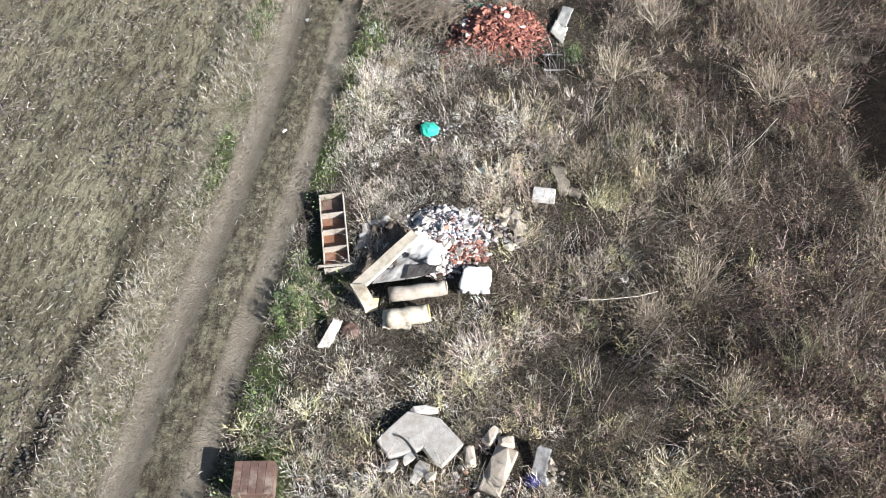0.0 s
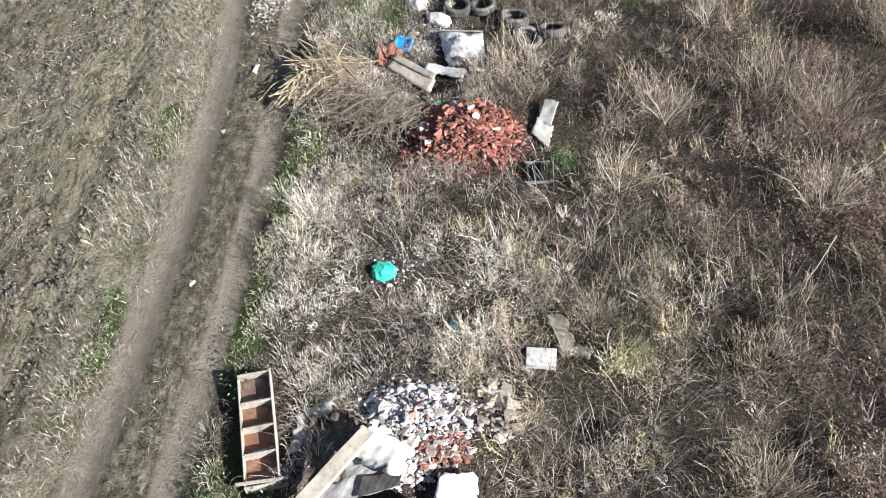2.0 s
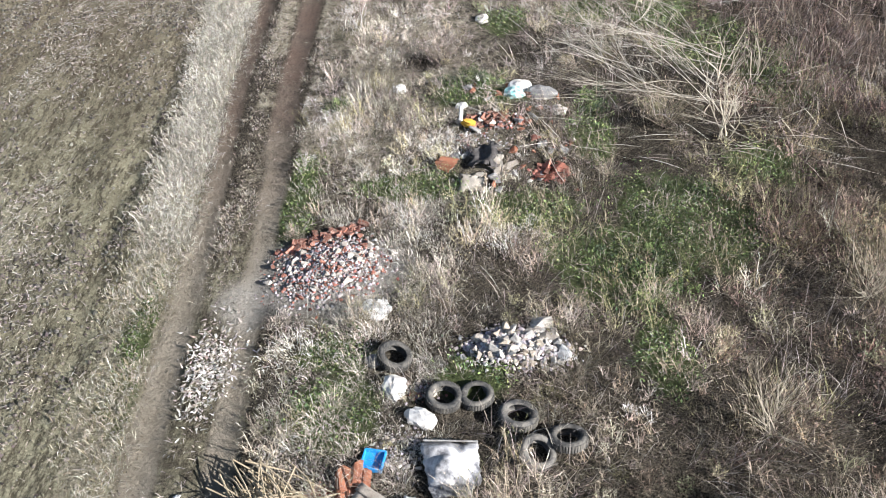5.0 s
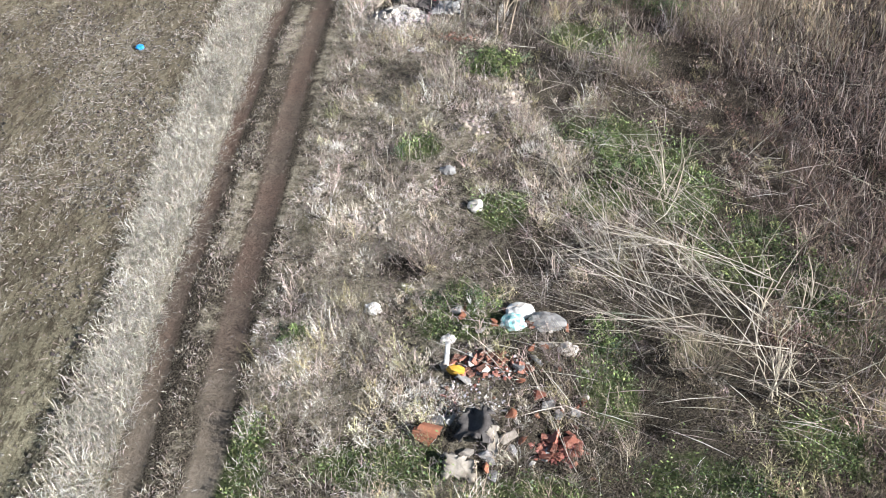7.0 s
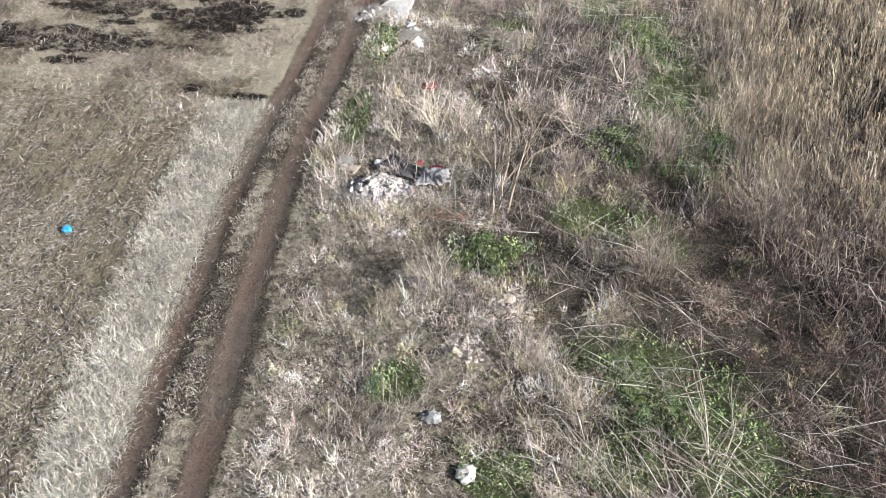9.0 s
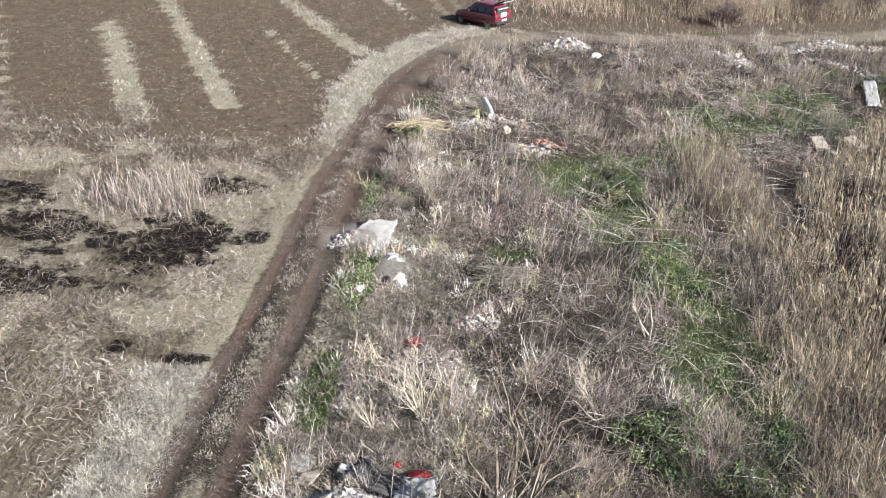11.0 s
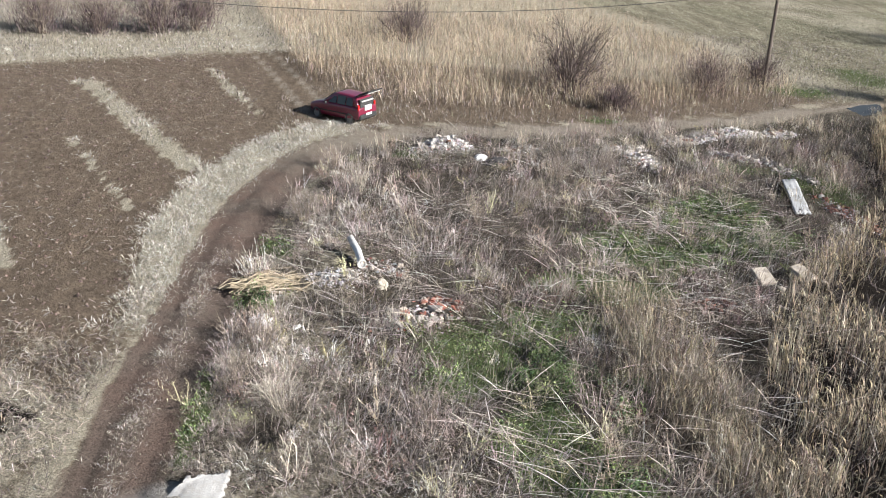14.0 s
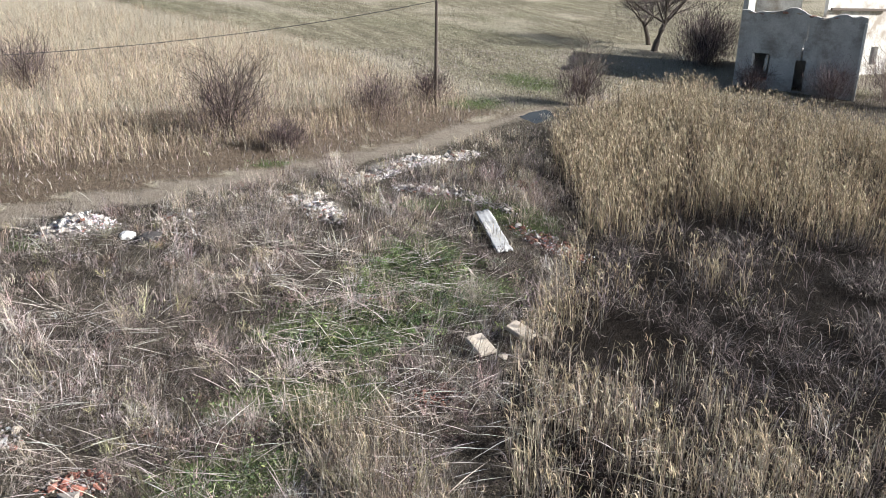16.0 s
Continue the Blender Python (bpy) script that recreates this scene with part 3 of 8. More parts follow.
def flakes(x, y, z, size, colour, tilt=0.8):
    """Small leaves: two triangles each, folded along the middle."""
    n = len(x)
    a = rng.uniform(0, 2 * np.pi, n)
    u = np.stack([np.cos(a), np.sin(a), rng.uniform(-tilt, tilt, n)], -1)
    w = np.stack([-np.sin(a), np.cos(a), rng.uniform(-tilt, tilt, n)], -1)
    p = np.stack([x, y, z], -1)
    s = size[:, None]
    v = np.stack([p - u * s, p + w * s * 0.45, p + u * s, p - w * s * 0.45], 1).reshape(-1, 3)
    o = (np.arange(n) * 4)[:, None]
    f = np.concatenate([o + np.array([[0, 1, 2]]), o + np.array([[0, 2, 3]])], 1).reshape(-1, 3)
    c = np.repeat(np.concatenate([np.clip(colour, 0.01, 0.9), np.ones((n, 1))], 1), 4, 0)
    return v, f, c


def stuff(name, sets, mat, label, category):
    """One object out of several sets of blades or leaves."""
    vs, fs, cs, o = [], [], [], 0
    for v, f, c in sets:
        vs.append(v), fs.append(f + o), cs.append(c)
        o += len(v)
    me = raw_mesh(name, np.concatenate(vs), np.concatenate(fs), [mat], False, np.concatenate(cs))
    return tagged(new(name, me), label, category, kind="stuff")


def scatter(n, x0, x1, y0, y1, chance):
    x, y = rng.uniform(x0, x1, n), rng.uniform(y0, y1, n)
    d = side(x, y, ROAD_LINE)
    k = rng.uniform(0, 1, n) < chance(x, y, d)
    return x[k], y[k], d[k]


STRAW = [(4, 0.6, 0.525, 0.37), (3, 0.48, 0.415, 0.28), (2, 0.68, 0.615, 0.46), (2, 0.27, 0.225, 0.165)]
MAUVE = [(4, 0.36, 0.292, 0.235), (3, 0.46, 0.385, 0.315), (2, 0.225, 0.175, 0.145), (1, 0.57, 0.495, 0.41), (1, 0.13, 0.1, 0.085)]
TAN = [(4, 0.46, 0.385, 0.26), (3, 0.38, 0.315, 0.215), (2, 0.56, 0.485, 0.36), (1, 0.27, 0.215, 0.15)]
RUSSET = [(4, 0.15, 0.104, 0.08), (3, 0.1, 0.07, 0.056), (2, 0.22, 0.14, 0.1), (2, 0.3, 0.235, 0.15)]
OLIVE = [(4, 0.2, 0.185, 0.09), (3, 0.27, 0.25, 0.13), (2, 0.14, 0.13, 0.065)]
LEAFY = [(4, 0.095, 0.14, 0.05), (3, 0.145, 0.2, 0.07), (2, 0.22, 0.265, 0.1), (2, 0.05, 0.08, 0.035), (1, 0.13, 0.17, 0.1)]


def zone(x, y):
    """Shares of the kinds of growth to the right of the road: straw grass, grey-brown weeds, tan weeds, russet leaves, olive scrub."""
    n1, n2 = fbm(x, y, 3.2, 71, 3), fbm(x, y, 2.2, 72, 3)
    out = x - (-5.3)
    straw = (1 - sst(3.5, 6.0, out + 3 * (n1 - 0.5))) * (1 - 0.55 * sst(24, 30, y)) * sst(-1, 9, y) + 0.25 * sst(11, 14, y) * (1 - sst(17, 19, y)) * (1 - sst(4, 7, out))
    russet = 2.0 * sst(7.8, 11.2, out - 1.2 * sst(16, 24, y) + 5 * (n2 - 0.5)) * (1 - sst(26, 34, y)) + 0.3 * sst(54, 64, y) + 1.6 * sst(8.0, 11.0, out + 3 * (n2 - 0.5)) * sst(29, 34, y) * (1 - sst(43, 47, y)) + 0.5 * np.exp(-((x - 2.4) ** 2 / 1.5 + (y - 18.6) ** 2 / 1.2)) + 0.5 * np.exp(-((x - 2.9) ** 2 + (y - 8.0) ** 2) / 0.7)
    olive = 0.2 * (1 - 0.6 * sst(40, 60, y)) + 0.8 * sst(6, 8, out) * sst(0.52, 0.7, n1) * (1 - sst(28, 34, y)) + 0.35 * sst(0.55, 0.7, n2) * sst(22, 26, y)
    tan = 0.14 + 0.3 * sst(3.5, 6, out) * (1 - sst(20, 28, y)) * (1 - sst(9, 12, out)) + 0.75 * sst(4, 7, out) * sst(0.42, 0.62, n2) * sst(9, 13, y) * (1 - sst(26, 32, y)) + 0.85 * sst(10.0, 13.0, out + 4 * (n1 - 0.5)) * sst(44, 48, y) * (1 - sst(60, 66, y))
    straw = straw * (1 - 0.3 * sst(40, 50, y)) + 0.3 * sst(0.5, 0.62, n2) * sst(14, 20, y) + 0.3 * sst(0.5, 0.62, n1) * (1 - sst(7, 11, out) * (y < 46))
    weeds = 0.12 + 0.23 * sst(20, 28, y) + (0.5 * sst(26, 34, y) + 0.7 * sst(58, 66, y)) * (1 - sst(10, 13, out) * (y < 62))
    return [np.clip(k, 0, None) for k in (straw, weeds, tan, russet, olive)]


PALE = [(2.3, 21.7, 1.2, 1.1), (0.6, 25.6, 1.4, 1.0), (-1.4, 25.2, 1.0, 0.8), (1.8, 17.6, 0.7, 0.8), (2.6, 9.2, 1.2, 1.0), (5.4, 24.2, 1.2, 1.2), (5.4, 8.0, 0.8, 1.0), (-1.6, 50.0, 2.2, 3.0), (0.2, 61.0, 2.4, 2.6), (-0.4, 40.0, 1.6, 1.6)]


def zone_colours(x, y):
    w = np.stack(zone(x, y), 1) + 1e-4
    w /= w.sum(1, keepdims=True)
    u = rng.uniform(0, 1, len(x))
    k = np.minimum((u[:, None] > np.cumsum(w, 1)).sum(1), 4)
    c = np.empty((len(x), 3))
    for i, p in enumerate((STRAW, MAUVE, TAN, RUSSET, OLIVE)):
        c[k == i] = pick(p, int((k == i).sum()), 0.12, 0.75 if i == 0 else 0.9)
    # whole clumps stand out paler or darker than their neighbours
    c *= (0.5 + 0.95 * sst(0.25, 0.75, fbm(x, y, 1.3, 73, 3)) + 0.3 * (vn(x, y, 0.45, 74) - 0.5))[:, None]
    near = np.maximum(1 - sst(4.5, 7.5, x + 5.3 + 2.5 * (fbm(x, y, 2.0, 75, 3) - 0.5)), patches(x, y, PALE, 0.6, 19))
    c *= (1 + (0.28 + 0.2 * sst(24, 30, y) * (1 - sst(60, 70, y))) * near)[:, None]
    return c, k


# bare places, where rubbish or rubble covers the growth: x, y, radius across, radius along
BARE = [(-3.45, 10.2, 0.6, 1.3), (-1.5, 9.4, 1.3, 1.2), (-1.1, 10.6, 1.1, 0.7), (-0.3, 9.2, 0.5, 0.5), (-1.0, 5.5, 0.95, 0.8), (0.9, 5.4, 0.9, 0.7), (-3.8, 4.5, 0.5, 0.5), (-0.4, 16.9, 1.3, 1.05), (1.28, 17.4, 0.35, 0.7),
        (-0.6, 19.8, 0.75, 0.7), (-1.2, 18.9, 1.1, 0.45), (-1.95, 19.9, 0.4, 0.4), (-0.85, 21.3, 0.6, 0.6), (-0.25, 21.3, 0.55, 0.55), (0.48, 20.85, 0.5, 0.5), (-1.8, 22.1, 0.6, 0.75), (0.8, 20.1, 0.4, 0.4), (1.35, 20.35, 0.4, 0.4), (-1.25, 20.9, 0.4, 0.3), (-3.4, 24.5, 1.7, 1.45), (0.4, 22.4, 1.3, 0.6),
        (1.0, 11.7, 0.4, 0.35), (1.4, 12.3, 0.35, 0.6), (0.2, 10.6, 0.5, 0.7), (-1.8, 13.5, 0.35, 0.35), (-0.3, 28.0, 0.7, 0.7), (0.0, 29.6, 1.0, 0.5), (0.8, 31.2, 0.7, 0.5), (1.35, 27.9, 0.6, 0.5), (-2.5, 31.5, 0.3, 0.3),
        (-3.0, 45.2, 1.0, 0.75), (-1.9, 46.4, 0.9, 0.6), (-4.2, 58.1, 1.25, 1.0), (-3.0, 55.8, 0.6, 1.0), (-0.4, 70.7, 0.9, 1.2), (-2.95, 69.1, 0.8, 0.7), (2.1, 67.4, 1.2, 0.8), (4.8, 86.2, 1.9, 1.0), (15.2, 86.3, 1.0, 1.8), (22.2, 92.2, 3.4, 1.0), (22.3, 86.6, 0.6, 2.6),
        (21.6, 81.6, 0.9, 2.2), (15.9, 71.4, 0.6, 0.8), (17.5, 71.8, 0.6, 0.8), (-0.9, 90.9, 2.6, 1.9), (2.6, 86.0, 2.0, 0.4)]


def growth(x, y, d):
    return (1 - patches(x, y, DARK_SPOTS, 0.5, 15)) * (1 - 0.75 * inside(x, y, BED)) * sst(0.95, 1.35, d + 0.25 * (vn(x, y, 0.7, 77) - 0.5)) * (1 - patches(x, y, BARE, 0.3, 12)) * (0.45 + 0.55 * sst(0.32, 0.56, fbm(x, y, 1.4, 78, 3))) * (1 - 0.6 * patches(x, y, GREEN, 0.5, 3))


def clump(x, y, size, seed):
    """Where the growth stands in clumps: 0 in the gaps, 1 on the crowns."""
    return sst(0.36, 0.66, fbm(x, y, size, seed, 3))


def tuft_set(tx, ty, per, spread, height, width, colour, lean=(0.1, 0.75), bend=0.7, flop=0.7, fill=0.35):
    """Shaggy tufts: each leans its own way and has its own tone."""
    n = len(tx)
    k = np.repeat(np.arange(n), per)
    m = len(k)
    sp, ht = np.broadcast_to(spread, n)[k], np.broadcast_to(height, n)[k]
    q = rng.normal(0, 1, (m, 2))
    r = np.hypot(q[:, 0], q[:, 1])
    wind = (2 * np.pi * vn(tx, ty, 1.7, 160) * 2 + rng.normal(0, 0.9, n))[k]
    a = np.arctan2(q[:, 1] / (r + 0.01) + flop * np.sin(wind), q[:, 0] / (r + 0.01) + flop * np.cos(wind)) + rng.normal(0, 0.45, m)
    x, y = tx[k] + q[:, 0] * sp, ty[k] + q[:, 1] * sp
    h = ht * rng.uniform(0.45, 1.15, m) * np.exp(-0.18 * r * r)
    z = ground_z(x, y) - 0.01 + rng.uniform(0, fill, m) * ht * np.exp(-0.4 * r * r)
    c = colour[k] * rng.uniform(0.55, 1.35, (m, 1))
    return blades(x, y, z, h, np.clip(lean[0] + (lean[1] - lean[0]) * (0.25 * r + rng.uniform(0, 0.6, m)), 0.02, 0.97), rng.uniform(0.6, 1.35, m) * width, c, bend, a)


def bush_set(cx, cy, radius, height, colour, stems=9, twigs=9, width=0.007):
    """Dead bushes: stems that fan out from the foot, and fine twigs all along them."""
    n = len(cx)
    k = np.repeat(np.arange(n), stems)
    m = len(k)
    a, reach, up = rng.uniform(0, 2 * np.pi, m), radius[k] * rng.uniform(0.15, 1.0, m) ** 0.7, height[k] * rng.uniform(0.6, 1.05, m)
    x, y = cx[k] + rng.normal(0, 0.15, m) * radius[k], cy[k] + rng.normal(0, 0.15, m) * radius[k]
    z = ground_z(x, y) - 0.02
    ln, lean = np.hypot(reach, up), np.arctan2(reach, up) / (np.pi / 2)
    tone = colour[k] * rng.uniform(0.6, 1.3, (m, 1))
    out = [blades(x, y, z, ln, lean, rng.uniform(0.8, 1.5, m) * width, tone, 0.15, a)]
    j = np.repeat(np.arange(m), twigs)
    w = len(j)
    f = rng.uniform(0.15, 1.0, w)
    out.append(spikes(x[j] + np.cos(a[j]) * reach[j] * f, y[j] + np.sin(a[j]) * reach[j] * f, z[j] + up[j] * f, ln[j] * rng.uniform(0.16, 0.42, w) * (1.15 - 0.5 * f), rng.uniform(0.05, 0.9, w), rng.uniform(0.7, 1.3, w) * width, tone[j] * rng.uniform(0.6, 1.4, (w, 1)), a[j] + rng.normal(0, 1.0, w)))
    return out


def leaf_set(cx, cy, radius, height, colour, per, size):
    """Leaves on the outside of low bushes."""
    k = np.repeat(np.arange(len(cx)), per)
    m = len(k)
    q = rng.normal(0, 1, (m, 3))
    q /= np.linalg.norm(q, axis=1)[:, None]
    q *= rng.uniform(0.35, 1.05, (m, 1)) ** 0.6
    x, y = cx[k] + q[:, 0] * radius[k], cy[k] + q[:, 1] * radius[k]
    return flakes(x, y, ground_z(x, y) + np.maximum(height[k] * (0.15 + 0.85 * np.abs(q[:, 2])), 0.02), rng.uniform(0.6, 1.3, m) * size, colour[k] * rng.uniform(0.5, 1.4, (m, 1)), 0.9)


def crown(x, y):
    """Pale on the clumps; the shade in gaps and hollows is put into the tint."""
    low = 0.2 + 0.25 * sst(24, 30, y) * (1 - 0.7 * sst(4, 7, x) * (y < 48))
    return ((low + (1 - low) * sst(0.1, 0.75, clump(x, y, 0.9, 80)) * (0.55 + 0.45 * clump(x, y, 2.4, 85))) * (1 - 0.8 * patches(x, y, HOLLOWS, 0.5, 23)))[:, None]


weed_sets, scrub_sets, leaf_sets = [], [], []
# a low mat of dead blades under everything
x, y, d = scatter(420000, -5, 13, 1, 48, lambda x, y, d: growth(x, y, d) * (1 - 0.4 * sst(9, 13, x)))
c, k = zone_colours(x, y)
# crown() paints the shade between clumps into the blades' colour
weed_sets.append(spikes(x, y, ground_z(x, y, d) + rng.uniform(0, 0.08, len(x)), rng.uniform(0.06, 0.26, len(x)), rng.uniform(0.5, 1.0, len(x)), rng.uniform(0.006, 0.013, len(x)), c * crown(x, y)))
x, y, d = scatter(390000, -6, 32, 44, 93, lambda x, y, d: growth(x, y, d) * (1 - 0.4 * sst(75, 85, y)))
c, k = zone_colours(x, y)
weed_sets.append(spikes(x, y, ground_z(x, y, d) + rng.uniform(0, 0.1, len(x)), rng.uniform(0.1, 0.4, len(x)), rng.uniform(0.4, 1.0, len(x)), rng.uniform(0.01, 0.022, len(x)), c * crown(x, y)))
# tufts and bushes, kind by kind: near ones fine, far ones coarser
for n, box_, big, wide in ((27000, (-4.6, 13, 1, 47), 1.0, 0.0064), (19500, (-5.5, 31, 45, 93), 1.5, 0.0115)):
    tx, ty, td = scatter(n, *box_, lambda x, y, d: growth(x, y, d) * (0.1 + 0.9 * clump(x, y, 0.9, 80)) * (0.5 + 0.5 * clump(x, y, 2.4, 85)) * (1 - 0.92 * patches(x, y, HOLLOWS, 0.5, 23)))
    c, k = zone_colours(tx, ty)
    lush = (0.55 + 0.85 * clump(tx, ty, 1.6, 84)) * (1 + 0.35 * sst(2.5, 6, tx))
    size = rng.uniform(0.6, 1.35, len(tx)) * lush * big
    g = k == 0
    weed_sets.append(tuft_set(tx[g], ty[g], 44 if big == 1 else 36, 0.12 * size[g], 0.3 * size[g], wide, c[g] * 1.12, (0.1, 0.9), 0.8, 0.9))
    g = k == 1
    h = (k == 1) & (rng.uniform(0, 1, len(tx)) < 0.5)
    weed_sets.append(tuft_set(tx[g & ~h], ty[g & ~h], 36 if big == 1 else 32, 0.14 * size[g & ~h], 0.3 * size[g & ~h], wide, c[g & ~h], (0.1, 0.9), 0.7, 0.8))
    scrub_sets += bush_set(tx[h], ty[h], 0.3 * size[h], 0.42 * size[h], c[h], 8, 8, wide * 1.05)
    g = k == 2
    scrub_sets += bush_set(tx[g], ty[g], 0.34 * size[g], 0.46 * size[g], c[g], 9, 9, wide)
    g = k == 3
    scrub_sets += bush_set(tx[g], ty[g], 0.34 * size[g], 0.36 * size[g], c[g] * 0.95, 7, 7, wide)
    leaf_sets.append(leaf_set(tx[g], ty[g], 0.36 * size[g], 0.38 * size[g], c[g] * 0.95, 46, 0.026 * big))
    g = k == 4
    scrub_sets += bush_set(tx[g], ty[g], 0.34 * size[g], 0.42 * size[g], c[g] * 1.5, 8, 9, wide)
    leaf_sets.append(leaf_set(tx[g], ty[g], 0.34 * size[g], 0.42 * size[g], c[g] * 1.15, 44, 0.02 * big))
# the same growth further off to the side, coarser
x, y, d = scatter(90000, -5, 34, -30, 44, lambda x, y, d: (d > 1.2) * ((x > 12.5) | (y < 1.5)) * (1 - 0.7 * sst(20, 34, x)) * (~inside(x, y, BED)))
c, k = zone_colours(x, y)
weed_sets.append(blades(x, y, ground_z(x, y, d) - 0.01, rng.uniform(0.2, 0.7, len(x)), rng.uniform(0.1, 0.95, len(x)), rng.uniform(0.03, 0.07, len(x)), c, 0.5))
stuff("weeds", weed_sets, M_BLADE, "matted dry grass and dead grey-brown weeds", "weeds")
stuff("scrub", scrub_sets, M_BLADE, "low dead scrub of fine twigs", "scrub")
stuff("withered_leaves", leaf_sets, M_LEAF, "withered russet and olive leaves on low scrub", "leaves")

# tussocks of pale grass
BLEACHED = [(4, 0.66, 0.62, 0.48), (3, 0.55, 0.51, 0.39), (2, 0.76, 0.72, 0.58), (2, 0.4, 0.365, 0.27)]
sets = []
def tussocks(n, x0, x1, y0, y1, chance, per, height, width, palette, spread=0.11, lean=(0.15, 0.8)):
    tx, ty, td = scatter(n, x0, x1, y0, y1, chance)
    x, y = np.repeat(tx, per) + rng.normal(0, spread, len(tx) * per), np.repeat(ty, per) + rng.normal(0, spread, len(tx) * per)
    a = np.arctan2(y - np.repeat(ty, per), x - np.repeat(tx, per)) + rng.normal(0, 1.0, len(x))
    size = np.repeat(rng.uniform(0.6, 1.25, len(tx)), per)
    tone = np.repeat(rng.uniform(0.6, 1.12, len(tx)) * (0.8 + 0.4 * vn(tx, ty, 0.8, 91)), per)[:, None]
    return blades(x, y, ground_z(x, y) - 0.01, height * size * rng.uniform(0.6, 1.15, len(x)), rng.uniform(*lean, len(x)), rng.uniform(0.7, 1.3, len(x)) * width, pick(palette, len(x), 0.12, 0.95) * tone, 0.7, a)


sets.append(tussocks(1700, -4.6, 1.5, 4, 28, lambda x, y, d: growth(x, y, d) * (1 - sst(1.5, 4.5, d - 1.5 + 2 * (fbm(x, y, 2, 90) - 0.5))), 40, 0.27, 0.0062, BLEACHED))
sets.append(tussocks(1500, -5.5, 2, 28, 68, lambda x, y, d: growth(x, y, d) * (1 - sst(2.0, 5.5, d + 2 * (fbm(x, y, 2, 90) - 0.5))), 40, 0.3, 0.0066, BLEACHED + MAUVE))
sets.append(tussocks(7600, -10, -4, 25, 50, lambda x, y, d: straw_cover(x, y, d) * (d < -0.9) * (d > -2.7) * (0.35 + 0.65 * sst(22, 32, y)), 32, 0.34, 0.009, BLEACHED, 0.14, (0.4, 0.92)))
sets.append(tussocks(5200, -7.6, -4, 24, 72, lambda x, y, d: np.exp(-((d + 0.13) / 0.33) ** 4) * (0.25 + 0.75 * clump(x, y, 0.9, 133)), 18, 0.16, 0.0075, BLEACHED + STRAW + MAUVE[:2], 0.1, (0.25, 0.92)))
sets.append(tussocks(2400, -10, 2, 66, 90, lambda x, y, d: straw_cover(x, y, d) * (d < -0.9) * (d > -4), 24, 0.4, 0.016, BLEACHED, 0.18, (0.45, 0.97)))
sets.append(tussocks(4600, -9, -5.5, 2, 27, lambda x, y, d: straw_cover(x, y, d) * (d < -0.95) * sst(0.28, 0.5, fbm(x, y, 0.9, 94)), 24, 0.24, 0.0075, BLEACHED + OLIVE[:2] + TAN[:1], 0.13, (0.25, 0.92)))
sets.append(tussocks(1800, -26, -7, 42, 69, lambda x, y, d: straw_cover(x, y, d) * (1 - sst(0.05, 0.3, patches(x, y, BURNT, 0.9, 8))) * (1 - 0.9 * patches(x, y, SINGED, 0.55, 18)) * (0.15 + 0.85 * sst(0.42, 0.65, fbm(x, y, 3, 93))) * (d < -1.5), 26, 0.32, 0.011, TAN + MAUVE, 0.2, (0.35, 0.97)))
sets.append(tussocks(900, 8, 38, 80, 104, lambda x, y, d: (np.abs(d) > 1.5) * sst(0.45, 0.6, fbm(x, y, 1.6, 176, 3)) * (~inside(x, y, BED)) * (~inside(x, y, BANK)), 34, 0.95, 0.016, TAN + STRAW, 0.2, (0.03, 0.5)))
sets.append(tussocks(3400, -40, -3, 64, 116, lambda x, y, d: straw_cover(x, y, d) * (d < -1.5), 14, 0.3, 0.03, BLEACHED, 0.22, (0.4, 0.97)))
stuff("dry_grass", sets, M_BLADE, "pale bleached tussocks of dead grass", "grass")

# green ground cover
sets = []
gcover = lambda x, y, d: patches(x, y, GREEN, 0.55, 3) * (1 - patches(x, y, BARE, 0.3, 12)) * (np.abs(d) > 1.0) * (0.3 + 0.7 * sst(0.36, 0.56, fbm(x, y, 0.9, 96, 3)))
x, y, d = scatter(560000, -7.5, 12, 3, 68, gcover)
sets.append(flakes(x, y, ground_z(x, y, d) + rng.uniform(0.0, 0.42, len(x)) * sst(0.2, 0.75, fbm(x, y, 0.6, 95, 2)), rng.uniform(0.014, 0.038, len(x)), pick(LEAFY, len(x), 0.2) * (0.85 + 1.5 * sst(0.3, 0.7, fbm(x, y, 1.2, 99)) * (0.5 + 0.5 * sst(26, 31, y)))[:, None]))
k = rng.uniform(0, 1, len(x)) < 0.35
x, y, d = x[k], y[k], d[k]
sets.append(blades(x, y, ground_z(x, y, d), rng.uniform(0.1, 0.36, len(x)), rng.uniform(0.1, 0.8, len(x)), rng.uniform(0.005, 0.012, len(x)), pick(LEAFY + OLIVE + TAN, len(x), 0.2) * 1.1, 0.6))
x, y, d = scatter(170000, -8, 44, 66, 112, gcover)
sets.append(flakes(x, y, ground_z(x, y, d) + rng.uniform(0.0, 0.35, len(x)), rng.uniform(0.03, 0.07, len(x)), pick(LEAFY, len(x), 0.2) * 1.25))
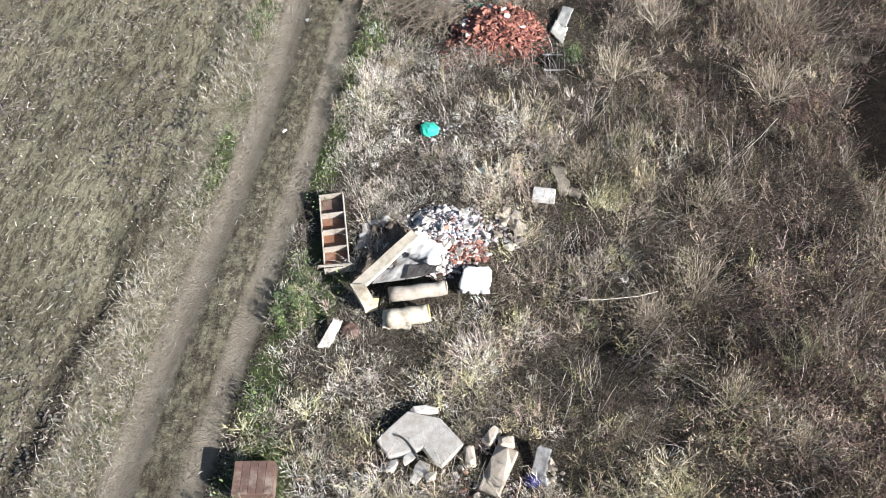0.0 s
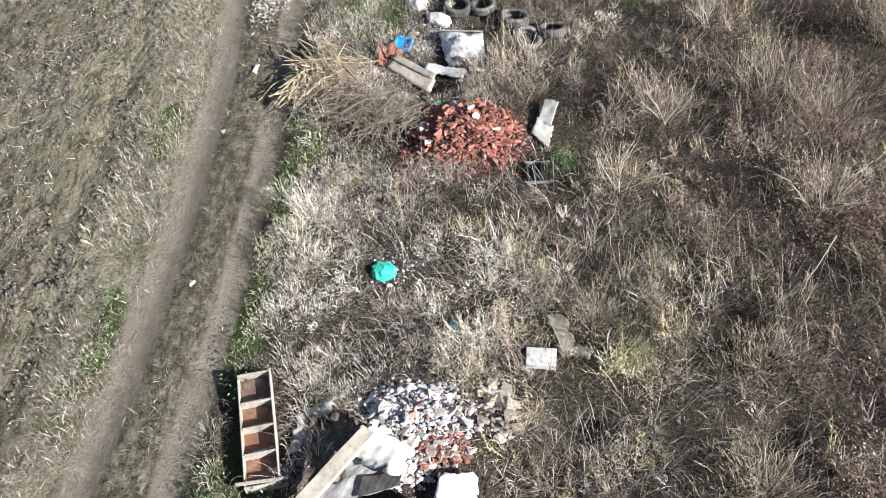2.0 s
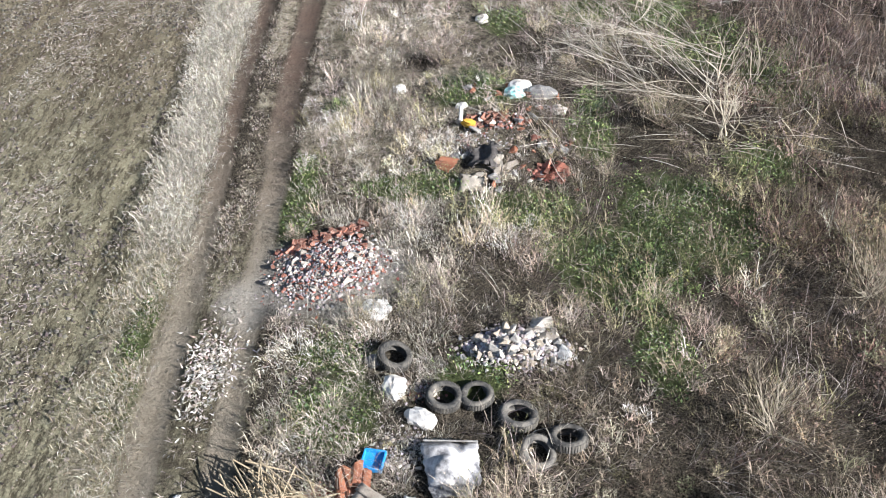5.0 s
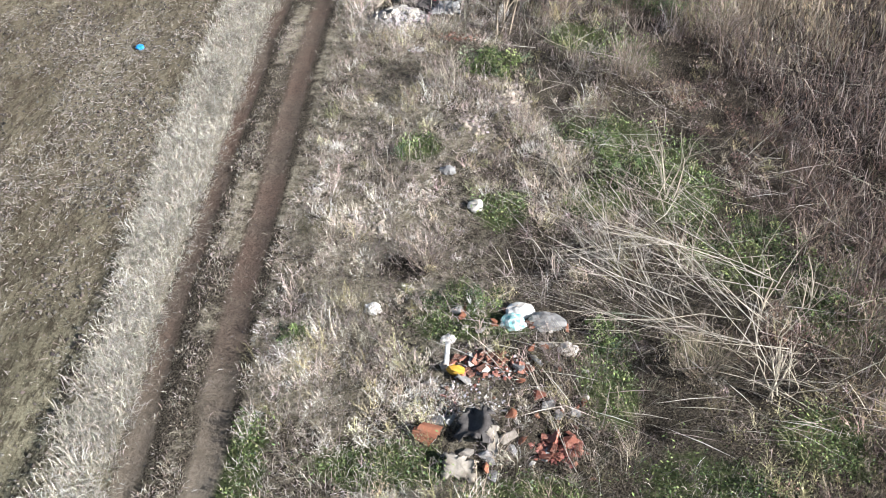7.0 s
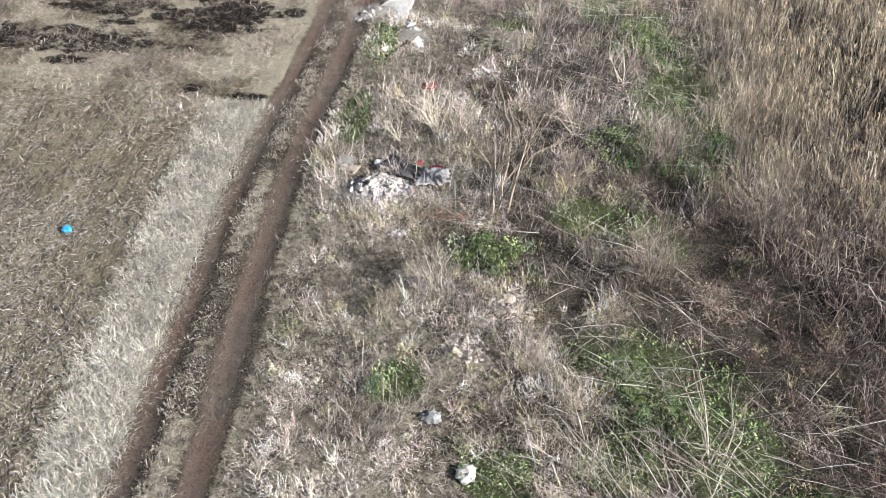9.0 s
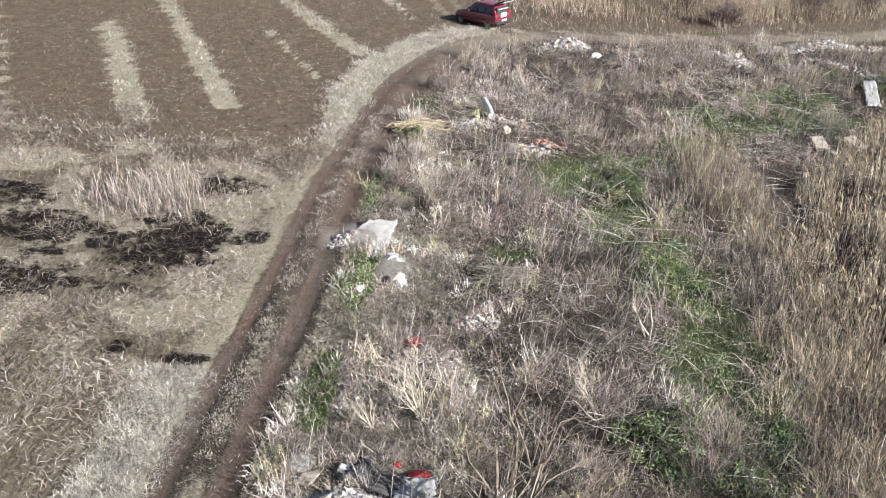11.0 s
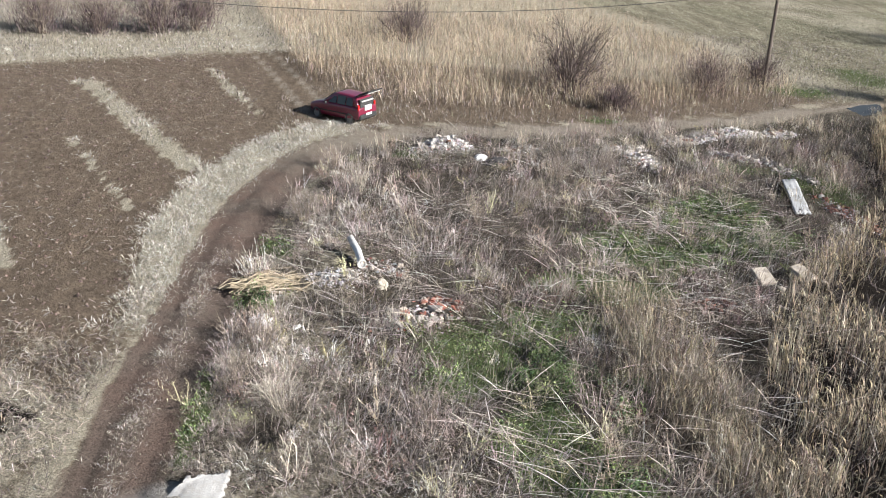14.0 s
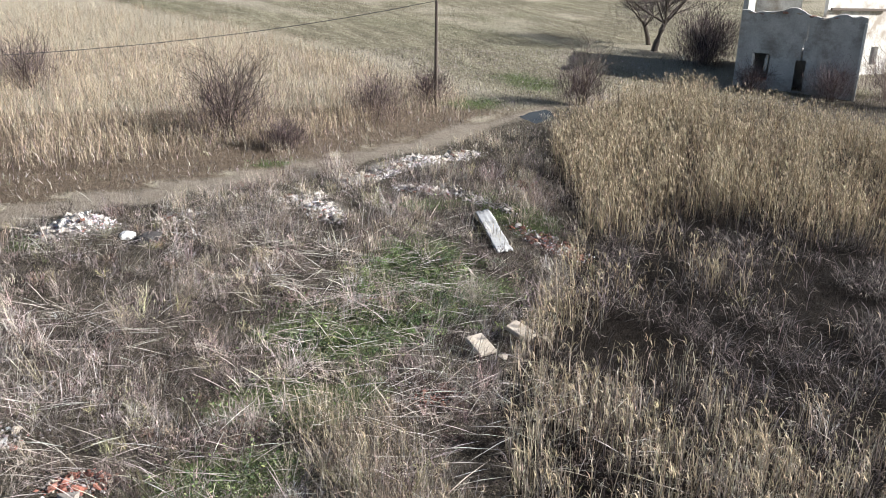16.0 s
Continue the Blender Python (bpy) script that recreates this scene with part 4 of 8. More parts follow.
# taller leafy herbs that stand out of it
HERBS = [(0.0, 42.0, 0.9, 0.6, 26), (4.0, 47.8, 1.2, 1.0, 30), (7.2, 48.2, 0.8, 0.8, 12), (5.8, 46.6, 1.3, 0.8, 22), (-4.2, 30.6, 0.35, 0.35, 6), (5.6, 56.2, 1.0, 1.6, 40), (6.0, 58.8, 0.9, 1.2, 26), (5.2, 63.6, 1.3, 1.6, 34),
         (14.5, 75.0, 2.6, 2.0, 60), (17.0, 78.5, 2.4, 1.8, 40), (11.0, 74.0, 1.6, 1.4, 20), (6.2, 34.2, 1.0, 0.8, 34), (7.6, 33.0, 0.7, 0.7, 22), (3.4, 37.0, 0.9, 0.8, 24), (2.6, 38.4, 0.6, 0.5, 12), (3.0, 24.6, 0.9, 0.9, 16), (-0.6, 31.8, 0.9, 0.5, 16), (2.5, 30.8, 0.5, 0.6, 12), (-2.4, 37.4, 0.3, 0.3, 5), (1.55, 16.2, 0.25, 0.25, 5), (-4.0, 8.3, 0.3, 0.8, 10), (-3.0, 68.2, 0.5, 0.8, 10), (5.7, 64.8, 1.0, 0.8, 16), (7.2, 62.8, 0.8, 0.8, 12)]
for hx, hy, hrx, hry, n in HERBS:
    n = int(n * 1.5)
    px, py = rng.normal(hx, hrx * 0.55, n), rng.normal(hy, hry * 0.55, n)
    big = 0.8 + 0.5 * (hy > 40)
    rad, top = rng.uniform(0.14, 0.34, n) * big, rng.uniform(0.18, 0.5, n) * big
    sets.append(leaf_set(px, py, rad, top, pick(LEAFY, n, 0.25) * rng.uniform(0.55, 1.5, (n, 1)), 90, 0.03 * big))
    sets += bush_set(px, py, rad, top, pick(OLIVE + LEAFY[:2], n), 5, 4, 0.008 * big)
stuff("green_weeds", sets, M_LEAF, "low green weeds and fresh grass", "weeds")

# thin dead stalks that stand or lean in the weeds
x, y, d = scatter(42000, -4.5, 13, 2, 50, lambda x, y, d: growth(x, y, d) * sst(0.42, 0.6, fbm(x, y, 2.5, 101, 3)) * sst(1.2, 4, d))
c = pick(MAUVE + STRAW[:2], len(x))
s1 = blades(x, y, ground_z(x, y, d), rng.uniform(0.4, 1.1, len(x)), rng.uniform(0.1, 0.85, len(x)), rng.uniform(0.004, 0.0075, len(x)), c, 0.25, 2 * np.pi * fbm(x, y, 2, 102, 2) * 2 + rng.normal(0, 0.7, len(x)))
x, y, d = scatter(52000, -5, 22, 44, 90, lambda x, y, d: growth(x, y, d) * sst(0.4, 0.58, fbm(x, y, 3, 103, 3)) * sst(1.2, 3, d))
c = pick(MAUVE + STRAW, len(x))
s2 = blades(x, y, ground_z(x, y, d), rng.uniform(0.6, 1.5, len(x)), rng.uniform(0.05, 0.95, len(x)), rng.uniform(0.008, 0.016, len(x)), c, 0.2, -0.5 + rng.normal(0, 0.9, len(x)))
stuff("dead_stalks", [s1, s2], M_BLADE, "thin dead weed stalks standing and leaning", "stalks")

# litter of straw on the ploughed soil, and clods
x, y, d = scatter(210000, -22, -4, 2, 50, lambda x, y, d: (d < -0.9) * (0.16 + 0.84 * sst(0.45, 0.62, fbm(x, y * 0.35, 1.5, 105, 3))) * (0.45 + 0.55 * sst(3.0, 5.0, -d)) * (0.35 + 0.65 * sst(16, 32, y)))
s1 = spikes(x, y, ground_z(x, y, d) + 0.03, rng.uniform(0.05, 0.24, len(x)), rng.uniform(0.8, 0.99, len(x)), rng.uniform(0.01, 0.022, len(x)), pick(STRAW + TAN[:1], len(x)) * rng.uniform(0.6, 1.25, (len(x), 1)))
x, y, d = scatter(9000, -7.4, -4.0, 2, 80, lambda x, y, d: np.exp(-(d / 0.35) ** 2) * sst(0.35, 0.6, fbm(x, y, 1.5, 106, 3)) + 0.06)
s2 = blades(x, y, ground_z(x, y, d) + 0.01, rng.uniform(0.08, 0.25, len(x)), rng.uniform(0.6, 0.97, len(x)), rng.uniform(0.008, 0.018, len(x)), pick(STRAW + MAUVE, len(x)), 0.3)
x, y, d = scatter(34000, -36, -5, 46, 104, lambda x, y, d: (d < -1.5) * (0.15 + 0.45 * sst(0.45, 0.7, fbm(x, y, 3, 107, 3)) + 0.6 * (np.cos((0.911 * x + 0.412 * y) * 5.2) > 0.75) * sst(0.4, 0.6, fbm(x, y, 2, 108))) * (1 - 0.95 * sst(0.05, 0.3, patches(x, y, BURNT, 0.9, 8))))
s3 = blades(x, y, ground_z(x, y, d) + 0.02, rng.uniform(0.12, 0.4, len(x)), rng.uniform(0.8, 0.97, len(x)), rng.uniform(0.012, 0.028, len(x)), pick(STRAW, len(x)), 0.1)
stuff("straw_litter", [s1, s2, s3], M_BLADE, "scattered stalks and straw lying on bare soil", "straw")

x, y, d = scatter(170000, -30, -6, 40, 69, lambda x, y, d: straw_cover(x, y, d) * (d < -1.3) * (1 - 0.85 * sst(0.1, 0.5, patches(x, y, BURNT, 0.9, 8))) * (1 - 0.7 * patches(x, y, SINGED, 0.55, 18)) * (0.3 + 0.7 * clump(x, y, 1.6, 131)))
s1 = blades(x, y, ground_z(x, y, d) + 0.02, rng.uniform(0.2, 0.5, len(x)), rng.uniform(0.6, 0.98, len(x)), rng.uniform(0.01, 0.024, len(x)), pick(TAN + MAUVE + STRAW[:2], len(x), 0.12, 0.9) * rng.uniform(0.4, 1.3, (len(x), 1)) * (0.6 + 0.6 * sst(0.4, 0.6, fbm(x, y, 1.7, 52)))[:, None], 0.3)
x, y, d = scatter(40000, -30, -6, 48, 66, lambda x, y, d: 0.8 * patches(x, y, BURNT + SINGED, 0.95, 8) * (d < -1.3))
s2 = blades(x, y, ground_z(x, y, d) + 0.02, rng.uniform(0.12, 0.4, len(x)), rng.uniform(0.45, 0.98, len(x)), rng.uniform(0.008, 0.018, len(x)), pick([(2, 0.03, 0.025, 0.021), (4, 0.11, 0.085, 0.066), (4, 0.24, 0.185, 0.14)], len(x)), 0.3)
x, y, d = scatter(40000, -8, -3, 24, 72, lambda x, y, d: np.exp(-(d / 0.34) ** 4) * clump(x, y, 0.9, 133))
s3 = blades(x, y, ground_z(x, y, d), rng.uniform(0.06, 0.2, len(x)), rng.uniform(0.5, 0.97, len(x)), rng.uniform(0.007, 0.014, len(x)), pick(MAUVE + TAN, len(x)), 0.5)
stuff("meadow_straw", [s1, s2, s3], M_BLADE, "matted pale straw and singed stubble", "straw")

# clods of ploughed earth: little four-sided lumps
def clods(n, x0, x1, y0, y1, chance, lo, hi):
    x, y, d = scatter(n, x0, x1, y0, y1, chance)
    n, s, a = len(x), rng.uniform(lo, hi, len(x)) * rng.uniform(0.6, 1.2, len(x)), rng.uniform(0, 6.28, len(x))
    z = ground_z(x, y, d)
    ring = [np.stack([x + s * np.cos(a + k * 1.571) * rng.uniform(0.6, 1.2, n), y + s * np.sin(a + k * 1.571) * rng.uniform(0.6, 1.2, n), z - 0.02], -1) for k in range(4)]
    top = np.stack([x + rng.normal(0, 0.3, n) * s, y + rng.normal(0, 0.3, n) * s, z + s * rng.uniform(0.5, 1.0, n)], -1)
    v = np.stack(ring + [top], 1).reshape(-1, 3)
    o = (np.arange(n) * 5)[:, None]
    f = np.concatenate([o + np.array([[k, (k + 1) % 4, 4]]) for k in range(4)], 1).reshape(-1, 3)
    far = sst(48, 66, y)[:, None]
    near_c, far_c = pick([(3, 0.17, 0.145, 0.1), (2, 0.21, 0.18, 0.125), (3, 0.1, 0.082, 0.06)], n), pick([(3, 0.17, 0.124, 0.096), (2, 0.2, 0.15, 0.115)], n, 0.06, 1.0)
    c = np.repeat(np.concatenate([np.clip(near_c * (1 - far) + far_c * far, 0.02, 0.9), np.ones((n, 1))], 1), 5, 0)
    return v, f, c


sets = [clods(100000, -19, -6, 1, 46, lambda x, y, d: (d < -1.9) * (1 - straw_cover(x, y, d)) * (0.12 + 0.88 * sst(0.42, 0.62, fbm(x, y, 1.6, 141, 3))) * (0.5 + 0.5 * np.exp(-((d + 3.0) / 1.4) ** 2)), 0.02, 0.075),
        clods(24000, -36, -5, 64, 104, lambda x, y, d: (d < -2.2) * (1 - straw_cover(x, y, d)) * 0.6, 0.03, 0.08),
        clods(30000, -8, -3, 1, 70, lambda x, y, d: (np.abs(d) < 1.3) * (0.15 + 0.5 * fbm(x, y, 1.0, 147)), 0.01, 0.035)]
# seedlings and scraps on the ploughed soil
x, y, d = scatter(30000, -19, -6.5, 1, 34, lambda x, y, d: (d < -1.7) * (0.15 + 0.85 * sst(0.45, 0.6, fbm(x, y, 1.4, 145, 3))))
stuff("seedlings", [flakes(x, y, ground_z(x, y, d) + 0.03, rng.uniform(0.012, 0.03, len(x)), pick(OLIVE + TAN[:2], len(x), 0.2) * 1.1)], M_LEAF, "olive seedlings and withered scraps on the soil", "weeds")
stuff("clods", sets, M_BLADE, "loose clods of dry ploughed earth", "soil")

# a stand of taller dry grass beside the burnt patch
tx, ty = rng.normal(-11.9, 1.0, 2400), rng.normal(59.9, 0.8, 2400)
stuff("tall_grass", [blades(tx, ty, ground_z(tx, ty), rng.uniform(0.3, 1.05, 2400), rng.uniform(0.05, 0.8, 2400), rng.uniform(0.012, 0.024, 2400), pick(TAN + MAUVE, 2400, 0.12, 0.8), 0.5)], M_BLADE, "stand of tall dry tan grass", "grass")

# ---- building tools ----
def link_part(name, me, parent, label="", m=None):
    ob = new(name, me)
    ob.parent = parent
    if m is not None:
        ob.matrix_basis = m
    if label:
        ob["label"] = label
    return ob


def part(name, bm, mat, parent, label="", m=None, smooth=False):
    """Links a bmesh as one mesh under a thing or a part."""
    me = bpy.data.meshes.new(name)
    if smooth:
        for f in bm.faces:
            f.smooth = True
    bm.to_mesh(me)
    bm.free()
    me.materials.append(mat)
    return link_part(name, me, parent, label, m)


def thing(name, x, y, turn=0.0, label="", category="", group="", lift=0.0):
    ob = new(name)
    ob.empty_display_size = 0.2
    ob.matrix_basis = pose(x, y, gz(x, y) + lift, 0, 0, turn)
    return tagged(ob, label, category, group)


def solid(name, bm, mat, m, label, category, group="", smooth=False):
    """A thing that is one mesh."""
    me = bpy.data.meshes.new(name)
    if smooth:
        for f in bm.faces:
            f.smooth = True
    bm.to_mesh(me)
    bm.free()
    me.materials.append(mat)
    ob = new(name, me)
    ob.matrix_basis = m
    return tagged(ob, label, category, group)


def box(w, l, h, at=(0, 0, 0), bevel=0.008, bm=None, m=None):
    """A box with its base's middle at that place and worn edges."""
    own = bmesh.new()
    bmesh.ops.create_cube(own, size=1)
    bmesh.ops.scale(own, verts=own.verts, vec=(w, l, h))
    if bevel:
        bmesh.ops.bevel(own, geom=own.edges[:], offset=bevel, segments=1, affect="EDGES")
    bmesh.ops.translate(own, verts=own.verts, vec=(at[0], at[1], at[2] + h / 2))
    if m is not None:
        bmesh.ops.transform(own, verts=own.verts, matrix=m)
    if bm is None:
        return own
    tmp = bpy.data.meshes.new("tmp")
    own.to_mesh(tmp)
    own.free()
    bm.from_mesh(tmp)
    bpy.data.meshes.remove(tmp)
    return bm


def hull(seed, sx, sy, sz, n=13, boxy=0.5):
    """A broken lump: the hull of a few scattered points."""
    r = random.Random(seed)
    bm = bmesh.new()
    for _ in range(n):
        v = Vector((r.gauss(0, 1), r.gauss(0, 1), r.gauss(0, 1))).normalized()
        k = max(abs(v.x), abs(v.y), abs(v.z))
        v = v * (1 - boxy) + v / k * boxy
        bm.verts.new((v.x * sx / 2, v.y * sy / 2, v.z * sz / 2))
    res = bmesh.ops.convex_hull(bm, input=bm.verts[:])
    bmesh.ops.delete(bm, geom=[g for g in res["geom_interior"] if isinstance(g, bmesh.types.BMVert)], context="VERTS")
    return bm


def shared(name, bm, mat):
    me = bpy.data.meshes.new(name)
    bm.to_mesh(me)
    bm.free()
    me.materials.append(mat)
    return me


def tile_mesh(seed, w, l, mat, arc=0.045):
    """A roof tile with a raised roll, some with a broken end."""
    r = random.Random(seed)
    bm = bmesh.new()
    rows = []
    cut = r.uniform(-0.06, 0.06)
    for j in range(3):
        row = []
        for i in range(6):
            u = i / 5
            z = arc * math.sin(u * math.pi * 1.0) + 0.012 * math.sin(u * 2 * math.pi)
            yy = (j / 2 - 0.5) * l + (cut * (u - 0.5) * 3 + r.uniform(-0.012, 0.012) if j == 2 else 0)
            row.append(bm.verts.new(((u - 0.5) * w, yy, z)))
        rows.append(row)
    for j in range(2):
        for i in range(5):
            bm.faces.new((rows[j][i], rows[j][i + 1], rows[j + 1][i + 1], rows[j + 1][i]))
    ext = bmesh.ops.extrude_face_region(bm, geom=bm.faces[:])
    bmesh.ops.translate(bm, verts=[g for g in ext["geom"] if isinstance(g, bmesh.types.BMVert)], vec=(0, 0, 0.016))
    bmesh.ops.recalc_face_normals(bm, faces=bm.faces[:])
    return shared("tile", bm, mat)


def lathe(profile, steps=28):
    """A ring from a closed profile of (radius, height)."""
    bm = bmesh.new()
    rings = [[bm.verts.new((r * math.cos(a), r * math.sin(a), z)) for r, z in profile] for a in (2 * math.pi * k / steps for k in range(steps))]
    n = len(profile)
    for i in range(steps):
        for j in range(n):
            a, b = rings[i], rings[(i + 1) % steps]
            bm.faces.new((a[j], b[j], b[(j + 1) % n], a[(j + 1) % n]))
    bmesh.ops.recalc_face_normals(bm, faces=bm.faces[:])
    return bm


def tube(bm, pts, r0, r1, sides=4):
    """A tapering tube along points."""
    last = None
    for i, p in enumerate(pts):
        d = (Vector(pts[min(i + 1, len(pts) - 1)]) - Vector(pts[max(i - 1, 0)])).normalized()
        u = d.cross(Vector((0.3, 0.2, 1)) if abs(d.z) < 0.9 else Vector((1, 0, 0))).normalized()
        w = d.cross(u)
        r = r0 + (r1 - r0) * i / (len(pts) - 1)
        ring = [bm.verts.new(Vector(p) + (u * math.cos(a) + w * math.sin(a)) * r) for a in (2 * math.pi * k / sides for k in range(sides))]
        if last:
            for k in range(sides):
                bm.faces.new((last[k], last[(k + 1) % sides], ring[(k + 1) % sides], ring[k]))
        else:
            bm.faces.new(ring[::-1])
        last = ring
    bm.faces.new(last)


def sheet(corners, thick, wrinkle, nx=14, ny=10, seed=0, sag=0.0, ragged=0.0):
    """A crumpled panel or cloth between four corners, with real thickness."""
    r = random.Random(seed)
    a, b, c, d = [Vector(p) for p in corners]
    bm = bmesh.new()
    grid = []
    for j in range(ny + 1):
        row = []
        for i in range(nx + 1):
            u, v = i / nx, j / ny
            p = (a * (1 - u) + b * u) * (1 - v) + (d * (1 - u) + c * u) * v
            q = Vector((p.x * 2.3 + seed, p.y * 2.3, seed * 0.7))
            p.z += wrinkle * (noise.noise(q) + 0.5 * noise.noise(q * 2.7)) - sag * math.sin(u * math.pi) * math.sin(v * math.pi)
            if ragged and (i in (0, nx) or j in (0, ny)):
                p.x += r.uniform(-ragged, ragged)
                p.y += r.uniform(-ragged, ragged)
            row.append(bm.verts.new(p))
        grid.append(row)
    for j in range(ny):
        for i in range(nx):
            bm.faces.new((grid[j][i], grid[j][i + 1], grid[j + 1][i + 1], grid[j + 1][i]))
    bm.normal_update()
    ext = bmesh.ops.extrude_face_region(bm, geom=bm.faces[:])
    bmesh.ops.translate(bm, verts=[g for g in ext["geom"] if isinstance(g, bmesh.types.BMVert)], vec=(0, 0, thick))
    bmesh.ops.recalc_face_normals(bm, faces=bm.faces[:])
    return bm


def on_ground(points, lift=0.0):
    return [(p[0], p[1], gz(p[0], p[1]) + (p[2] if len(p) > 2 else 0) + lift) for p in points]


def laid(name, corners, thick, wrinkle, mat, label, category, group="", seed=0, sag=0.0, ragged=0.02, nx=14, ny=10):
    """A sheet or panel that lies at ground corners (x, y, height over the ground)."""
    pts = on_ground(corners)
    cx, cy = sum(p[0] for p in pts) / 4, sum(p[1] for p in pts) / 4
    cz = min(p[2] for p in pts)
    return solid(name, sheet([(p[0] - cx, p[1] - cy, p[2] - cz) for p in pts], thick, wrinkle, nx, ny, seed, sag, ragged), mat, pose(cx, cy, cz), label, category, group, True)


def bag(seed, sx, sy, sz, mat, x, y, label, category="bag", group="", turn=0.0, lift=0.0):
    """A slumped bag with creases."""
    bm = bmesh.new()
    bmesh.ops.create_icosphere(bm, subdivisions=3, radius=0.5)
    for v in bm.verts:
        q = v.co * 4.0 + Vector((seed * 3.1, 0, 0))
        v.co *= 1 + 0.28 * noise.noise(q) + 0.22 * abs(noise.noise(q * 2.3))
        v.co.z = max(v.co.z, -0.22) + 0.22
        v.co = Vector((v.co.x * sx, v.co.y * sy, v.co.z * sz))
    return solid("plastic_" + category if category == "bag" else category, bm, mat, pose(x, y, gz(x, y) - 0.03 + lift, 0, 0, turn), label, category, group)


CHUNKS = {}
for key, mat, flat in (("plaster", M_PLASTER, 0.5), ("mortar", M_RUBBLE, 0.75), ("stone", M_STONE, 0.8), ("concrete", M_CONCRETE, 0.7), ("clay", M_TILE, 0.45), ("broken_brick", M_BRICK, 0.7), ("white", M_WHITE, 0.5)):
    CHUNKS[key] = [shared(key, hull(s * 7 + len(key), 1, 0.75, flat * (0.55 + 0.09 * s), 9, 0.75), mat) for s in range(8)]
CHUNKS["brick"] = [shared("brick", box(1.0, 0.48, 0.26, (0, 0, -0.13), 0.02), M_BRICK)]
CHUNKS["tile"] = [tile_mesh(s, 0.62, 1.0, M_TILE, 0.12) for s in range(4)] + [tile_mesh(s + 9, 0.6, 0.55, M_TILE, 0.1) for s in range(3)]
PLAIN = {"plaster": "plaster_lump", "mortar": "rubble_lump", "stone": "stone", "concrete": "concrete_lump", "clay": "tile_shard", "broken_brick": "brick", "brick": "brick", "tile": "tile", "white": "plaster_shard"}


GRIT = {"plaster": (0.5, 0.48, 0.45), "mortar": (0.42, 0.38, 0.34), "stone": (0.4, 0.345, 0.285), "concrete": (0.44, 0.42, 0.39), "clay": (0.3, 0.115, 0.08), "broken_brick": (0.34, 0.145, 0.1), "brick": (0.34, 0.145, 0.1), "tile": (0.28, 0.11, 0.078), "white": (0.62, 0.61, 0.59)}


def grit(parent, x, y, n, rx, ry, turn, kinds, heap, lo=0.012, hi=0.06):
    """Chips and crumbs between the pieces of a heap: little four-sided lumps."""
    z0 = parent.matrix_basis.translation.z
    q, a = np.sqrt(rng.uniform(0, 1, n)) * rng.uniform(0.6, 1.25, n), rng.uniform(0, 2 * np.pi, n)
    u, v = q * np.cos(a) * rx, q * np.sin(a) * ry
    ca, sa = math.cos(radians(turn)), math.sin(radians(turn))
    px, py = x + u * ca - v * sa, y + u * sa + v * ca
    pz = ground_z(px, py) - z0 + heap * np.clip(1 - q * q, 0, 1) * rng.uniform(0.5, 1.0, n)
    size = lo + (hi - lo) * rng.uniform(0, 1, n) ** 2
    ring = [np.stack([px - x + size * np.cos(a + k * 1.571) * rng.uniform(0.5, 1.3, n), py - y + size * np.sin(a + k * 1.571) * rng.uniform(0.5, 1.3, n), pz - 0.01], -1) for k in range(4)]
    top = np.stack([px - x + rng.normal(0, 0.4, n) * size, py - y + rng.normal(0, 0.4, n) * size, pz + size * rng.uniform(0.3, 0.9, n)], -1)
    o = (np.arange(n) * 5)[:, None]
    f = np.concatenate([o + np.array([[k, (k + 1) % 4, 4]]) for k in range(4)], 1).reshape(-1, 3)
    c = pick([(w, *GRIT[k]) for k, w in kinds.items()], n, 0.16, 0.9)
    me = raw_mesh("rubble_bed", np.stack(ring + [top], 1).reshape(-1, 3), f, [M_BLADE], False, np.repeat(np.concatenate([np.clip(c, 0.02, 0.9), np.ones((n, 1))], 1), 5, 0))
    link_part("rubble_bed", me, parent)["kind"] = "stuff"


def pile(name, x, y, n, rx, ry, kinds, label, category="rubble pile", seed=1, turn=0.0, size=(0.1, 0.26), heap=0.0, group="", flat=0.5):
    """A heap of loose pieces. kinds: {piece: share}. heap: how high the middle is piled."""
    r = random.Random(seed)
    top = thing(name, x, y, 0, label, category, group)
    z0 = top.matrix_basis.translation.z
    keys, weights = list(kinds), list(kinds.values())
    ca, sa = math.cos(radians(turn)), math.sin(radians(turn))
    xs, ys, ks = [], [], []
    for _ in range(n):
        q = math.sqrt(r.random()) * (0.75 + 0.3 * r.random())
        a = r.uniform(0, 2 * math.pi)
        u, v = q * math.cos(a) * rx, q * math.sin(a) * ry
        xs.append(x + u * ca - v * sa), ys.append(y + u * sa + v * ca), ks.append(q)
    zs = ground_z(np.array(xs), np.array(ys))
    for px, py, pz, q in zip(xs, ys, zs, ks):
        k = r.choices(keys, weights)[0]
        s = size[0] * 0.7 + (size[1] - size[0] * 0.7) * r.random() ** 1.9
        if k == "brick":
            s = 0.25
        if k == "tile":
            s = r.uniform(0.15, 0.3)
        tilt = 70 * flat
        m = pose(px - x, py - y, pz - z0 + heap * max(0, 1 - q * q) * r.uniform(0.6, 1.0) + s * (0.02 if k == "stone" else 0.12), r.gauss(0, tilt * 0.5), r.gauss(0, tilt * 0.5), r.uniform(0, 360))
        link_part(PLAIN[k], r.choice(CHUNKS[k]), top, "", m @ Matrix.Diagonal((s, s * r.uniform(0.8, 1.2), s * r.uniform(0.6, 1.1), 1)))
    grit(top, x, y, n * 14, rx, ry, turn, kinds, heap, 0.012, 0.035 + size[1] * 0.12)
    return top


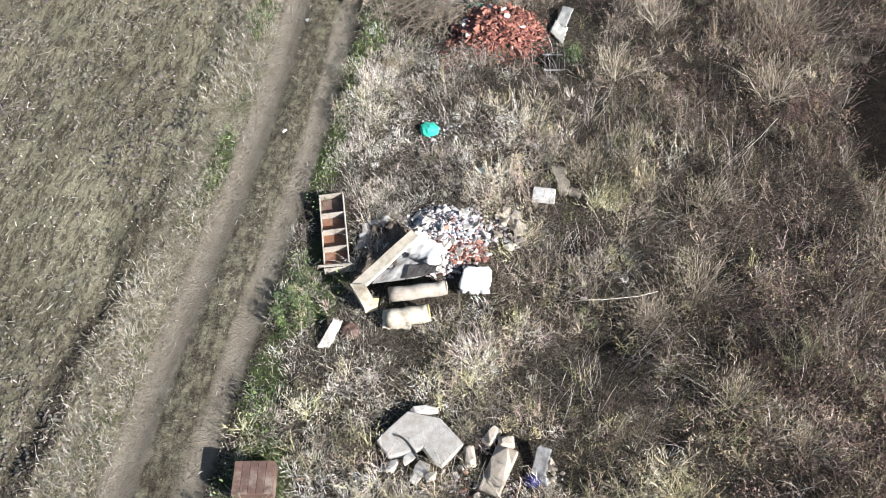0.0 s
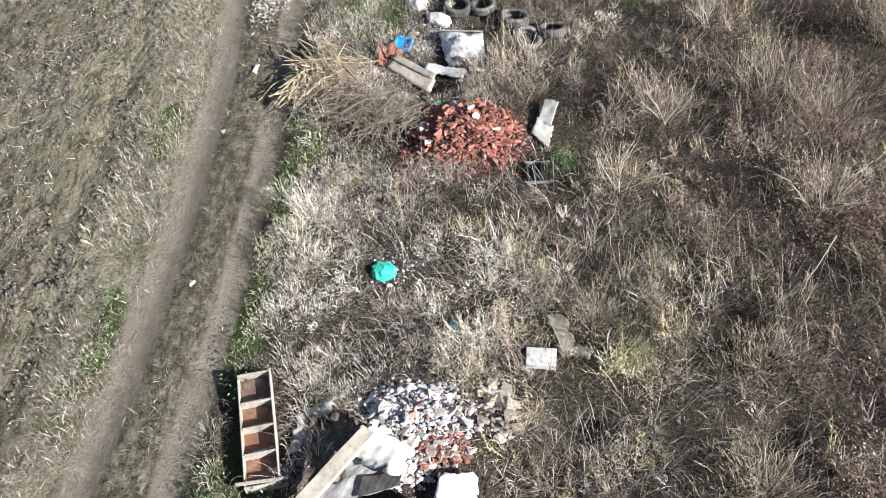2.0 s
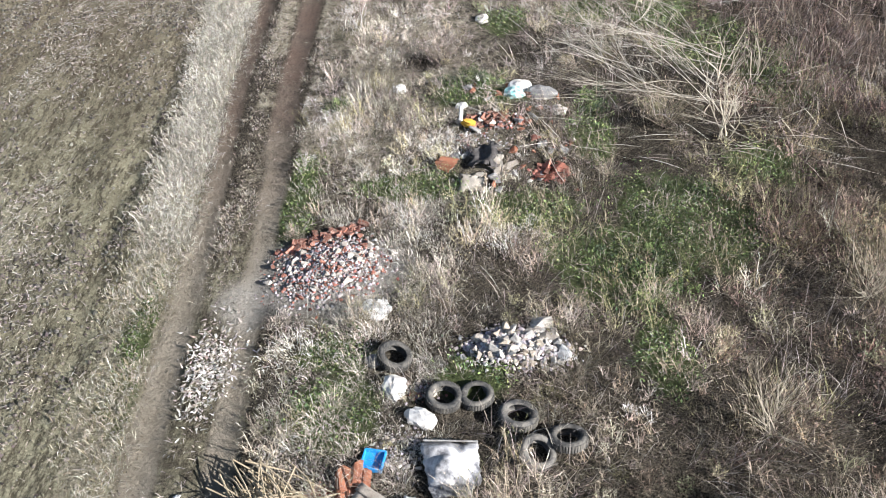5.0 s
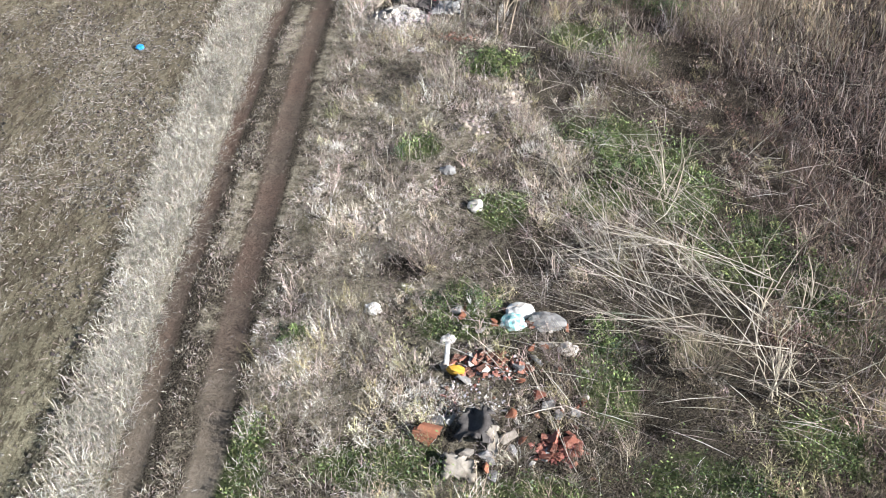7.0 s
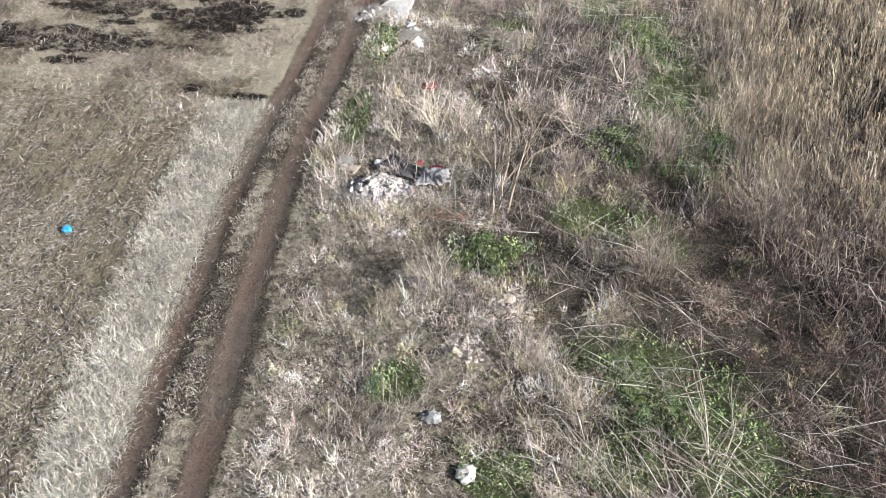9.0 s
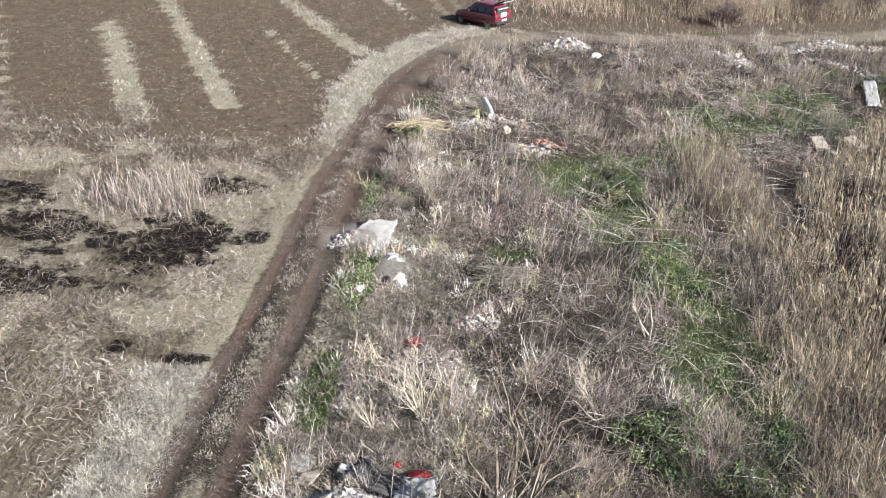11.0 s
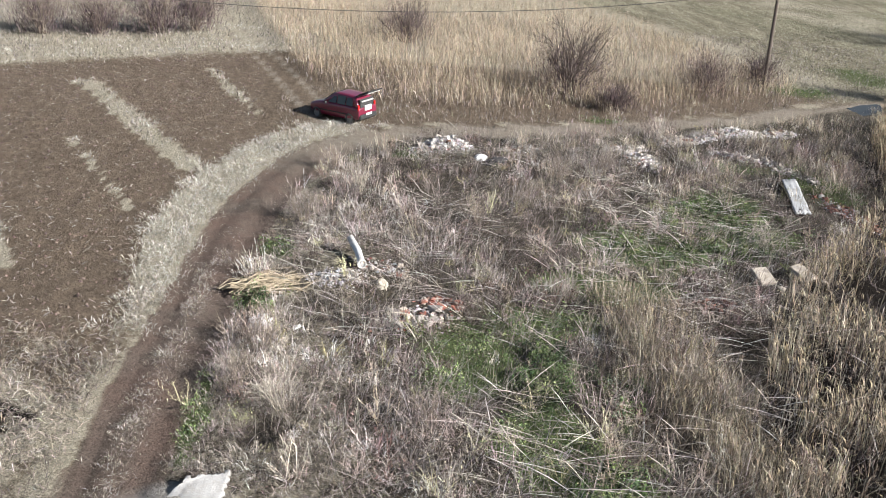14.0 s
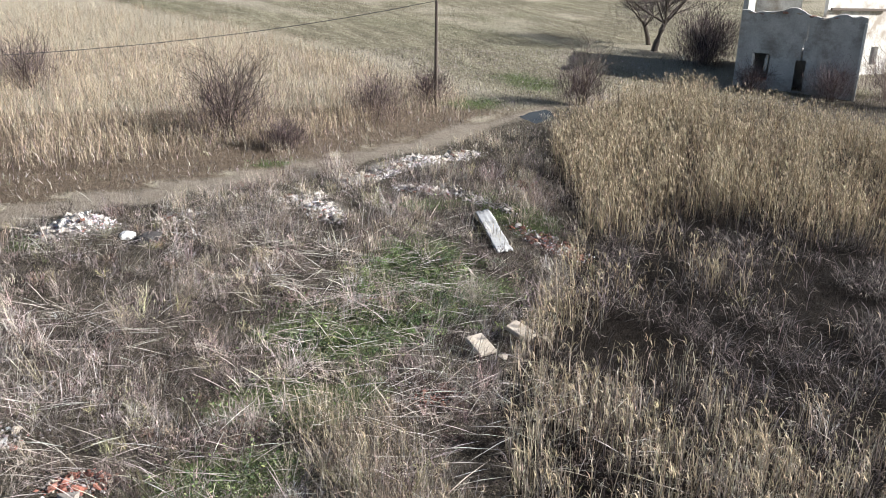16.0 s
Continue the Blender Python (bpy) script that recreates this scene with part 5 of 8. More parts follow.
def lump(kind, x, y, s, label, category, seed=0, turn=0, group="", flat=1.0, lift=0.0):
    me = CHUNKS[kind][seed % len(CHUNKS[kind])]
    ob = new(PLAIN[kind] if kind != "brick" else "brick", me)
    ob.matrix_basis = pose(x, y, gz(x, y) + s * 0.15 * flat + lift, (seed * 13) % 17 - 8, (seed * 7) % 15 - 7, turn) @ Matrix.Diagonal((s, s, s * flat, 1))
    return tagged(ob, label, category, group)


# ---- the tip by the road: chest carcass, foam, carpet rolls ----
def chest(x, y, turn, w=0.55, l=2.04, h=0.2):
    t = thing("chest_carcass", x, y, turn, "open brown chest carcass without drawers lying on its back", "chest")
    part("back_panel", box(w - 0.04, l - 0.04, 0.012, (0, 0, 0.02), 0.002), M_PLY, t, "reddish brown hardboard")
    for sx in (-1, 1):
        part("side_panel", box(0.028, l, h, (sx * (w / 2 - 0.014), 0, 0)), M_WOOD, t)
    for sy in (-1, 1):
        part("end_panel", box(w - 0.058, 0.03, h, (0, sy * (l / 2 - 0.015), 0)), M_WOOD, t)
    for k, yy in enumerate((-0.46, 0.0, 0.46)):
        part("divider", box(w - 0.06, 0.03, h * 0.86, (0, yy, 0.034), 0.004), M_WOOD, t)
        part("drawer_runner", box(0.3, 0.035, 0.02, (0.05 - 0.02 * k, yy + 0.1, 0.06), 0.003, m=pose(0, 0, 0, 0, 0, 3 * k)), M_WOOD, t)
    part("stained_panel", box(w - 0.07, 0.5, 0.008, (0, 0.72, 0.034), 0.002), M_DARKPLY, t, "dark stained board")
    part("loose_batten", box(0.05, w + 0.24, 0.03, (0, 0, h + 0.004), 0.004, m=pose(0, -l / 2 + 0.06, 0, 0, 0, 86)), M_WOOD, t)
    return t


chest(-3.47, 10.22, 14.5)
laid("grey_cloth", [(-3.0, 9.75, 0.03), (-2.45, 10.15, 0.08), (-2.3, 10.75, 0.14), (-2.85, 10.5, 0.1)], 0.02, 0.1, M_GREYCLOTH, "crumpled grey tarpaulin on the ground", "tarpaulin", seed=4, ragged=0.06)
laid("rotten_carpet", [(-2.85, 9.0, 0.04), (-2.0, 9.4, 0.12), (-1.85, 10.45, 0.12), (-2.6, 10.35, 0.05)], 0.05, 0.14, M_ROT, "mound of dark brown rotten carpet", "carpet", seed=6, ragged=0.14, nx=26, ny=20)

sofa = thing("sofa_base", -1.95, 9.3, 0, "broken sofa base with pale foam and grey lining", "sofa")
sz = sofa.matrix_basis.translation.z


def rel(points):
    return [(p[0] + 1.95, p[1] - 9.3, gz(p[0], p[1]) + p[2] - sz) for p in points]


part("long_side", sheet(rel([(-2.82, 8.72, 0.3), (-1.74, 10.1, 0.42), (-1.56, 9.98, 0.4), (-2.62, 8.58, 0.3)]), 0.1, 0.015, 16, 3, 3), M_FOAM, sofa)
part("end_foam", sheet(rel([(-2.82, 8.72, 0.28), (-2.5, 8.72, 0.3), (-2.22, 8.35, 0.16), (-2.45, 8.24, 0.14)]), 0.16, 0.02, 8, 8, 5), M_FOAM, sofa)
part("foam_edge", sheet(rel([(-2.45, 8.24, 0.1), (-2.22, 8.35, 0.12), (-2.2, 8.5, 0.3), (-2.3, 8.5, 0.28)]), 0.04, 0.01, 6, 4, 8), M_FOAM_EDGE, sofa, "yellowed foam edge")
part("lining", sheet(rel([(-2.42, 8.95, 0.16), (-1.3, 9.25, 0.16), (-1.25, 9.75, 0.2), (-2.0, 9.72, 0.2)]), 0.02, 0.07, 12, 8, 11), M_GREYCLOTH, sofa, "torn grey lining")
part("dark_inside", sheet(rel([(-1.75, 9.1, 0.2), (-1.15, 9.3, 0.22), (-1.1, 9.5, 0.24), (-1.7, 9.4, 0.22)]), 0.03, 0.04, 8, 6, 12), M_DARKCLOTH, sofa, "dark sheet inside the base")
laid("plaster_sheet", [(-1.95, 9.72, 0.36), (-1.15, 9.4, 0.3), (-0.95, 9.75, 0.22), (-1.6, 10.25, 0.4)], 0.03, 0.12, M_WHITE, "crumpled white sheet smeared with plaster", "sheet", seed=21, ragged=0.08)
pile("plaster_pile", -1.05, 9.65, 34, 0.45, 0.35, {"plaster": 3, "mortar": 2, "clay": 0.6}, "loose plaster lumps spilled on the foam", seed=5, size=(0.08, 0.2), heap=0.15)


def roll(p, q, r, mat, label, end_mat=None):
    """A rolled carpet between two ends, with the spiral of its layers at each end."""
    a, b = Vector((*p, gz(*p) + r * 0.9)), Vector((*q, gz(*q) + r * 0.9))
    t = thing("carpet_roll", p[0], p[1], 0, label, "carpet roll")
    o = t.matrix_basis.translation
    d = b - a
    bm = bmesh.new()
    pts = [a - o + d * k / 8 + Vector((0, 0, 0.02 * math.sin(k * 1.7))) for k in range(9)]
    tube(bm, pts, r, r * 0.93, 18)
    part("roll", bm, mat, t, smooth=True)
    for k in (0.0, 1.0):
        bm = bmesh.new()
        u = d.normalized().cross(Vector((0, 0, 1))).normalized()
        w = Vector((0, 0, 1))
        spiral = []
        for i in range(40):
            rad = r * 0.9 * i / 40
            spiral.append(pts[0 if k == 0 else 8] + (u * math.cos(i * 0.55) + w * math.sin(i * 0.55)) * rad + d.normalized() * (-0.012 if k == 0 else 0.012))
        tube(bm, spiral, 0.012, 0.012, 3)
        part("rolled_edge", bm, end_mat or mat, t)
    return t


roll((-2.02, 8.72), (-0.88, 9.02), 0.16, M_CARPET, "pale rolled carpet lying on the ground")
roll((-1.98, 8.12), (-1.16, 8.36), 0.19, M_FOAM, "rolled pale foam mattress with yellowed edges", M_FOAM_EDGE)
laid("foam_sheet", [(-2.05, 7.95, 0.03), (-1.5, 8.0, 0.03), (-1.45, 8.2, 0.12), (-2.1, 8.3, 0.15)], 0.06, 0.03, M_FOAM, "torn flat piece of pale foam", "foam", seed=9)
laid("white_sheet", [(-0.6, 8.95, 0.08), (-0.02, 9.0, 0.1), (0.04, 9.55, 0.16), (-0.58, 9.5, 0.12)], 0.07, 0.05, M_WHITE, "crumpled white polystyrene sheet", "sheet", seed=14, ragged=0.05)
laid("grey_board", [(-3.3, 7.4, 0.02), (-3.05, 7.45, 0.02), (-2.85, 7.95, 0.2), (-3.05, 8.0, 0.2)], 0.03, 0.02, M_CONCRETE, "broken grey board leaning in the weeds", "board", seed=3)
bag(3, 0.4, 0.35, 0.3, M_DARKPLY, -2.7, 7.85, "dull brown rag bundle among weeds", "bundle")
pile("plaster_rubble_pile", -1.05, 10.55, 120, 1.0, 0.62, {"plaster": 5, "white": 3, "mortar": 2, "broken_brick": 1.0}, "heap of white plaster lumps and broken brick", seed=2, size=(0.09, 0.27), heap=0.12)
pile("brick_rubble_pile", -0.55, 10.0, 46, 0.48, 0.38, {"broken_brick": 3, "clay": 2, "mortar": 1.5, "plaster": 1}, "scatter of broken orange bricks and plaster", seed=3, size=(0.09, 0.22), heap=0.08)
pile("stone_rubble_pile", 0.3, 10.75, 20, 0.42, 0.6, {"stone": 3, "mortar": 2}, "sunken pale stones and mortar in weeds", seed=4, size=(0.12, 0.34), flat=0.25)


def carton(x, y, turn, w, l, h, mat, label, category="box"):
    t = thing("white_carton", x, y, turn, label, category)
    part("case", box(w, l, h, bevel=0.012), mat, t)
    part("lid_flap", box(w * 0.96, l * 0.46, 0.006, (0, l * 0.24, h + 0.004), 0.001, m=pose(0, 0, 0, 2, 0, 1)), mat, t)
    return t


carton(1.0, 11.72, -3, 0.5, 0.34, 0.14, M_WHITE, "flat white polystyrene box on dry weeds")
laid("stone_slab", [(1.1, 12.65, 0.02), (1.4, 12.6, 0.02), (1.62, 11.9, 0.05), (1.4, 11.75, 0.04)], 0.05, 0.03, M_STONE, "grey stone slab sunk in dry weeds", "slab", seed=8, ragged=0.05)
laid("stone_slab", [(1.55, 12.05, 0.02), (1.85, 11.95, 0.02), (1.8, 11.75, 0.03), (1.5, 11.8, 0.03)], 0.05, 0.02, M_STONE, "small stone slab sunk in dry weeds", "slab", seed=9, ragged=0.04)
bag(8, 0.42, 0.42, 0.2, M_GREENBAG, -1.8, 13.5, "torn green plastic bag on pale grass")
pile("paper_scatter", -1.6, 13.65, 14, 0.6, 0.5, {"white": 3, "plaster": 1}, "scraps of white litter round the green bag", "litter", seed=8, size=(0.04, 0.11), flat=0.2)
bag(5, 0.16, 0.2, 0.16, M_TEAL, -0.5, 12.5, "small pale green crumpled bottle bag")
bag(15, 0.5, 0.36, 0.25, M_DARKCLOTH, 4.2, 13.4, "dark bundle of rags in brown weeds", "bundle")
lump("white", 3.98, 13.5, 0.14, "white plastic scrap in brown weeds", "scrap", 2)

# ---- the broken concrete by the near end ----
def manhole(x, y):
    """A cracked octagonal slab with a torn hole, and the pieces of its rim."""
    t = thing("concrete_slab", x, y, 0, "cracked pale concrete slab with a broken hole", "slab")
    r = random.Random(5)
    ring = [(0.85, 0.05), (0.35, 0.52), (-0.28, 0.6), (-0.6, 0.2), (-0.78, -0.06), (-0.5, -0.35), (-0.2, -0.28), (0.1, -0.1), (0.32, -0.36), (0.5, -0.42)]
    bm = bmesh.new()
    bot = [bm.verts.new((px, py, 0.05)) for px, py in ring]
    f = bm.faces.new(bot)
    ext = bmesh.ops.extrude_face_region(bm, geom=[f])
    up = [g for g in ext["geom"] if isinstance(g, bmesh.types.BMVert)]
    for v in up:
        v.co.z += 0.14 + r.uniform(-0.015, 0.02)
    bmesh.ops.bevel(bm, geom=bm.edges[:], offset=0.02, segments=1, affect="EDGES")
    part("slab_piece", bm, M_PLASTER, t)
    for k, (px, py, s, a) in enumerate(((-0.42, -0.5, 0.42, 30), (0.1, -0.55, 0.5, 70), (0.02, 0.72, 0.55, 10), (-0.1, -0.3, 0.36, 55), (0.36, -0.62, 0.3, 20))):
        bm = hull(k + 40, s, s * 0.55, 0.14, 12, 0.8)
        part("slab_piece", bm, M_PLASTER, t, "", pose(px, py, 0.08 + 0.02 * k, 4 * k - 6, 5 - 3 * k, a))
    bm = bmesh.new()
    tube(bm, [(-0.45 + 0.5 * s, 0.08 - 0.42 * s * s, 0.21) for s in (k / 8 for k in range(9))], 0.025, 0.02, 6)
    part("iron_rim", bm, M_DARKCLOTH, t, "rusted dark iron rim")
    return t


manhole(-1.0, 5.55)
for k, (x, y, w, l, h, a, lb) in enumerate(((0.52, 5.2, 0.42, 0.95, 0.22, -18, "long"), (0.62, 5.75, 0.3, 0.24, 0.2, 10, "square"), (-0.02, 5.4, 0.2, 0.42, 0.16, 12, "narrow"), (0.34, 5.85, 0.22, 0.4, 0.16, -32, "tilted"))):
    t = thing("masonry_block", x, y, a, f"{lb} pale broken masonry block with brick face", "block", "masonry blocks")
    part("mortar_bed", box(w, l, h * 0.6, (0, 0, 0), 0.03), M_STONE, t)
    part("brick_face", hull(60 + k, w * 0.95, l * 0.92, h * 0.75, 16, 0.85), M_STONE, t, "", pose(0, 0, h * 0.62, 3, -4, 0))
laid("zinc_sheet", [(1.1, 5.2, 0.05), (1.35, 5.1, 0.05), (1.45, 5.65, 0.25), (1.2, 5.7, 0.25)], 0.01, 0.03, M_GREYCLOTH, "bent dark zinc sheet among rubble", "sheet", seed=2)
bag(21, 0.28, 0.26, 0.2, surface("navy_plastic", (0.02, 0.025, 0.12), (0.03, 0.035, 0.2), 6, 0.4, 0.5), 1.15, 5.1, "crumpled navy blue plastic bag")
pile("brick_scatter", 0.4, 4.9, 26, 0.95, 0.4, {"broken_brick": 2, "mortar": 2, "stone": 2, "plaster": 1}, "broken bricks and mortar in dry weeds", seed=12, size=(0.08, 0.22))
pile("slab_scatter", 1.45, 5.25, 8, 0.25, 0.35, {"stone": 2, "white": 1}, "pale slab fragments lying in weeds", seed=13, size=(0.12, 0.3))
t = thing("wooden_crate", -3.85, 4.5, 7, "old brown wooden crate by the road", "crate")
part("side_panel", box(0.03, 0.62, 0.3, (-0.36, 0, 0)), M_DARKPLY, t)
part("side_panel", box(0.03, 0.62, 0.3, (0.36, 0, 0)), M_DARKPLY, t)
for k in range(5):
    part("board", box(0.138, 0.62, 0.02, (-0.29 + 0.145 * k, 0, 0.304), 0.003), M_DARKPLY, t)
part("end_panel", box(0.68, 0.03, 0.28, (0, 0.29, 0)), M_DARKPLY, t)
part("end_panel", box(0.68, 0.03, 0.28, (0, -0.29, 0)), M_DARKPLY, t)

# ---- roof tiles, boards, fridge, tyres ----
pile("roof_tile_pile", -0.45, 16.85, 300, 1.22, 1.0, {"tile": 2.5, "clay": 6, "broken_brick": 0.8, "plaster": 0.15}, "heap of broken red clay roof tiles", "tile pile", seed=21, size=(0.1, 0.25), heap=0.14, turn=-8)
pile("tile_scatter", -1.25, 16.1, 46, 0.7, 0.55, {"clay": 4, "tile": 1.5, "plaster": 0.4}, "broken tile shards spread in weeds", "tile pile", seed=22, size=(0.07, 0.18))
lump("white", -1.3, 16.95, 0.34, "upright white plaster shard by the tiles", "shard", 3, 80)
lump("white", -0.35, 17.15, 0.16, "white plaster lump on the red tiles", "plaster lump", 1, 20, lift=0.2)
bag(30, 0.5, 0.3, 0.16, surface("dark_green_net", (0.01, 0.12, 0.09), (0.015, 0.2, 0.15), 6), -1.1, 17.75, "dark green net in the shade behind the tiles", "net", turn=20)


laid("roofing_sheet", [(1.0, 17.35, 0.1), (1.26, 17.15, 0.12), (1.42, 17.85, 0.2), (1.14, 17.98, 0.16)], 0.02, 0.04, M_ASBESTOS, "pale grey bent roofing sheet with lichen", "roof sheet", seed=71, ragged=0.012)
laid("roofing_sheet", [(0.86, 16.95, 0.06), (1.2, 16.62, 0.05), (1.3, 17.2, 0.14), (0.98, 17.4, 0.15)], 0.02, 0.05, M_ASBESTOS, "broken piece of pale grey roofing sheet", "roof sheet", seed=72, ragged=0.02)
t = thing("metal_grate", 1.0, 16.0, 5, "dark metal frame half sunk in weeds", "frame")
for k in range(4):
    part("bar", box(0.03, 0.5, 0.04, (-0.21 + 0.14 * k, 0, 0.1), 0.004), M_DARKCLOTH, t)
for k in (-1, 1):
    part("rail", box(0.5, 0.04, 0.05, (0, k * 0.27, 0.09), 0.004), M_GREYCLOTH, t)
laid("long_board", [(-2.28, 19.05, 0.12), (-1.3, 18.4, 0.16), (-1.18, 18.62, 0.2), (-2.12, 19.3, 0.16)], 0.035, 0.008, M_WOOD, "weathered grey double board on brush", "board", seed=4, ragged=0.008, nx=10, ny=4)
laid("long_board", [(-2.2, 19.22, 0.2), (-1.22, 18.62, 0.22), (-1.16, 18.74, 0.22), (-2.1, 19.36, 0.2)], 0.025, 0.006, M_WOOD, "narrow weathered grey board on brush", "board", seed=5, ragged=0.008, nx=10, ny=3)
laid("plastic_strip", [(-1.48, 18.98, 0.08), (-0.6, 18.72, 0.1), (-0.52, 18.95, 0.14), (-1.4, 19.18, 0.12)], 0.04, 0.012, M_WHITE, "long white plastic panel strip", "panel", seed=7, ragged=0.03)
pile("plaster_scatter", -1.75, 18.3, 9, 0.25, 0.2, {"plaster": 2, "mortar": 1}, "few plaster lumps beside the boards", seed=31, size=(0.08, 0.2))
fridge = thing("fridge_panel", -0.65, 19.78, 3, "dented white fridge shell stained with black soot", "fridge")
part("shell", sheet([(-0.36, -0.42, 0.06), (0.5, -0.3, 0.04), (0.46, 0.46, 0.14), (-0.52, 0.42, 0.24)], 0.03, 0.1, 22, 20, 31, -0.2, 0.02), M_FRIDGE, fridge, smooth=True)
part("front_edge", sheet([(-0.3, -0.56, 0.02), (0.3, -0.48, 0.02), (0.42, -0.32, 0.08), (-0.36, -0.4, 0.12)], 0.04, 0.05, 10, 5, 33, 0, 0.02), M_FRIDGE, fridge)
part("rear_rail", box(0.94, 0.03, 0.04, (-0.02, 0.46, 0.2), 0.01, m=pose(0, 0, 0, 0, 3, -1)), M_GREYCLOTH, fridge)
lump("white", -0.22, 19.18, 0.3, "white polystyrene lump on the weeds", "polystyrene", 4, 10, flat=0.6)
bluebag = thing("blue_crate", -1.98, 19.9, -8, "bright blue plastic tray on rubble", "tray")
part("tray_base", box(0.38, 0.4, 0.03, bevel=0.01), M_BLUE, bluebag)
for a, b, w, l in ((0.18, 0, 0.03, 0.4), (-0.18, 0, 0.03, 0.4), (0, 0.19, 0.34, 0.03), (0, -0.19, 0.34, 0.03)):
    part("tray_side", box(w, l, 0.09, (a, b, 0.02), 0.006), M_BLUE, bluebag)
t = thing("ridge_tile_stack", -2.35, 19.4, 12, "small stack of orange ridge tiles", "tile stack")
for k in range(7):
    link_part("tile", tile_mesh(50 + k, 0.2, 0.42, M_ORANGE, 0.07), t, "", pose(-0.1 + 0.13 * (k % 4), 0.04 * k - 0.1, 0.05 + 0.05 * (k // 4), 4 * (k % 3) - 4, 6 - 3 * k, 10 * (k % 3) - 10))
pile("shard_scatter", -2.75, 19.3, 18, 0.3, 0.18, {"clay": 3, "broken_brick": 1}, "orange tile shards beside the stack", "tile pile", seed=35, size=(0.07, 0.16))
pile("plaster_scatter", -1.55, 20.15, 34, 0.5, 0.5, {"plaster": 2, "mortar": 2, "stone": 1}, "small plaster and stone litter round the tray", seed=36, size=(0.05, 0.15))

TYRE = [(0.19, 0.02), (0.205, 0.0), (0.25, -0.02), (0.29, -0.01), (0.312, 0.03), (0.315, 0.09), (0.315, 0.13), (0.312, 0.15), (0.29, 0.19), (0.25, 0.2), (0.205, 0.18), (0.19, 0.16), (0.215, 0.15), (0.27, 0.14), (0.275, 0.05), (0.215, 0.03)]


def tyre(x, y, rx=0.0, ry=0.0, lift=0.0, s=1.0, label="worn black car tyre lying in the weeds"):
    t = thing("tyre", x, y, x * 40, label, "tyre", "dumped tyres", lift)
    s *= 1.06
    t.matrix_basis = t.matrix_basis @ pose(0, 0, -0.02, rx * 0.7, ry * 0.7, 0) @ Matrix.Diagonal((s, s, s * 0.85, 1))
    part("carcass", lathe(TYRE, 36), M_RUBBER, t, smooth=True)
    bm = bmesh.new()
    for k in range(40):
        box(0.018, 0.03, 0.15, (0.316, 0, 0.015), 0.004, bm, pose(0, 0, 0, 0, 0, k * 9))
    part("tread", bm, M_RUBBER, t)
    return t


tyre(-1.82, 22.15, -24, 8, 0.1, 1.0, "worn black tyre leaning on a white sack")
tyre(-0.84, 21.25, -7, 4, 0.04)
tyre(-0.25, 21.3, -5, -6, 0.03, 0.93)
tyre(0.48, 20.85, -10, 12, 0.06, 1.05, "worn black tyre overgrown by tall weeds")
tyre(0.78, 20.1, 30, 10, 0.1, 0.95, "worn black tyre overgrown by tall weeds")
tyre(1.33, 20.35, -15, 20, 0.08, 1.0, "worn black tyre overgrown by tall weeds")
bag(41, 0.42, 0.5, 0.36, M_WHITE, -1.75, 21.5, "white plastic sack full of rubble", turn=20)
bag(42, 0.58, 0.36, 0.34, M_WHITE, -1.22, 20.8, "white plastic sack lying among rubble", turn=-20)
bag(43, 0.3, 0.3, 0.2, M_GREYCLOTH, -2.2, 22.15, "grey plastic sack beside a tyre", turn=-20)
pile("stone_scatter", -1.35, 21.45, 18, 0.5, 0.25, {"stone": 3, "broken_brick": 1, "mortar": 1}, "brown stones and bricks beside the tyres", seed=37, size=(0.1, 0.24))
pile("block_rubble_pile", 0.5, 22.4, 95, 1.15, 0.52, {"plaster": 4, "stone": 3, "mortar": 2}, "heap of pale building blocks and stones", seed=38, size=(0.12, 0.32), heap=0.1)
lump("concrete", 0.95, 23.0, 0.45, "square pale concrete block on rubble", "block", 2, 12, lift=0.05)
lump("white", 1.4, 22.3, 0.42, "white plaster block beside rubble", "block", 5, 80)
pile("brick_rubble_pile", -3.3, 24.5, 170, 1.4, 1.05, {"mortar": 5, "broken_brick": 2.6, "clay": 0.6, "plaster": 1.5}, "heap of pale mortar rubble with broken bricks", seed=39, size=(0.05, 0.2), heap=0.03, turn=25)
pile("brick_edge", -3.65, 25.55, 60, 1.1, 0.2, {"broken_brick": 3, "brick": 1, "plaster": 0.8}, "row of broken red bricks along the rubble", seed=40, size=(0.1, 0.24), turn=28)
bag(44, 0.6, 0.55, 0.26, M_WHITE, -2.3, 23.4, "pale plastic sheet bundle at the rubble's foot", "bundle")
hx, hy = rng.normal(-5.3, 0.24, 700), rng.normal(21.9, 0.6, 700)
stuff("husks", [spikes(hx, hy, ground_z(hx, hy) + rng.uniform(0.0, 0.05, 700), rng.uniform(0.05, 0.16, 700), rng.uniform(0.75, 0.99, 700), rng.uniform(0.025, 0.055, 700), pick(BLEACHED + TAN[:2], 700) * 0.9), flakes(hx[:260] + 0.1, hy[:260], ground_z(hx[:260], hy[:260]) + 0.03, rng.uniform(0.02, 0.05, 260), pick(BLEACHED, 260))], M_BLADE, "pale husks and chips strewn on the track", "husks")


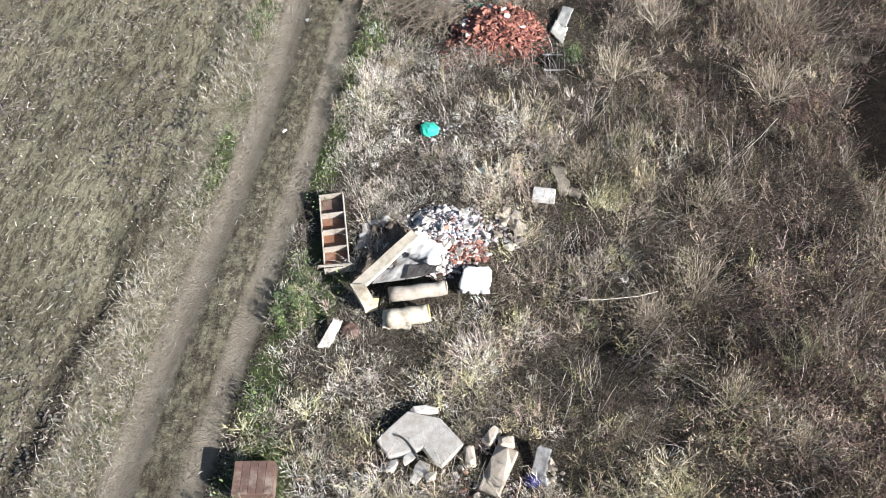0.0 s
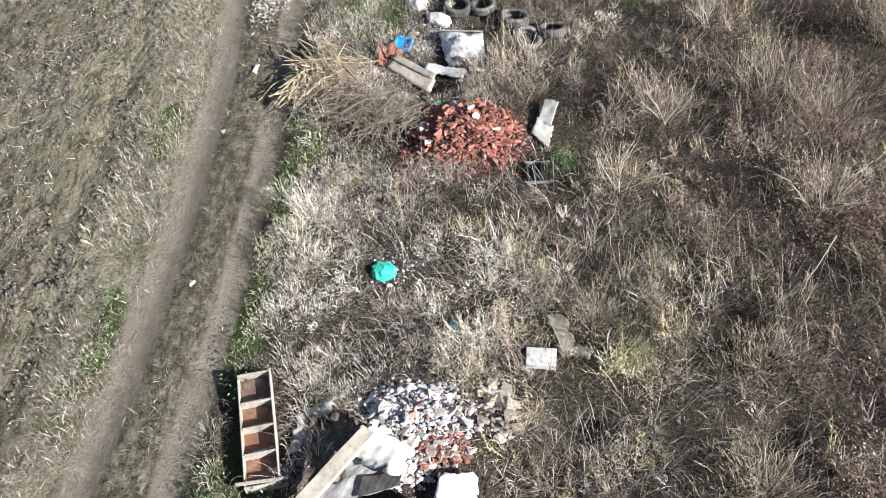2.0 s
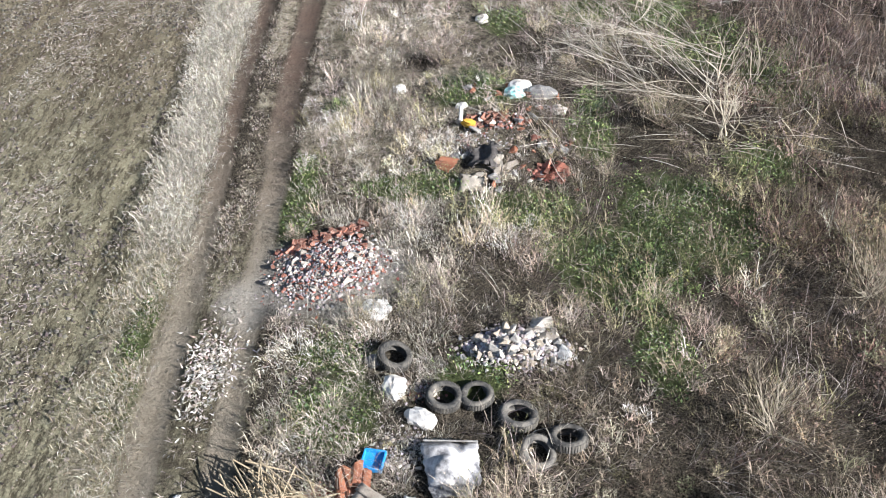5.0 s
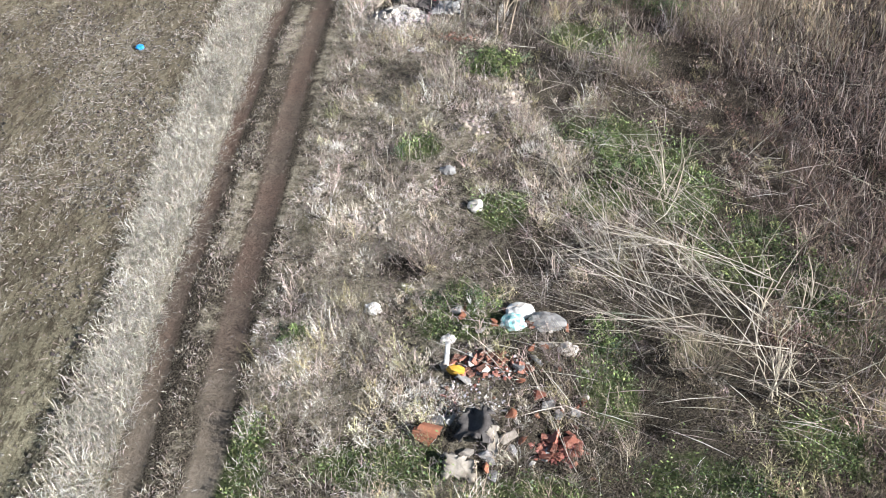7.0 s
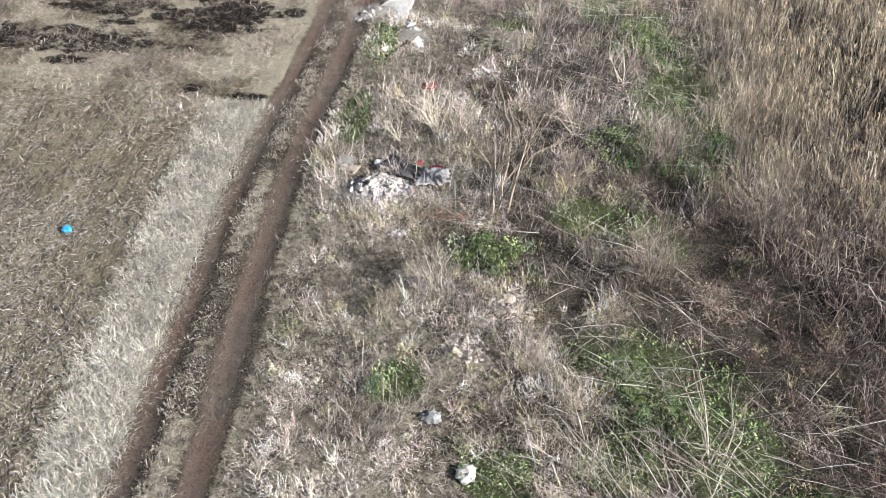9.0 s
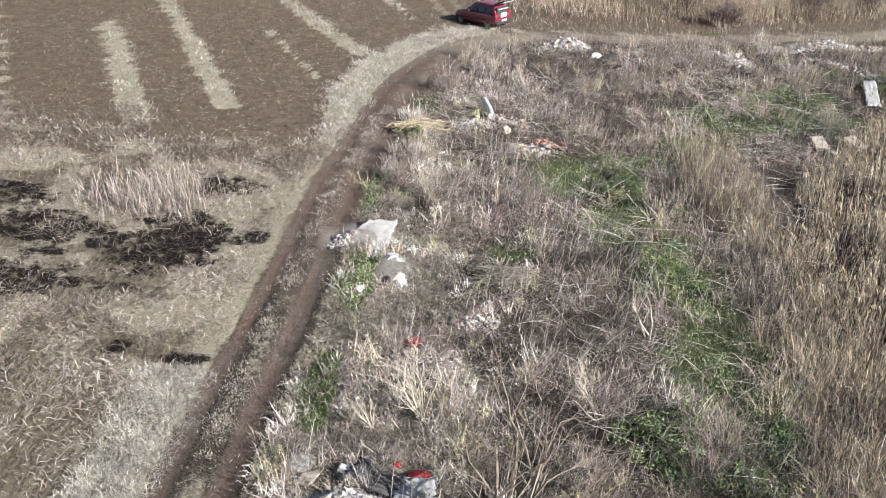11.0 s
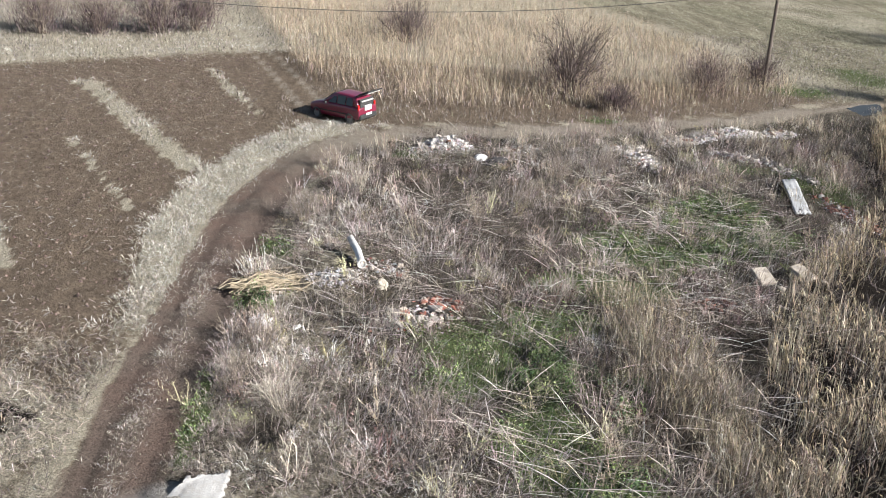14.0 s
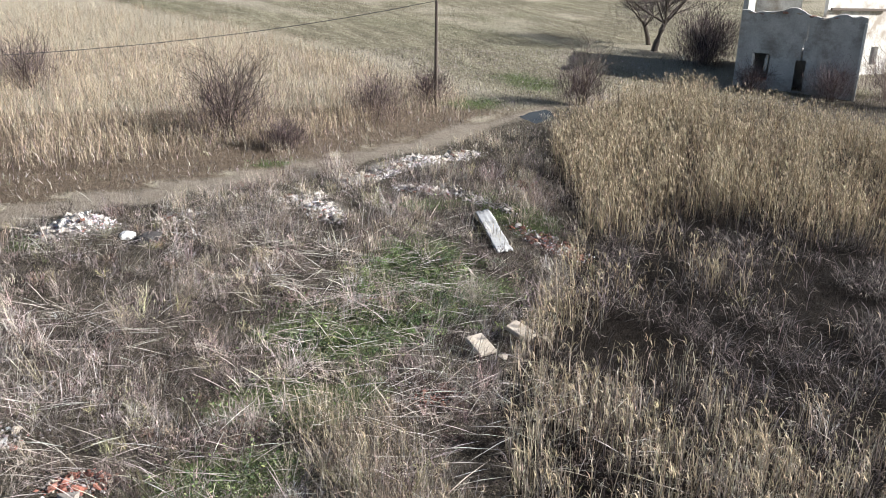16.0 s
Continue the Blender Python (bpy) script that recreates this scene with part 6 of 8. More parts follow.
def stalk_heap(name, x, y, n, length, spread, heading, mat, label, thick=0.012, seed=1, height=0.4, fan=0.5):
    """A heap of cut stalks."""
    r = random.Random(seed)
    bm = bmesh.new()
    for k in range(n):
        a = heading + r.gauss(0, fan)
        px, py = r.gauss(0, spread), r.gauss(0, spread * 0.7)
        ln = length * r.uniform(0.5, 1.15)
        z0, z1 = r.uniform(0.02, height), r.uniform(0.02, height)
        mid = Vector((px + r.gauss(0, 0.04), py + r.gauss(0, 0.04), (z0 + z1) / 2 + r.uniform(0, 0.12)))
        tube(bm, [(px - math.cos(a) * ln / 2, py - math.sin(a) * ln / 2, z0), mid, (px + math.cos(a) * ln / 2, py + math.sin(a) * ln / 2, z1)], thick * r.uniform(0.7, 1.4), thick * 0.6, 5)
    ob = solid(name, bm, mat, pose(x, y, gz(x, y)), label, "stalks")
    ob["kind"] = "stuff"
    return ob


M_CANE = surface("cane", (0.47, 0.395, 0.285), (0.33, 0.265, 0.185), 6, vary=0.1)
stalk_heap("cane_heap", -3.55, 18.95, 120, 1.35, 0.3, -0.55, M_CANE, "heap of cut yellow canes by the road", 0.014, 3, 0.45, 0.45)
stalk_heap("cane_heap", -3.95, 18.4, 50, 1.2, 0.22, 1.1, M_CANE, "bundle of cut yellow canes by the road", 0.013, 4, 0.35, 0.35)
stalk_heap("brush_heap", -2.8, 17.6, 300, 0.9, 0.5, 0.4, M_STEM, "tangled heap of grey dry brushwood", 0.005, 5, 0.5, 1.6)
stalk_heap("brush_heap", -1.9, 17.3, 160, 0.9, 0.4, 0.2, M_STEM, "tangled heap of brown dry brushwood", 0.007, 6, 0.45, 1.6)

# ---- the rubbish between the weeds ----
bag(50, 0.36, 0.3, 0.26, M_WHITE, -2.47, 31.5, "crumpled white paper sack in dead weeds")
bag(51, 0.58, 0.42, 0.34, M_WHITE, 0.68, 31.4, "full white plastic rubbish bag")
bag(52, 0.5, 0.45, 0.3, M_TEAL, 0.52, 30.98, "torn teal and white plastic bag")
bag(53, 0.75, 0.5, 0.34, M_GREYCLOTH, 1.22, 31.1, "grey sack of rubbish")
bag(54, 0.4, 0.35, 0.22, M_PLASTER, 1.62, 30.35, "pale dusty paper sack")
lump("broken_brick", 0.85, 31.0, 0.3, "orange brick lump by the bags", "brick", 1, 40)
t = thing("ochre_block", -0.6, 29.5, -12, "ochre yellow painted block among rubble", "block")
part("block", hull(80, 0.42, 0.24, 0.22, 14, 0.85), M_YELLOW, t, "", pose(0, 0, 0.1, 4, 6, 0))
part("painted_face", hull(81, 0.34, 0.18, 0.06, 14, 0.9), M_YELLOW, t, "", pose(0.02, 0, 0.21, 2, 4, 0))
pile("brick_rubble_pile", 0.1, 29.75, 40, 0.85, 0.38, {"brick": 2, "broken_brick": 2, "mortar": 1, "plaster": 1}, "scatter of old bricks and mortar", seed=61, size=(0.1, 0.24))
pile("tile_rubble_pile", 1.35, 27.9, 22, 0.5, 0.35, {"tile": 2, "clay": 2}, "broken orange tiles among dry stems", "tile pile", seed=62, size=(0.2, 0.4))
lump("clay", 1.0, 29.05, 0.4, "orange tile shard among weeds", "tile shard", 2, 70)
t = thing("tile_stack", -1.15, 28.0, -20, "few orange roof tiles stacked in weeds", "tile stack")
for k in range(4):
    link_part("tile", tile_mesh(70 + k, 0.22, 0.4, M_ORANGE, 0.05), t, "", pose(0.03 * k, 0.05 * k, 0.05 + 0.04 * k, 3, 4 * k - 6, 80 + 6 * k))
laid("brown_tarpaulin", [(-0.55, 27.95, 0.1), (0.2, 27.85, 0.14), (0.05, 28.45, 0.28), (-0.4, 28.5, 0.24)], 0.03, 0.16, M_DARKCLOTH, "crumpled dark brown tarpaulin", "tarpaulin", seed=44, ragged=0.1)
laid("pale_sack", [(-0.75, 27.2, 0.04), (-0.2, 27.1, 0.04), (-0.15, 27.4, 0.16), (-0.7, 27.55, 0.18)], 0.05, 0.08, M_CARPET, "flattened pale sack beside the tarpaulin", "sack", seed=45, ragged=0.06)
laid("pale_sack", [(0.05, 27.7, 0.06), (0.25, 27.65, 0.06), (0.2, 28.15, 0.24), (0.02, 28.1, 0.22)], 0.05, 0.06, M_CARPET, "narrow pale sack folded over rubble", "sack", seed=46, ragged=0.05)
bag(55, 0.3, 0.26, 0.16, M_WHITE, -0.8, 30.5, "small white plastic bag in green weeds")
pile("litter_scatter", -0.3, 29.0, 20, 0.9, 0.5, {"white": 2, "mortar": 2, "broken_brick": 1}, "small litter and rubble in weeds", "litter", seed=63, size=(0.05, 0.14))
laid("white_board", [(-0.86, 29.65, 0.05), (-0.76, 29.65, 0.05), (-0.74, 30.1, 0.3), (-0.84, 30.1, 0.3)], 0.02, 0.005, M_WHITE, "narrow white board standing in weeds", "board", seed=47, ragged=0.005, nx=3, ny=6)
bag(66, 0.38, 0.42, 0.26, M_PLASTER, -0.36, 35.25, "crumpled pale plastic bag caught in stalks")
pile("stone_pile", -0.55, 38.5, 16, 0.5, 0.5, {"stone": 3, "mortar": 1}, "pale stones among dead weeds", "stone pile", seed=64, size=(0.16, 0.4))
pile("stone_pile", 0.5, 40.3, 26, 0.6, 0.8, {"stone": 3, "mortar": 1}, "pale stones among dead weeds", "stone pile", seed=65, size=(0.15, 0.42))
pile("stone_pile", -3.0, 34.6, 24, 0.7, 0.6, {"stone": 3, "mortar": 1}, "half buried brown stones in dead grass", "stone pile", seed=66, size=(0.1, 0.26))
bag(56, 0.4, 0.3, 0.25, M_GREYCLOTH, -1.1, 36.6, "grey blue crumpled plastic bag in weeds")
bag(57, 0.26, 0.22, 0.18, M_BLUE, -11.05, 42.85, "small bright blue plastic bag on the field")
lump("white", -5.22, 13.1, 0.13, "white stone on the track", "stone", 1, 30)
lump("white", -5.5, 17.05, 0.16, "white stone on the track", "stone", 2, 60)
laid("white_bottle_label", [(-5.25, 18.9, 0.02), (-5.15, 18.9, 0.02), (-5.12, 19.15, 0.04), (-5.2, 19.16, 0.04)], 0.03, 0.01, M_WHITE, "flattened white plastic bottle on the track", "bottle", seed=5, nx=4, ny=6)

def heap_mound(name, x, y, rx, ry, h, mat, label, seed, turn=0):
    """A tipped heap of lime with a lumpy top and a ragged foot."""
    bm = bmesh.new()
    rings, sides = 12, 40
    mid = bm.verts.new((0, 0, h))
    last = None
    for k in range(1, rings + 1):
        q = k / rings
        ring = []
        for i in range(sides):
            a = 2 * math.pi * i / sides
            w = 1 + 0.22 * noise.noise(Vector((math.cos(a) * 1.6, math.sin(a) * 1.6, seed)))
            px, py = math.cos(a) * rx * q * w, math.sin(a) * ry * q * w
            z = h * (1 - q ** 1.7) + 0.09 * noise.noise(Vector((px * 3, py * 3, seed))) * (1 - q * 0.5) + 0.05 * noise.noise(Vector((px * 9, py * 9, seed)))
            ring.append(bm.verts.new((px, py, z if k < rings else -0.12)))
        for i in range(sides):
            if last:
                bm.faces.new((last[i], last[(i + 1) % sides], ring[(i + 1) % sides], ring[i]))
            else:
                bm.faces.new((mid, ring[i], ring[(i + 1) % sides]))
        last = ring
    bmesh.ops.recalc_face_normals(bm, faces=bm.faces[:])
    return solid(name, bm, mat, pose(x, y, gz(x, y) - 0.25, 0, 0, turn), label, "heap", "", True)


# broken pieces strewn round the household rubbish
r = random.Random(404)
for k in range(64):
    x, y = r.uniform(-1.1, 2.0), r.uniform(27.2, 31.6)
    name, mat, label, w = r.choice((("brick_piece", M_BRICK, "broken red brick piece in dead weeds", 0.17), ("roof_tile_piece", M_ORANGE, "broken orange roof tile in dead weeds", 0.24), ("rubble_piece", M_PLASTER, "pale broken rubble piece in dead weeds", 0.2), ("rag", M_GREYCLOTH, "grey rag lying in dead weeds", 0.3), ("board_scrap", M_WOOD, "weathered scrap of board in dead weeds", 0.34)))
    s = r.uniform(0.6, 1.2) * w
    solid(name, hull(900 + k, s, s * r.uniform(0.4, 0.8), s * r.uniform(0.25, 0.45), 13, 0.75), mat, pose(x, y, gz(x, y) + 0.04, r.uniform(-20, 20), r.uniform(-20, 20), r.uniform(0, 180)), label, name.split("_")[0], "strewn rubbish")

# ---- further on: concrete lumps, red cloth, lime heaps ----
heap_mound("lime_mound", -3.05, 45.2, 0.95, 0.65, 0.3, M_SAND, "grey heap of lime and concrete dust", 7.3, 15)
pile("concrete_pile", -3.1, 45.2, 110, 0.95, 0.65, {"concrete": 3, "mortar": 3, "plaster": 2}, "heap of grey concrete and lime rubble", seed=71, size=(0.1, 0.32), heap=0.1)
laid("dark_tarpaulin", [(-3.2, 46.0, 0.1), (-2.1, 45.5, 0.12), (-1.9, 46.1, 0.3), (-2.9, 46.6, 0.3)], 0.03, 0.15, M_DARKCLOTH, "crumpled black tarpaulin over rubble", "tarpaulin", seed=51, ragged=0.1)
laid("dark_carpet", [(-2.1, 45.3, 0.08), (-1.1, 45.5, 0.08), (-1.15, 46.1, 0.3), (-2.0, 46.2, 0.3)], 0.04, 0.14, M_GREYCLOTH, "folded dark grey carpet on rubble", "carpet", seed=52, ragged=0.08)
bag(61, 0.55, 0.3, 0.2, M_RED, -1.6, 46.55, "crumpled bright red cloth bundle", "bundle", turn=10)
bag(62, 0.22, 0.2, 0.14, M_RED, -2.1, 46.9, "small dull red cloth bundle", "bundle", turn=40)
laid("white_board", [(-3.35, 46.3, 0.15), (-2.75, 46.1, 0.12), (-2.7, 46.3, 0.2), (-3.3, 46.5, 0.24)], 0.05, 0.02, M_WHITE, "broken white board on rubble", "board", seed=53)
bag(63, 0.6, 0.6, 0.2, M_ASBESTOS, -4.25, 46.8, "grey blue plastic sheet in the grass", "bundle", turn=10)
lump("stone", -3.95, 46.2, 0.55, "smooth brown boulder in grass", "boulder", 3, 20, flat=0.6)
pile("brick_scatter", -1.1, 44.2, 14, 0.7, 0.3, {"clay": 2, "broken_brick": 2}, "few broken orange bricks in weeds", seed=72, size=(0.12, 0.3))
pile("litter_scatter", -2.4, 43.3, 8, 0.3, 0.2, {"white": 2, "mortar": 1}, "small pale litter in weeds", "litter", seed=73, size=(0.08, 0.2))
pile("stone_pile", -1.6, 51.0, 26, 1.1, 0.8, {"stone": 3, "mortar": 2}, "pale stones among dead weeds", "stone pile", seed=74, size=(0.12, 0.36))
pile("stone_pile", -0.3, 53.0, 14, 0.8, 0.5, {"stone": 3, "white": 1}, "pale stones and white scraps in weeds", "stone pile", seed=75, size=(0.12, 0.36))
bag(64, 0.6, 0.4, 0.3, M_ASBESTOS, 0.45, 55.4, "grey plastic sheet caught under stalks", "bundle")
bag(65, 0.5, 0.4, 0.25, M_RED, -2.1, 51.9, "faded red rag in dead weeds", "rag")


laid("lime_wedge", [(-5.2, 57.5, -0.06), (-3.4, 57.0, 0.02), (-3.2, 59.3, 0.12), (-4.1, 58.9, 0.1)], 0.1, 0.035, M_SAND, "pale grey wedge of tipped lime by the track", "heap", seed=83, sag=-0.05, ragged=0.06, nx=30, ny=26)
heap_mound("lime_mound", -3.05, 56.6, 0.6, 0.5, 0.32, M_SAND, "small pale heap of tipped lime", 4.7, 0)
heap_mound("lime_mound", -2.85, 55.5, 0.5, 0.75, 0.3, M_SAND, "small pale heap of tipped lime", 5.9, 30)
pile("lime_scatter", -4.9, 57.7, 30, 0.7, 0.3, {"mortar": 3, "plaster": 1, "stone": 1}, "pale lumps at the heap's foot", seed=81, size=(0.08, 0.24), turn=40)
lump("white", -3.1, 55.95, 0.55, "white plaster boulder on the heap", "boulder", 2, 15, lift=0.3)
lump("white", -3.88, 54.6, 0.36, "white plaster lump in the grass", "plaster lump", 5, 15)
lump("stone", -2.8, 55.0, 0.4, "brown stone on the heap", "stone", 1, 15, lift=0.2)
stalk_heap("straw_heap", -2.95, 69.1, 260, 1.1, 0.45, 0.3, M_CANE, "flat heap of yellow cut reed by the track", 0.016, 8, 0.35, 0.45)
bag(71, 0.7, 0.6, 0.45, M_WHITE, -3.05, 66.8, "full white plastic sack in weeds")
pile("stone_scatter", -2.75, 65.9, 12, 0.5, 0.4, {"stone": 2, "concrete": 2}, "grey stones beside the sack", "stone pile", seed=82, size=(0.15, 0.4))
lump("white", -1.95, 66.6, 0.3, "white plaster lump in weeds", "plaster lump", 1, 15)
t = thing("white_pipe", 0.0, 71.0, 8, "white plastic pipe lying on rubble", "pipe")
bm = bmesh.new()
tube(bm, [(0, -0.9, 0.22), (0.01, 0, 0.3), (-0.1, 0.95, 0.4)], 0.13, 0.13, 14)
part("pipe_length", bm, M_WHITE, t)
part("pipe_collar", lathe([(0.13, -0.06), (0.16, -0.06), (0.16, 0.06), (0.13, 0.06)], 14), M_WHITE, t, "", pose(0, -0.88, 0.22, 85, 0, 0))
pile("plaster_rubble_pile", -0.7, 69.6, 40, 0.9, 0.6, {"plaster": 3, "mortar": 2, "white": 1}, "white plaster rubble round the pipe", seed=83, size=(0.12, 0.36))
pile("stone_pile", 1.5, 67.0, 50, 1.4, 0.7, {"stone": 3, "clay": 1, "mortar": 2}, "brown stones and brick lumps in weeds", "stone pile", seed=84, size=(0.18, 0.5))
pile("brick_rubble_pile", 2.7, 68.2, 30, 0.8, 0.6, {"stone": 2, "clay": 2, "broken_brick": 1}, "reddish brick lumps in weeds", seed=85, size=(0.18, 0.5))
pile("stone_pile", 1.0, 70.8, 24, 1.2, 0.8, {"stone": 3, "white": 1, "clay": 0.6}, "pale stones in weeds", "stone pile", seed=86, size=(0.16, 0.42))
bag(72, 0.4, 0.4, 0.4, M_FOAM, 0.75, 69.2, "cream plastic canister on rubble", "canister")
pile("plaster_rubble_pile", 4.6, 86.0, 150, 1.6, 0.8, {"plaster": 4, "mortar": 3, "broken_brick": 1}, "heap of pinkish plaster rubble beside the road", seed=87, size=(0.14, 0.42), heap=0.2, turn=20)
bag(73, 0.7, 0.5, 0.4, M_WHITE, 6.4, 84.9, "torn white plastic sack", turn=30)
bag(74, 1.2, 0.8, 0.5, M_DARKCLOTH, 7.1, 84.4, "black plastic rubbish bag in weeds", turn=30)
for k, (x, y, n, rx, ry, tn) in enumerate(((9.0, 87.1, 30, 1.3, 0.35, 15), (14.9, 88.3, 70, 1.6, 0.6, 20), (15.0, 85.8, 70, 0.8, 1.4, 10), (18.4, 90.6, 60, 1.3, 0.7, 25), (20.2, 91.0, 70, 1.8, 0.7, 25), (23.2, 92.6, 110, 2.2, 0.8, 28), (26.5, 94.2, 90, 2.0, 0.8, 25), (21.3, 88.4, 40, 1.6, 0.5, -30))):
    pile("plaster_rubble_pile", x, y, n, rx, ry, {"plaster": 5, "mortar": 3, "stone": 1, "broken_brick": 0.7}, "long heap of pale plaster rubble by the road", seed=90 + k, size=(0.16, 0.46), heap=0.15, turn=tn, group="rubble heaps by the road")
pile("brick_rubble_pile", 27.3, 88.4, 60, 0.9, 0.7, {"broken_brick": 3, "clay": 2, "plaster": 1}, "heap of broken red bricks at the reed edge", seed=101, size=(0.18, 0.45))
pile("brick_rubble_pile", 23.6, 80.2, 90, 0.8, 2.4, {"broken_brick": 2, "plaster": 3, "clay": 1.4}, "spread of red brick and plaster at the reed edge", seed=102, size=(0.16, 0.42), turn=15)
pile("plaster_scatter", 23.3, 86.4, 50, 0.7, 3.0, {"plaster": 3, "mortar": 2}, "pale plaster lumps in a row", seed=103, size=(0.16, 0.4), turn=10)
laid("roofing_board", [(20.5, 79.4, 0.15), (21.3, 79.5, 0.15), (22.5, 83.8, 0.3), (21.8, 83.7, 0.3)], 0.07, 0.05, surface("dull_panel", (0.4, 0.405, 0.41), (0.32, 0.32, 0.325), 3, dirt=(0.24, 0.23, 0.21)), "long pale grey panel lying on rubble", "panel", seed=61, ragged=0.05)
for x, y, a in ((15.35, 71.6, 5), (17.2, 72.1, 25)):
    t = thing("concrete_slab", x, y, a, "pale square concrete slab in weeds", "slab", "pale slabs", 0.3)
    part("slab_body", box(0.66, 0.95, 0.14, bevel=0.03, m=pose(0, 0, 0, 14, 0, 0)), M_STONE, t)
    part("broken_corner", hull(33, 0.4, 0.35, 0.14, 12, 0.8), M_STONE, t, "", pose(0.4, -0.75, -0.12, 14, 0, 30))
pile("brick_scatter", 12.8, 69.6, 20, 1.0, 0.6, {"clay": 2, "broken_brick": 2, "stone": 1}, "reddish brick lumps in weeds", seed=104, size=(0.18, 0.45))
pile("stone_scatter", 13.5, 76.7, 14, 0.9, 0.5, {"clay": 1, "plaster": 2, "stone": 1}, "pale and red lumps in green weeds", seed=105, size=(0.2, 0.5))

# ---- reeds ----
REED = [(4, 0.42, 0.345, 0.21), (3, 0.5, 0.42, 0.265), (2, 0.32, 0.25, 0.15), (2, 0.18, 0.135, 0.085)]
PLUME = [(3, 0.36, 0.3, 0.185), (2, 0.44, 0.37, 0.24), (2, 0.25, 0.2, 0.125)]
BROWN = [(4, 0.13, 0.1, 0.08), (3, 0.2, 0.155, 0.12), (2, 0.34, 0.28, 0.21), (2, 0.06, 0.05, 0.04)]


def reed_sets(x, y, height, colour, plumes=0.6, wide=0.018, leaves=3, lean=0.18):
    n = len(x)
    z = ground_z(x, y)
    out = [blades(x, y, z, height, rng.uniform(0.01, lean, n), np.full(n, wide) * rng.uniform(0.7, 1.3, n), colour, 0.5)]
    for k in range(leaves):
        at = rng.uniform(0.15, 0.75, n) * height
        # lower leaves take a darker tint: the stand's own shade painted in
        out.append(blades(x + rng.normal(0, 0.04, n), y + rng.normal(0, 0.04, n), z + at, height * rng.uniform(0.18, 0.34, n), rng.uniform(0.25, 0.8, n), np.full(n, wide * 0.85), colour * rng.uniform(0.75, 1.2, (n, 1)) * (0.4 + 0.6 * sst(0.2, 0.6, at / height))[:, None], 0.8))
    k = rng.uniform(0, 1, n) < plumes
    px, py, pz, m = x[k], y[k], (z + height * 0.88)[k], int(k.sum())
    for j in range(4):
        out.append(blades(px + rng.normal(0, 0.03, m), py + rng.normal(0, 0.03, m), pz, rng.uniform(0.2, 0.38, m), rng.uniform(0.15, 0.6, m), np.full(m, wide * 1.5) * rng.uniform(0.6, 1.3, m), pick(PLUME, m, 0.15, 1.0), 0.6, rng.uniform(0.6, 2.4) + rng.normal(0, 1.0, m)))
    return out


def choose(n, x0, x1, y0, y1, chance):
    x, y = rng.uniform(x0, x1, n), rng.uniform(y0, y1, n)
    k = rng.uniform(0, 1, n) < chance(x, y)
    return x[k], y[k]


broken = lambda x, y: patches(x, y, DARK_SPOTS[:6], 0.5, 15)
x, y = choose(56000, 9, 62, 70, 114, lambda x, y: inside(x, y, BED) * (0.1 + 0.9 * sst(0.38, 0.55, fbm(x, y, 1.5, 111, 3))) * (1 - broken(x, y)) * (1 - 0.55 * sst(50, 75, x)))
tall = (1.7 + 1.0 * sst(72, 84, y)) * rng.uniform(0.75, 1.15, len(x))
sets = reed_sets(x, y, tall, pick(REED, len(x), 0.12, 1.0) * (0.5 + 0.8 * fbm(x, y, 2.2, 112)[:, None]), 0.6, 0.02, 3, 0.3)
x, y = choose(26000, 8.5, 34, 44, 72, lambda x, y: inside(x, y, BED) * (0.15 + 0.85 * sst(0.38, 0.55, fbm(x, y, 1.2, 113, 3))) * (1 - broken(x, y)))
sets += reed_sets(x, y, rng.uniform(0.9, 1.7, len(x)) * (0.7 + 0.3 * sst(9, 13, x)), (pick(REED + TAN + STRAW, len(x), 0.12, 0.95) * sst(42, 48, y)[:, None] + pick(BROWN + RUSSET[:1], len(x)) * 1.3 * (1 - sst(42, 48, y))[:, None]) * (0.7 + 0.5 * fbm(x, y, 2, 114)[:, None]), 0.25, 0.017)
# understory blades, coloured dark to stand for the shade at the reeds' foot
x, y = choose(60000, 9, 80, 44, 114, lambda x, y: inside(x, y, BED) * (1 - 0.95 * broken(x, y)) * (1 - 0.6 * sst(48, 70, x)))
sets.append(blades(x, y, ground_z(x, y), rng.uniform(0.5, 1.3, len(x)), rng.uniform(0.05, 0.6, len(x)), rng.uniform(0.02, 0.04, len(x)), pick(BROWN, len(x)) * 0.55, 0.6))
# looser pale grass in front of the bed
x, y = choose(30000, 5.2, 11.5, 41, 70, lambda x, y: sst(0, 1.6, x - (6.0 + 1.6 * sst(42, 56, y) + 1.6 * (fbm(x, y, 2, 171) - 0.5))) * (1 - sst(9.5, 11.5, x)) * sst(41, 45, y) * (0.35 + 0.65 * sst(0.38, 0.55, fbm(x, y, 1.1, 172, 3))))
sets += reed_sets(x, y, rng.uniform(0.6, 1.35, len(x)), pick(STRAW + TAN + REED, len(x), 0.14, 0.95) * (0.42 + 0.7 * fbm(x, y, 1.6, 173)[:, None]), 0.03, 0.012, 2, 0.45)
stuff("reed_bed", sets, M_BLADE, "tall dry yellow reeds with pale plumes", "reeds")

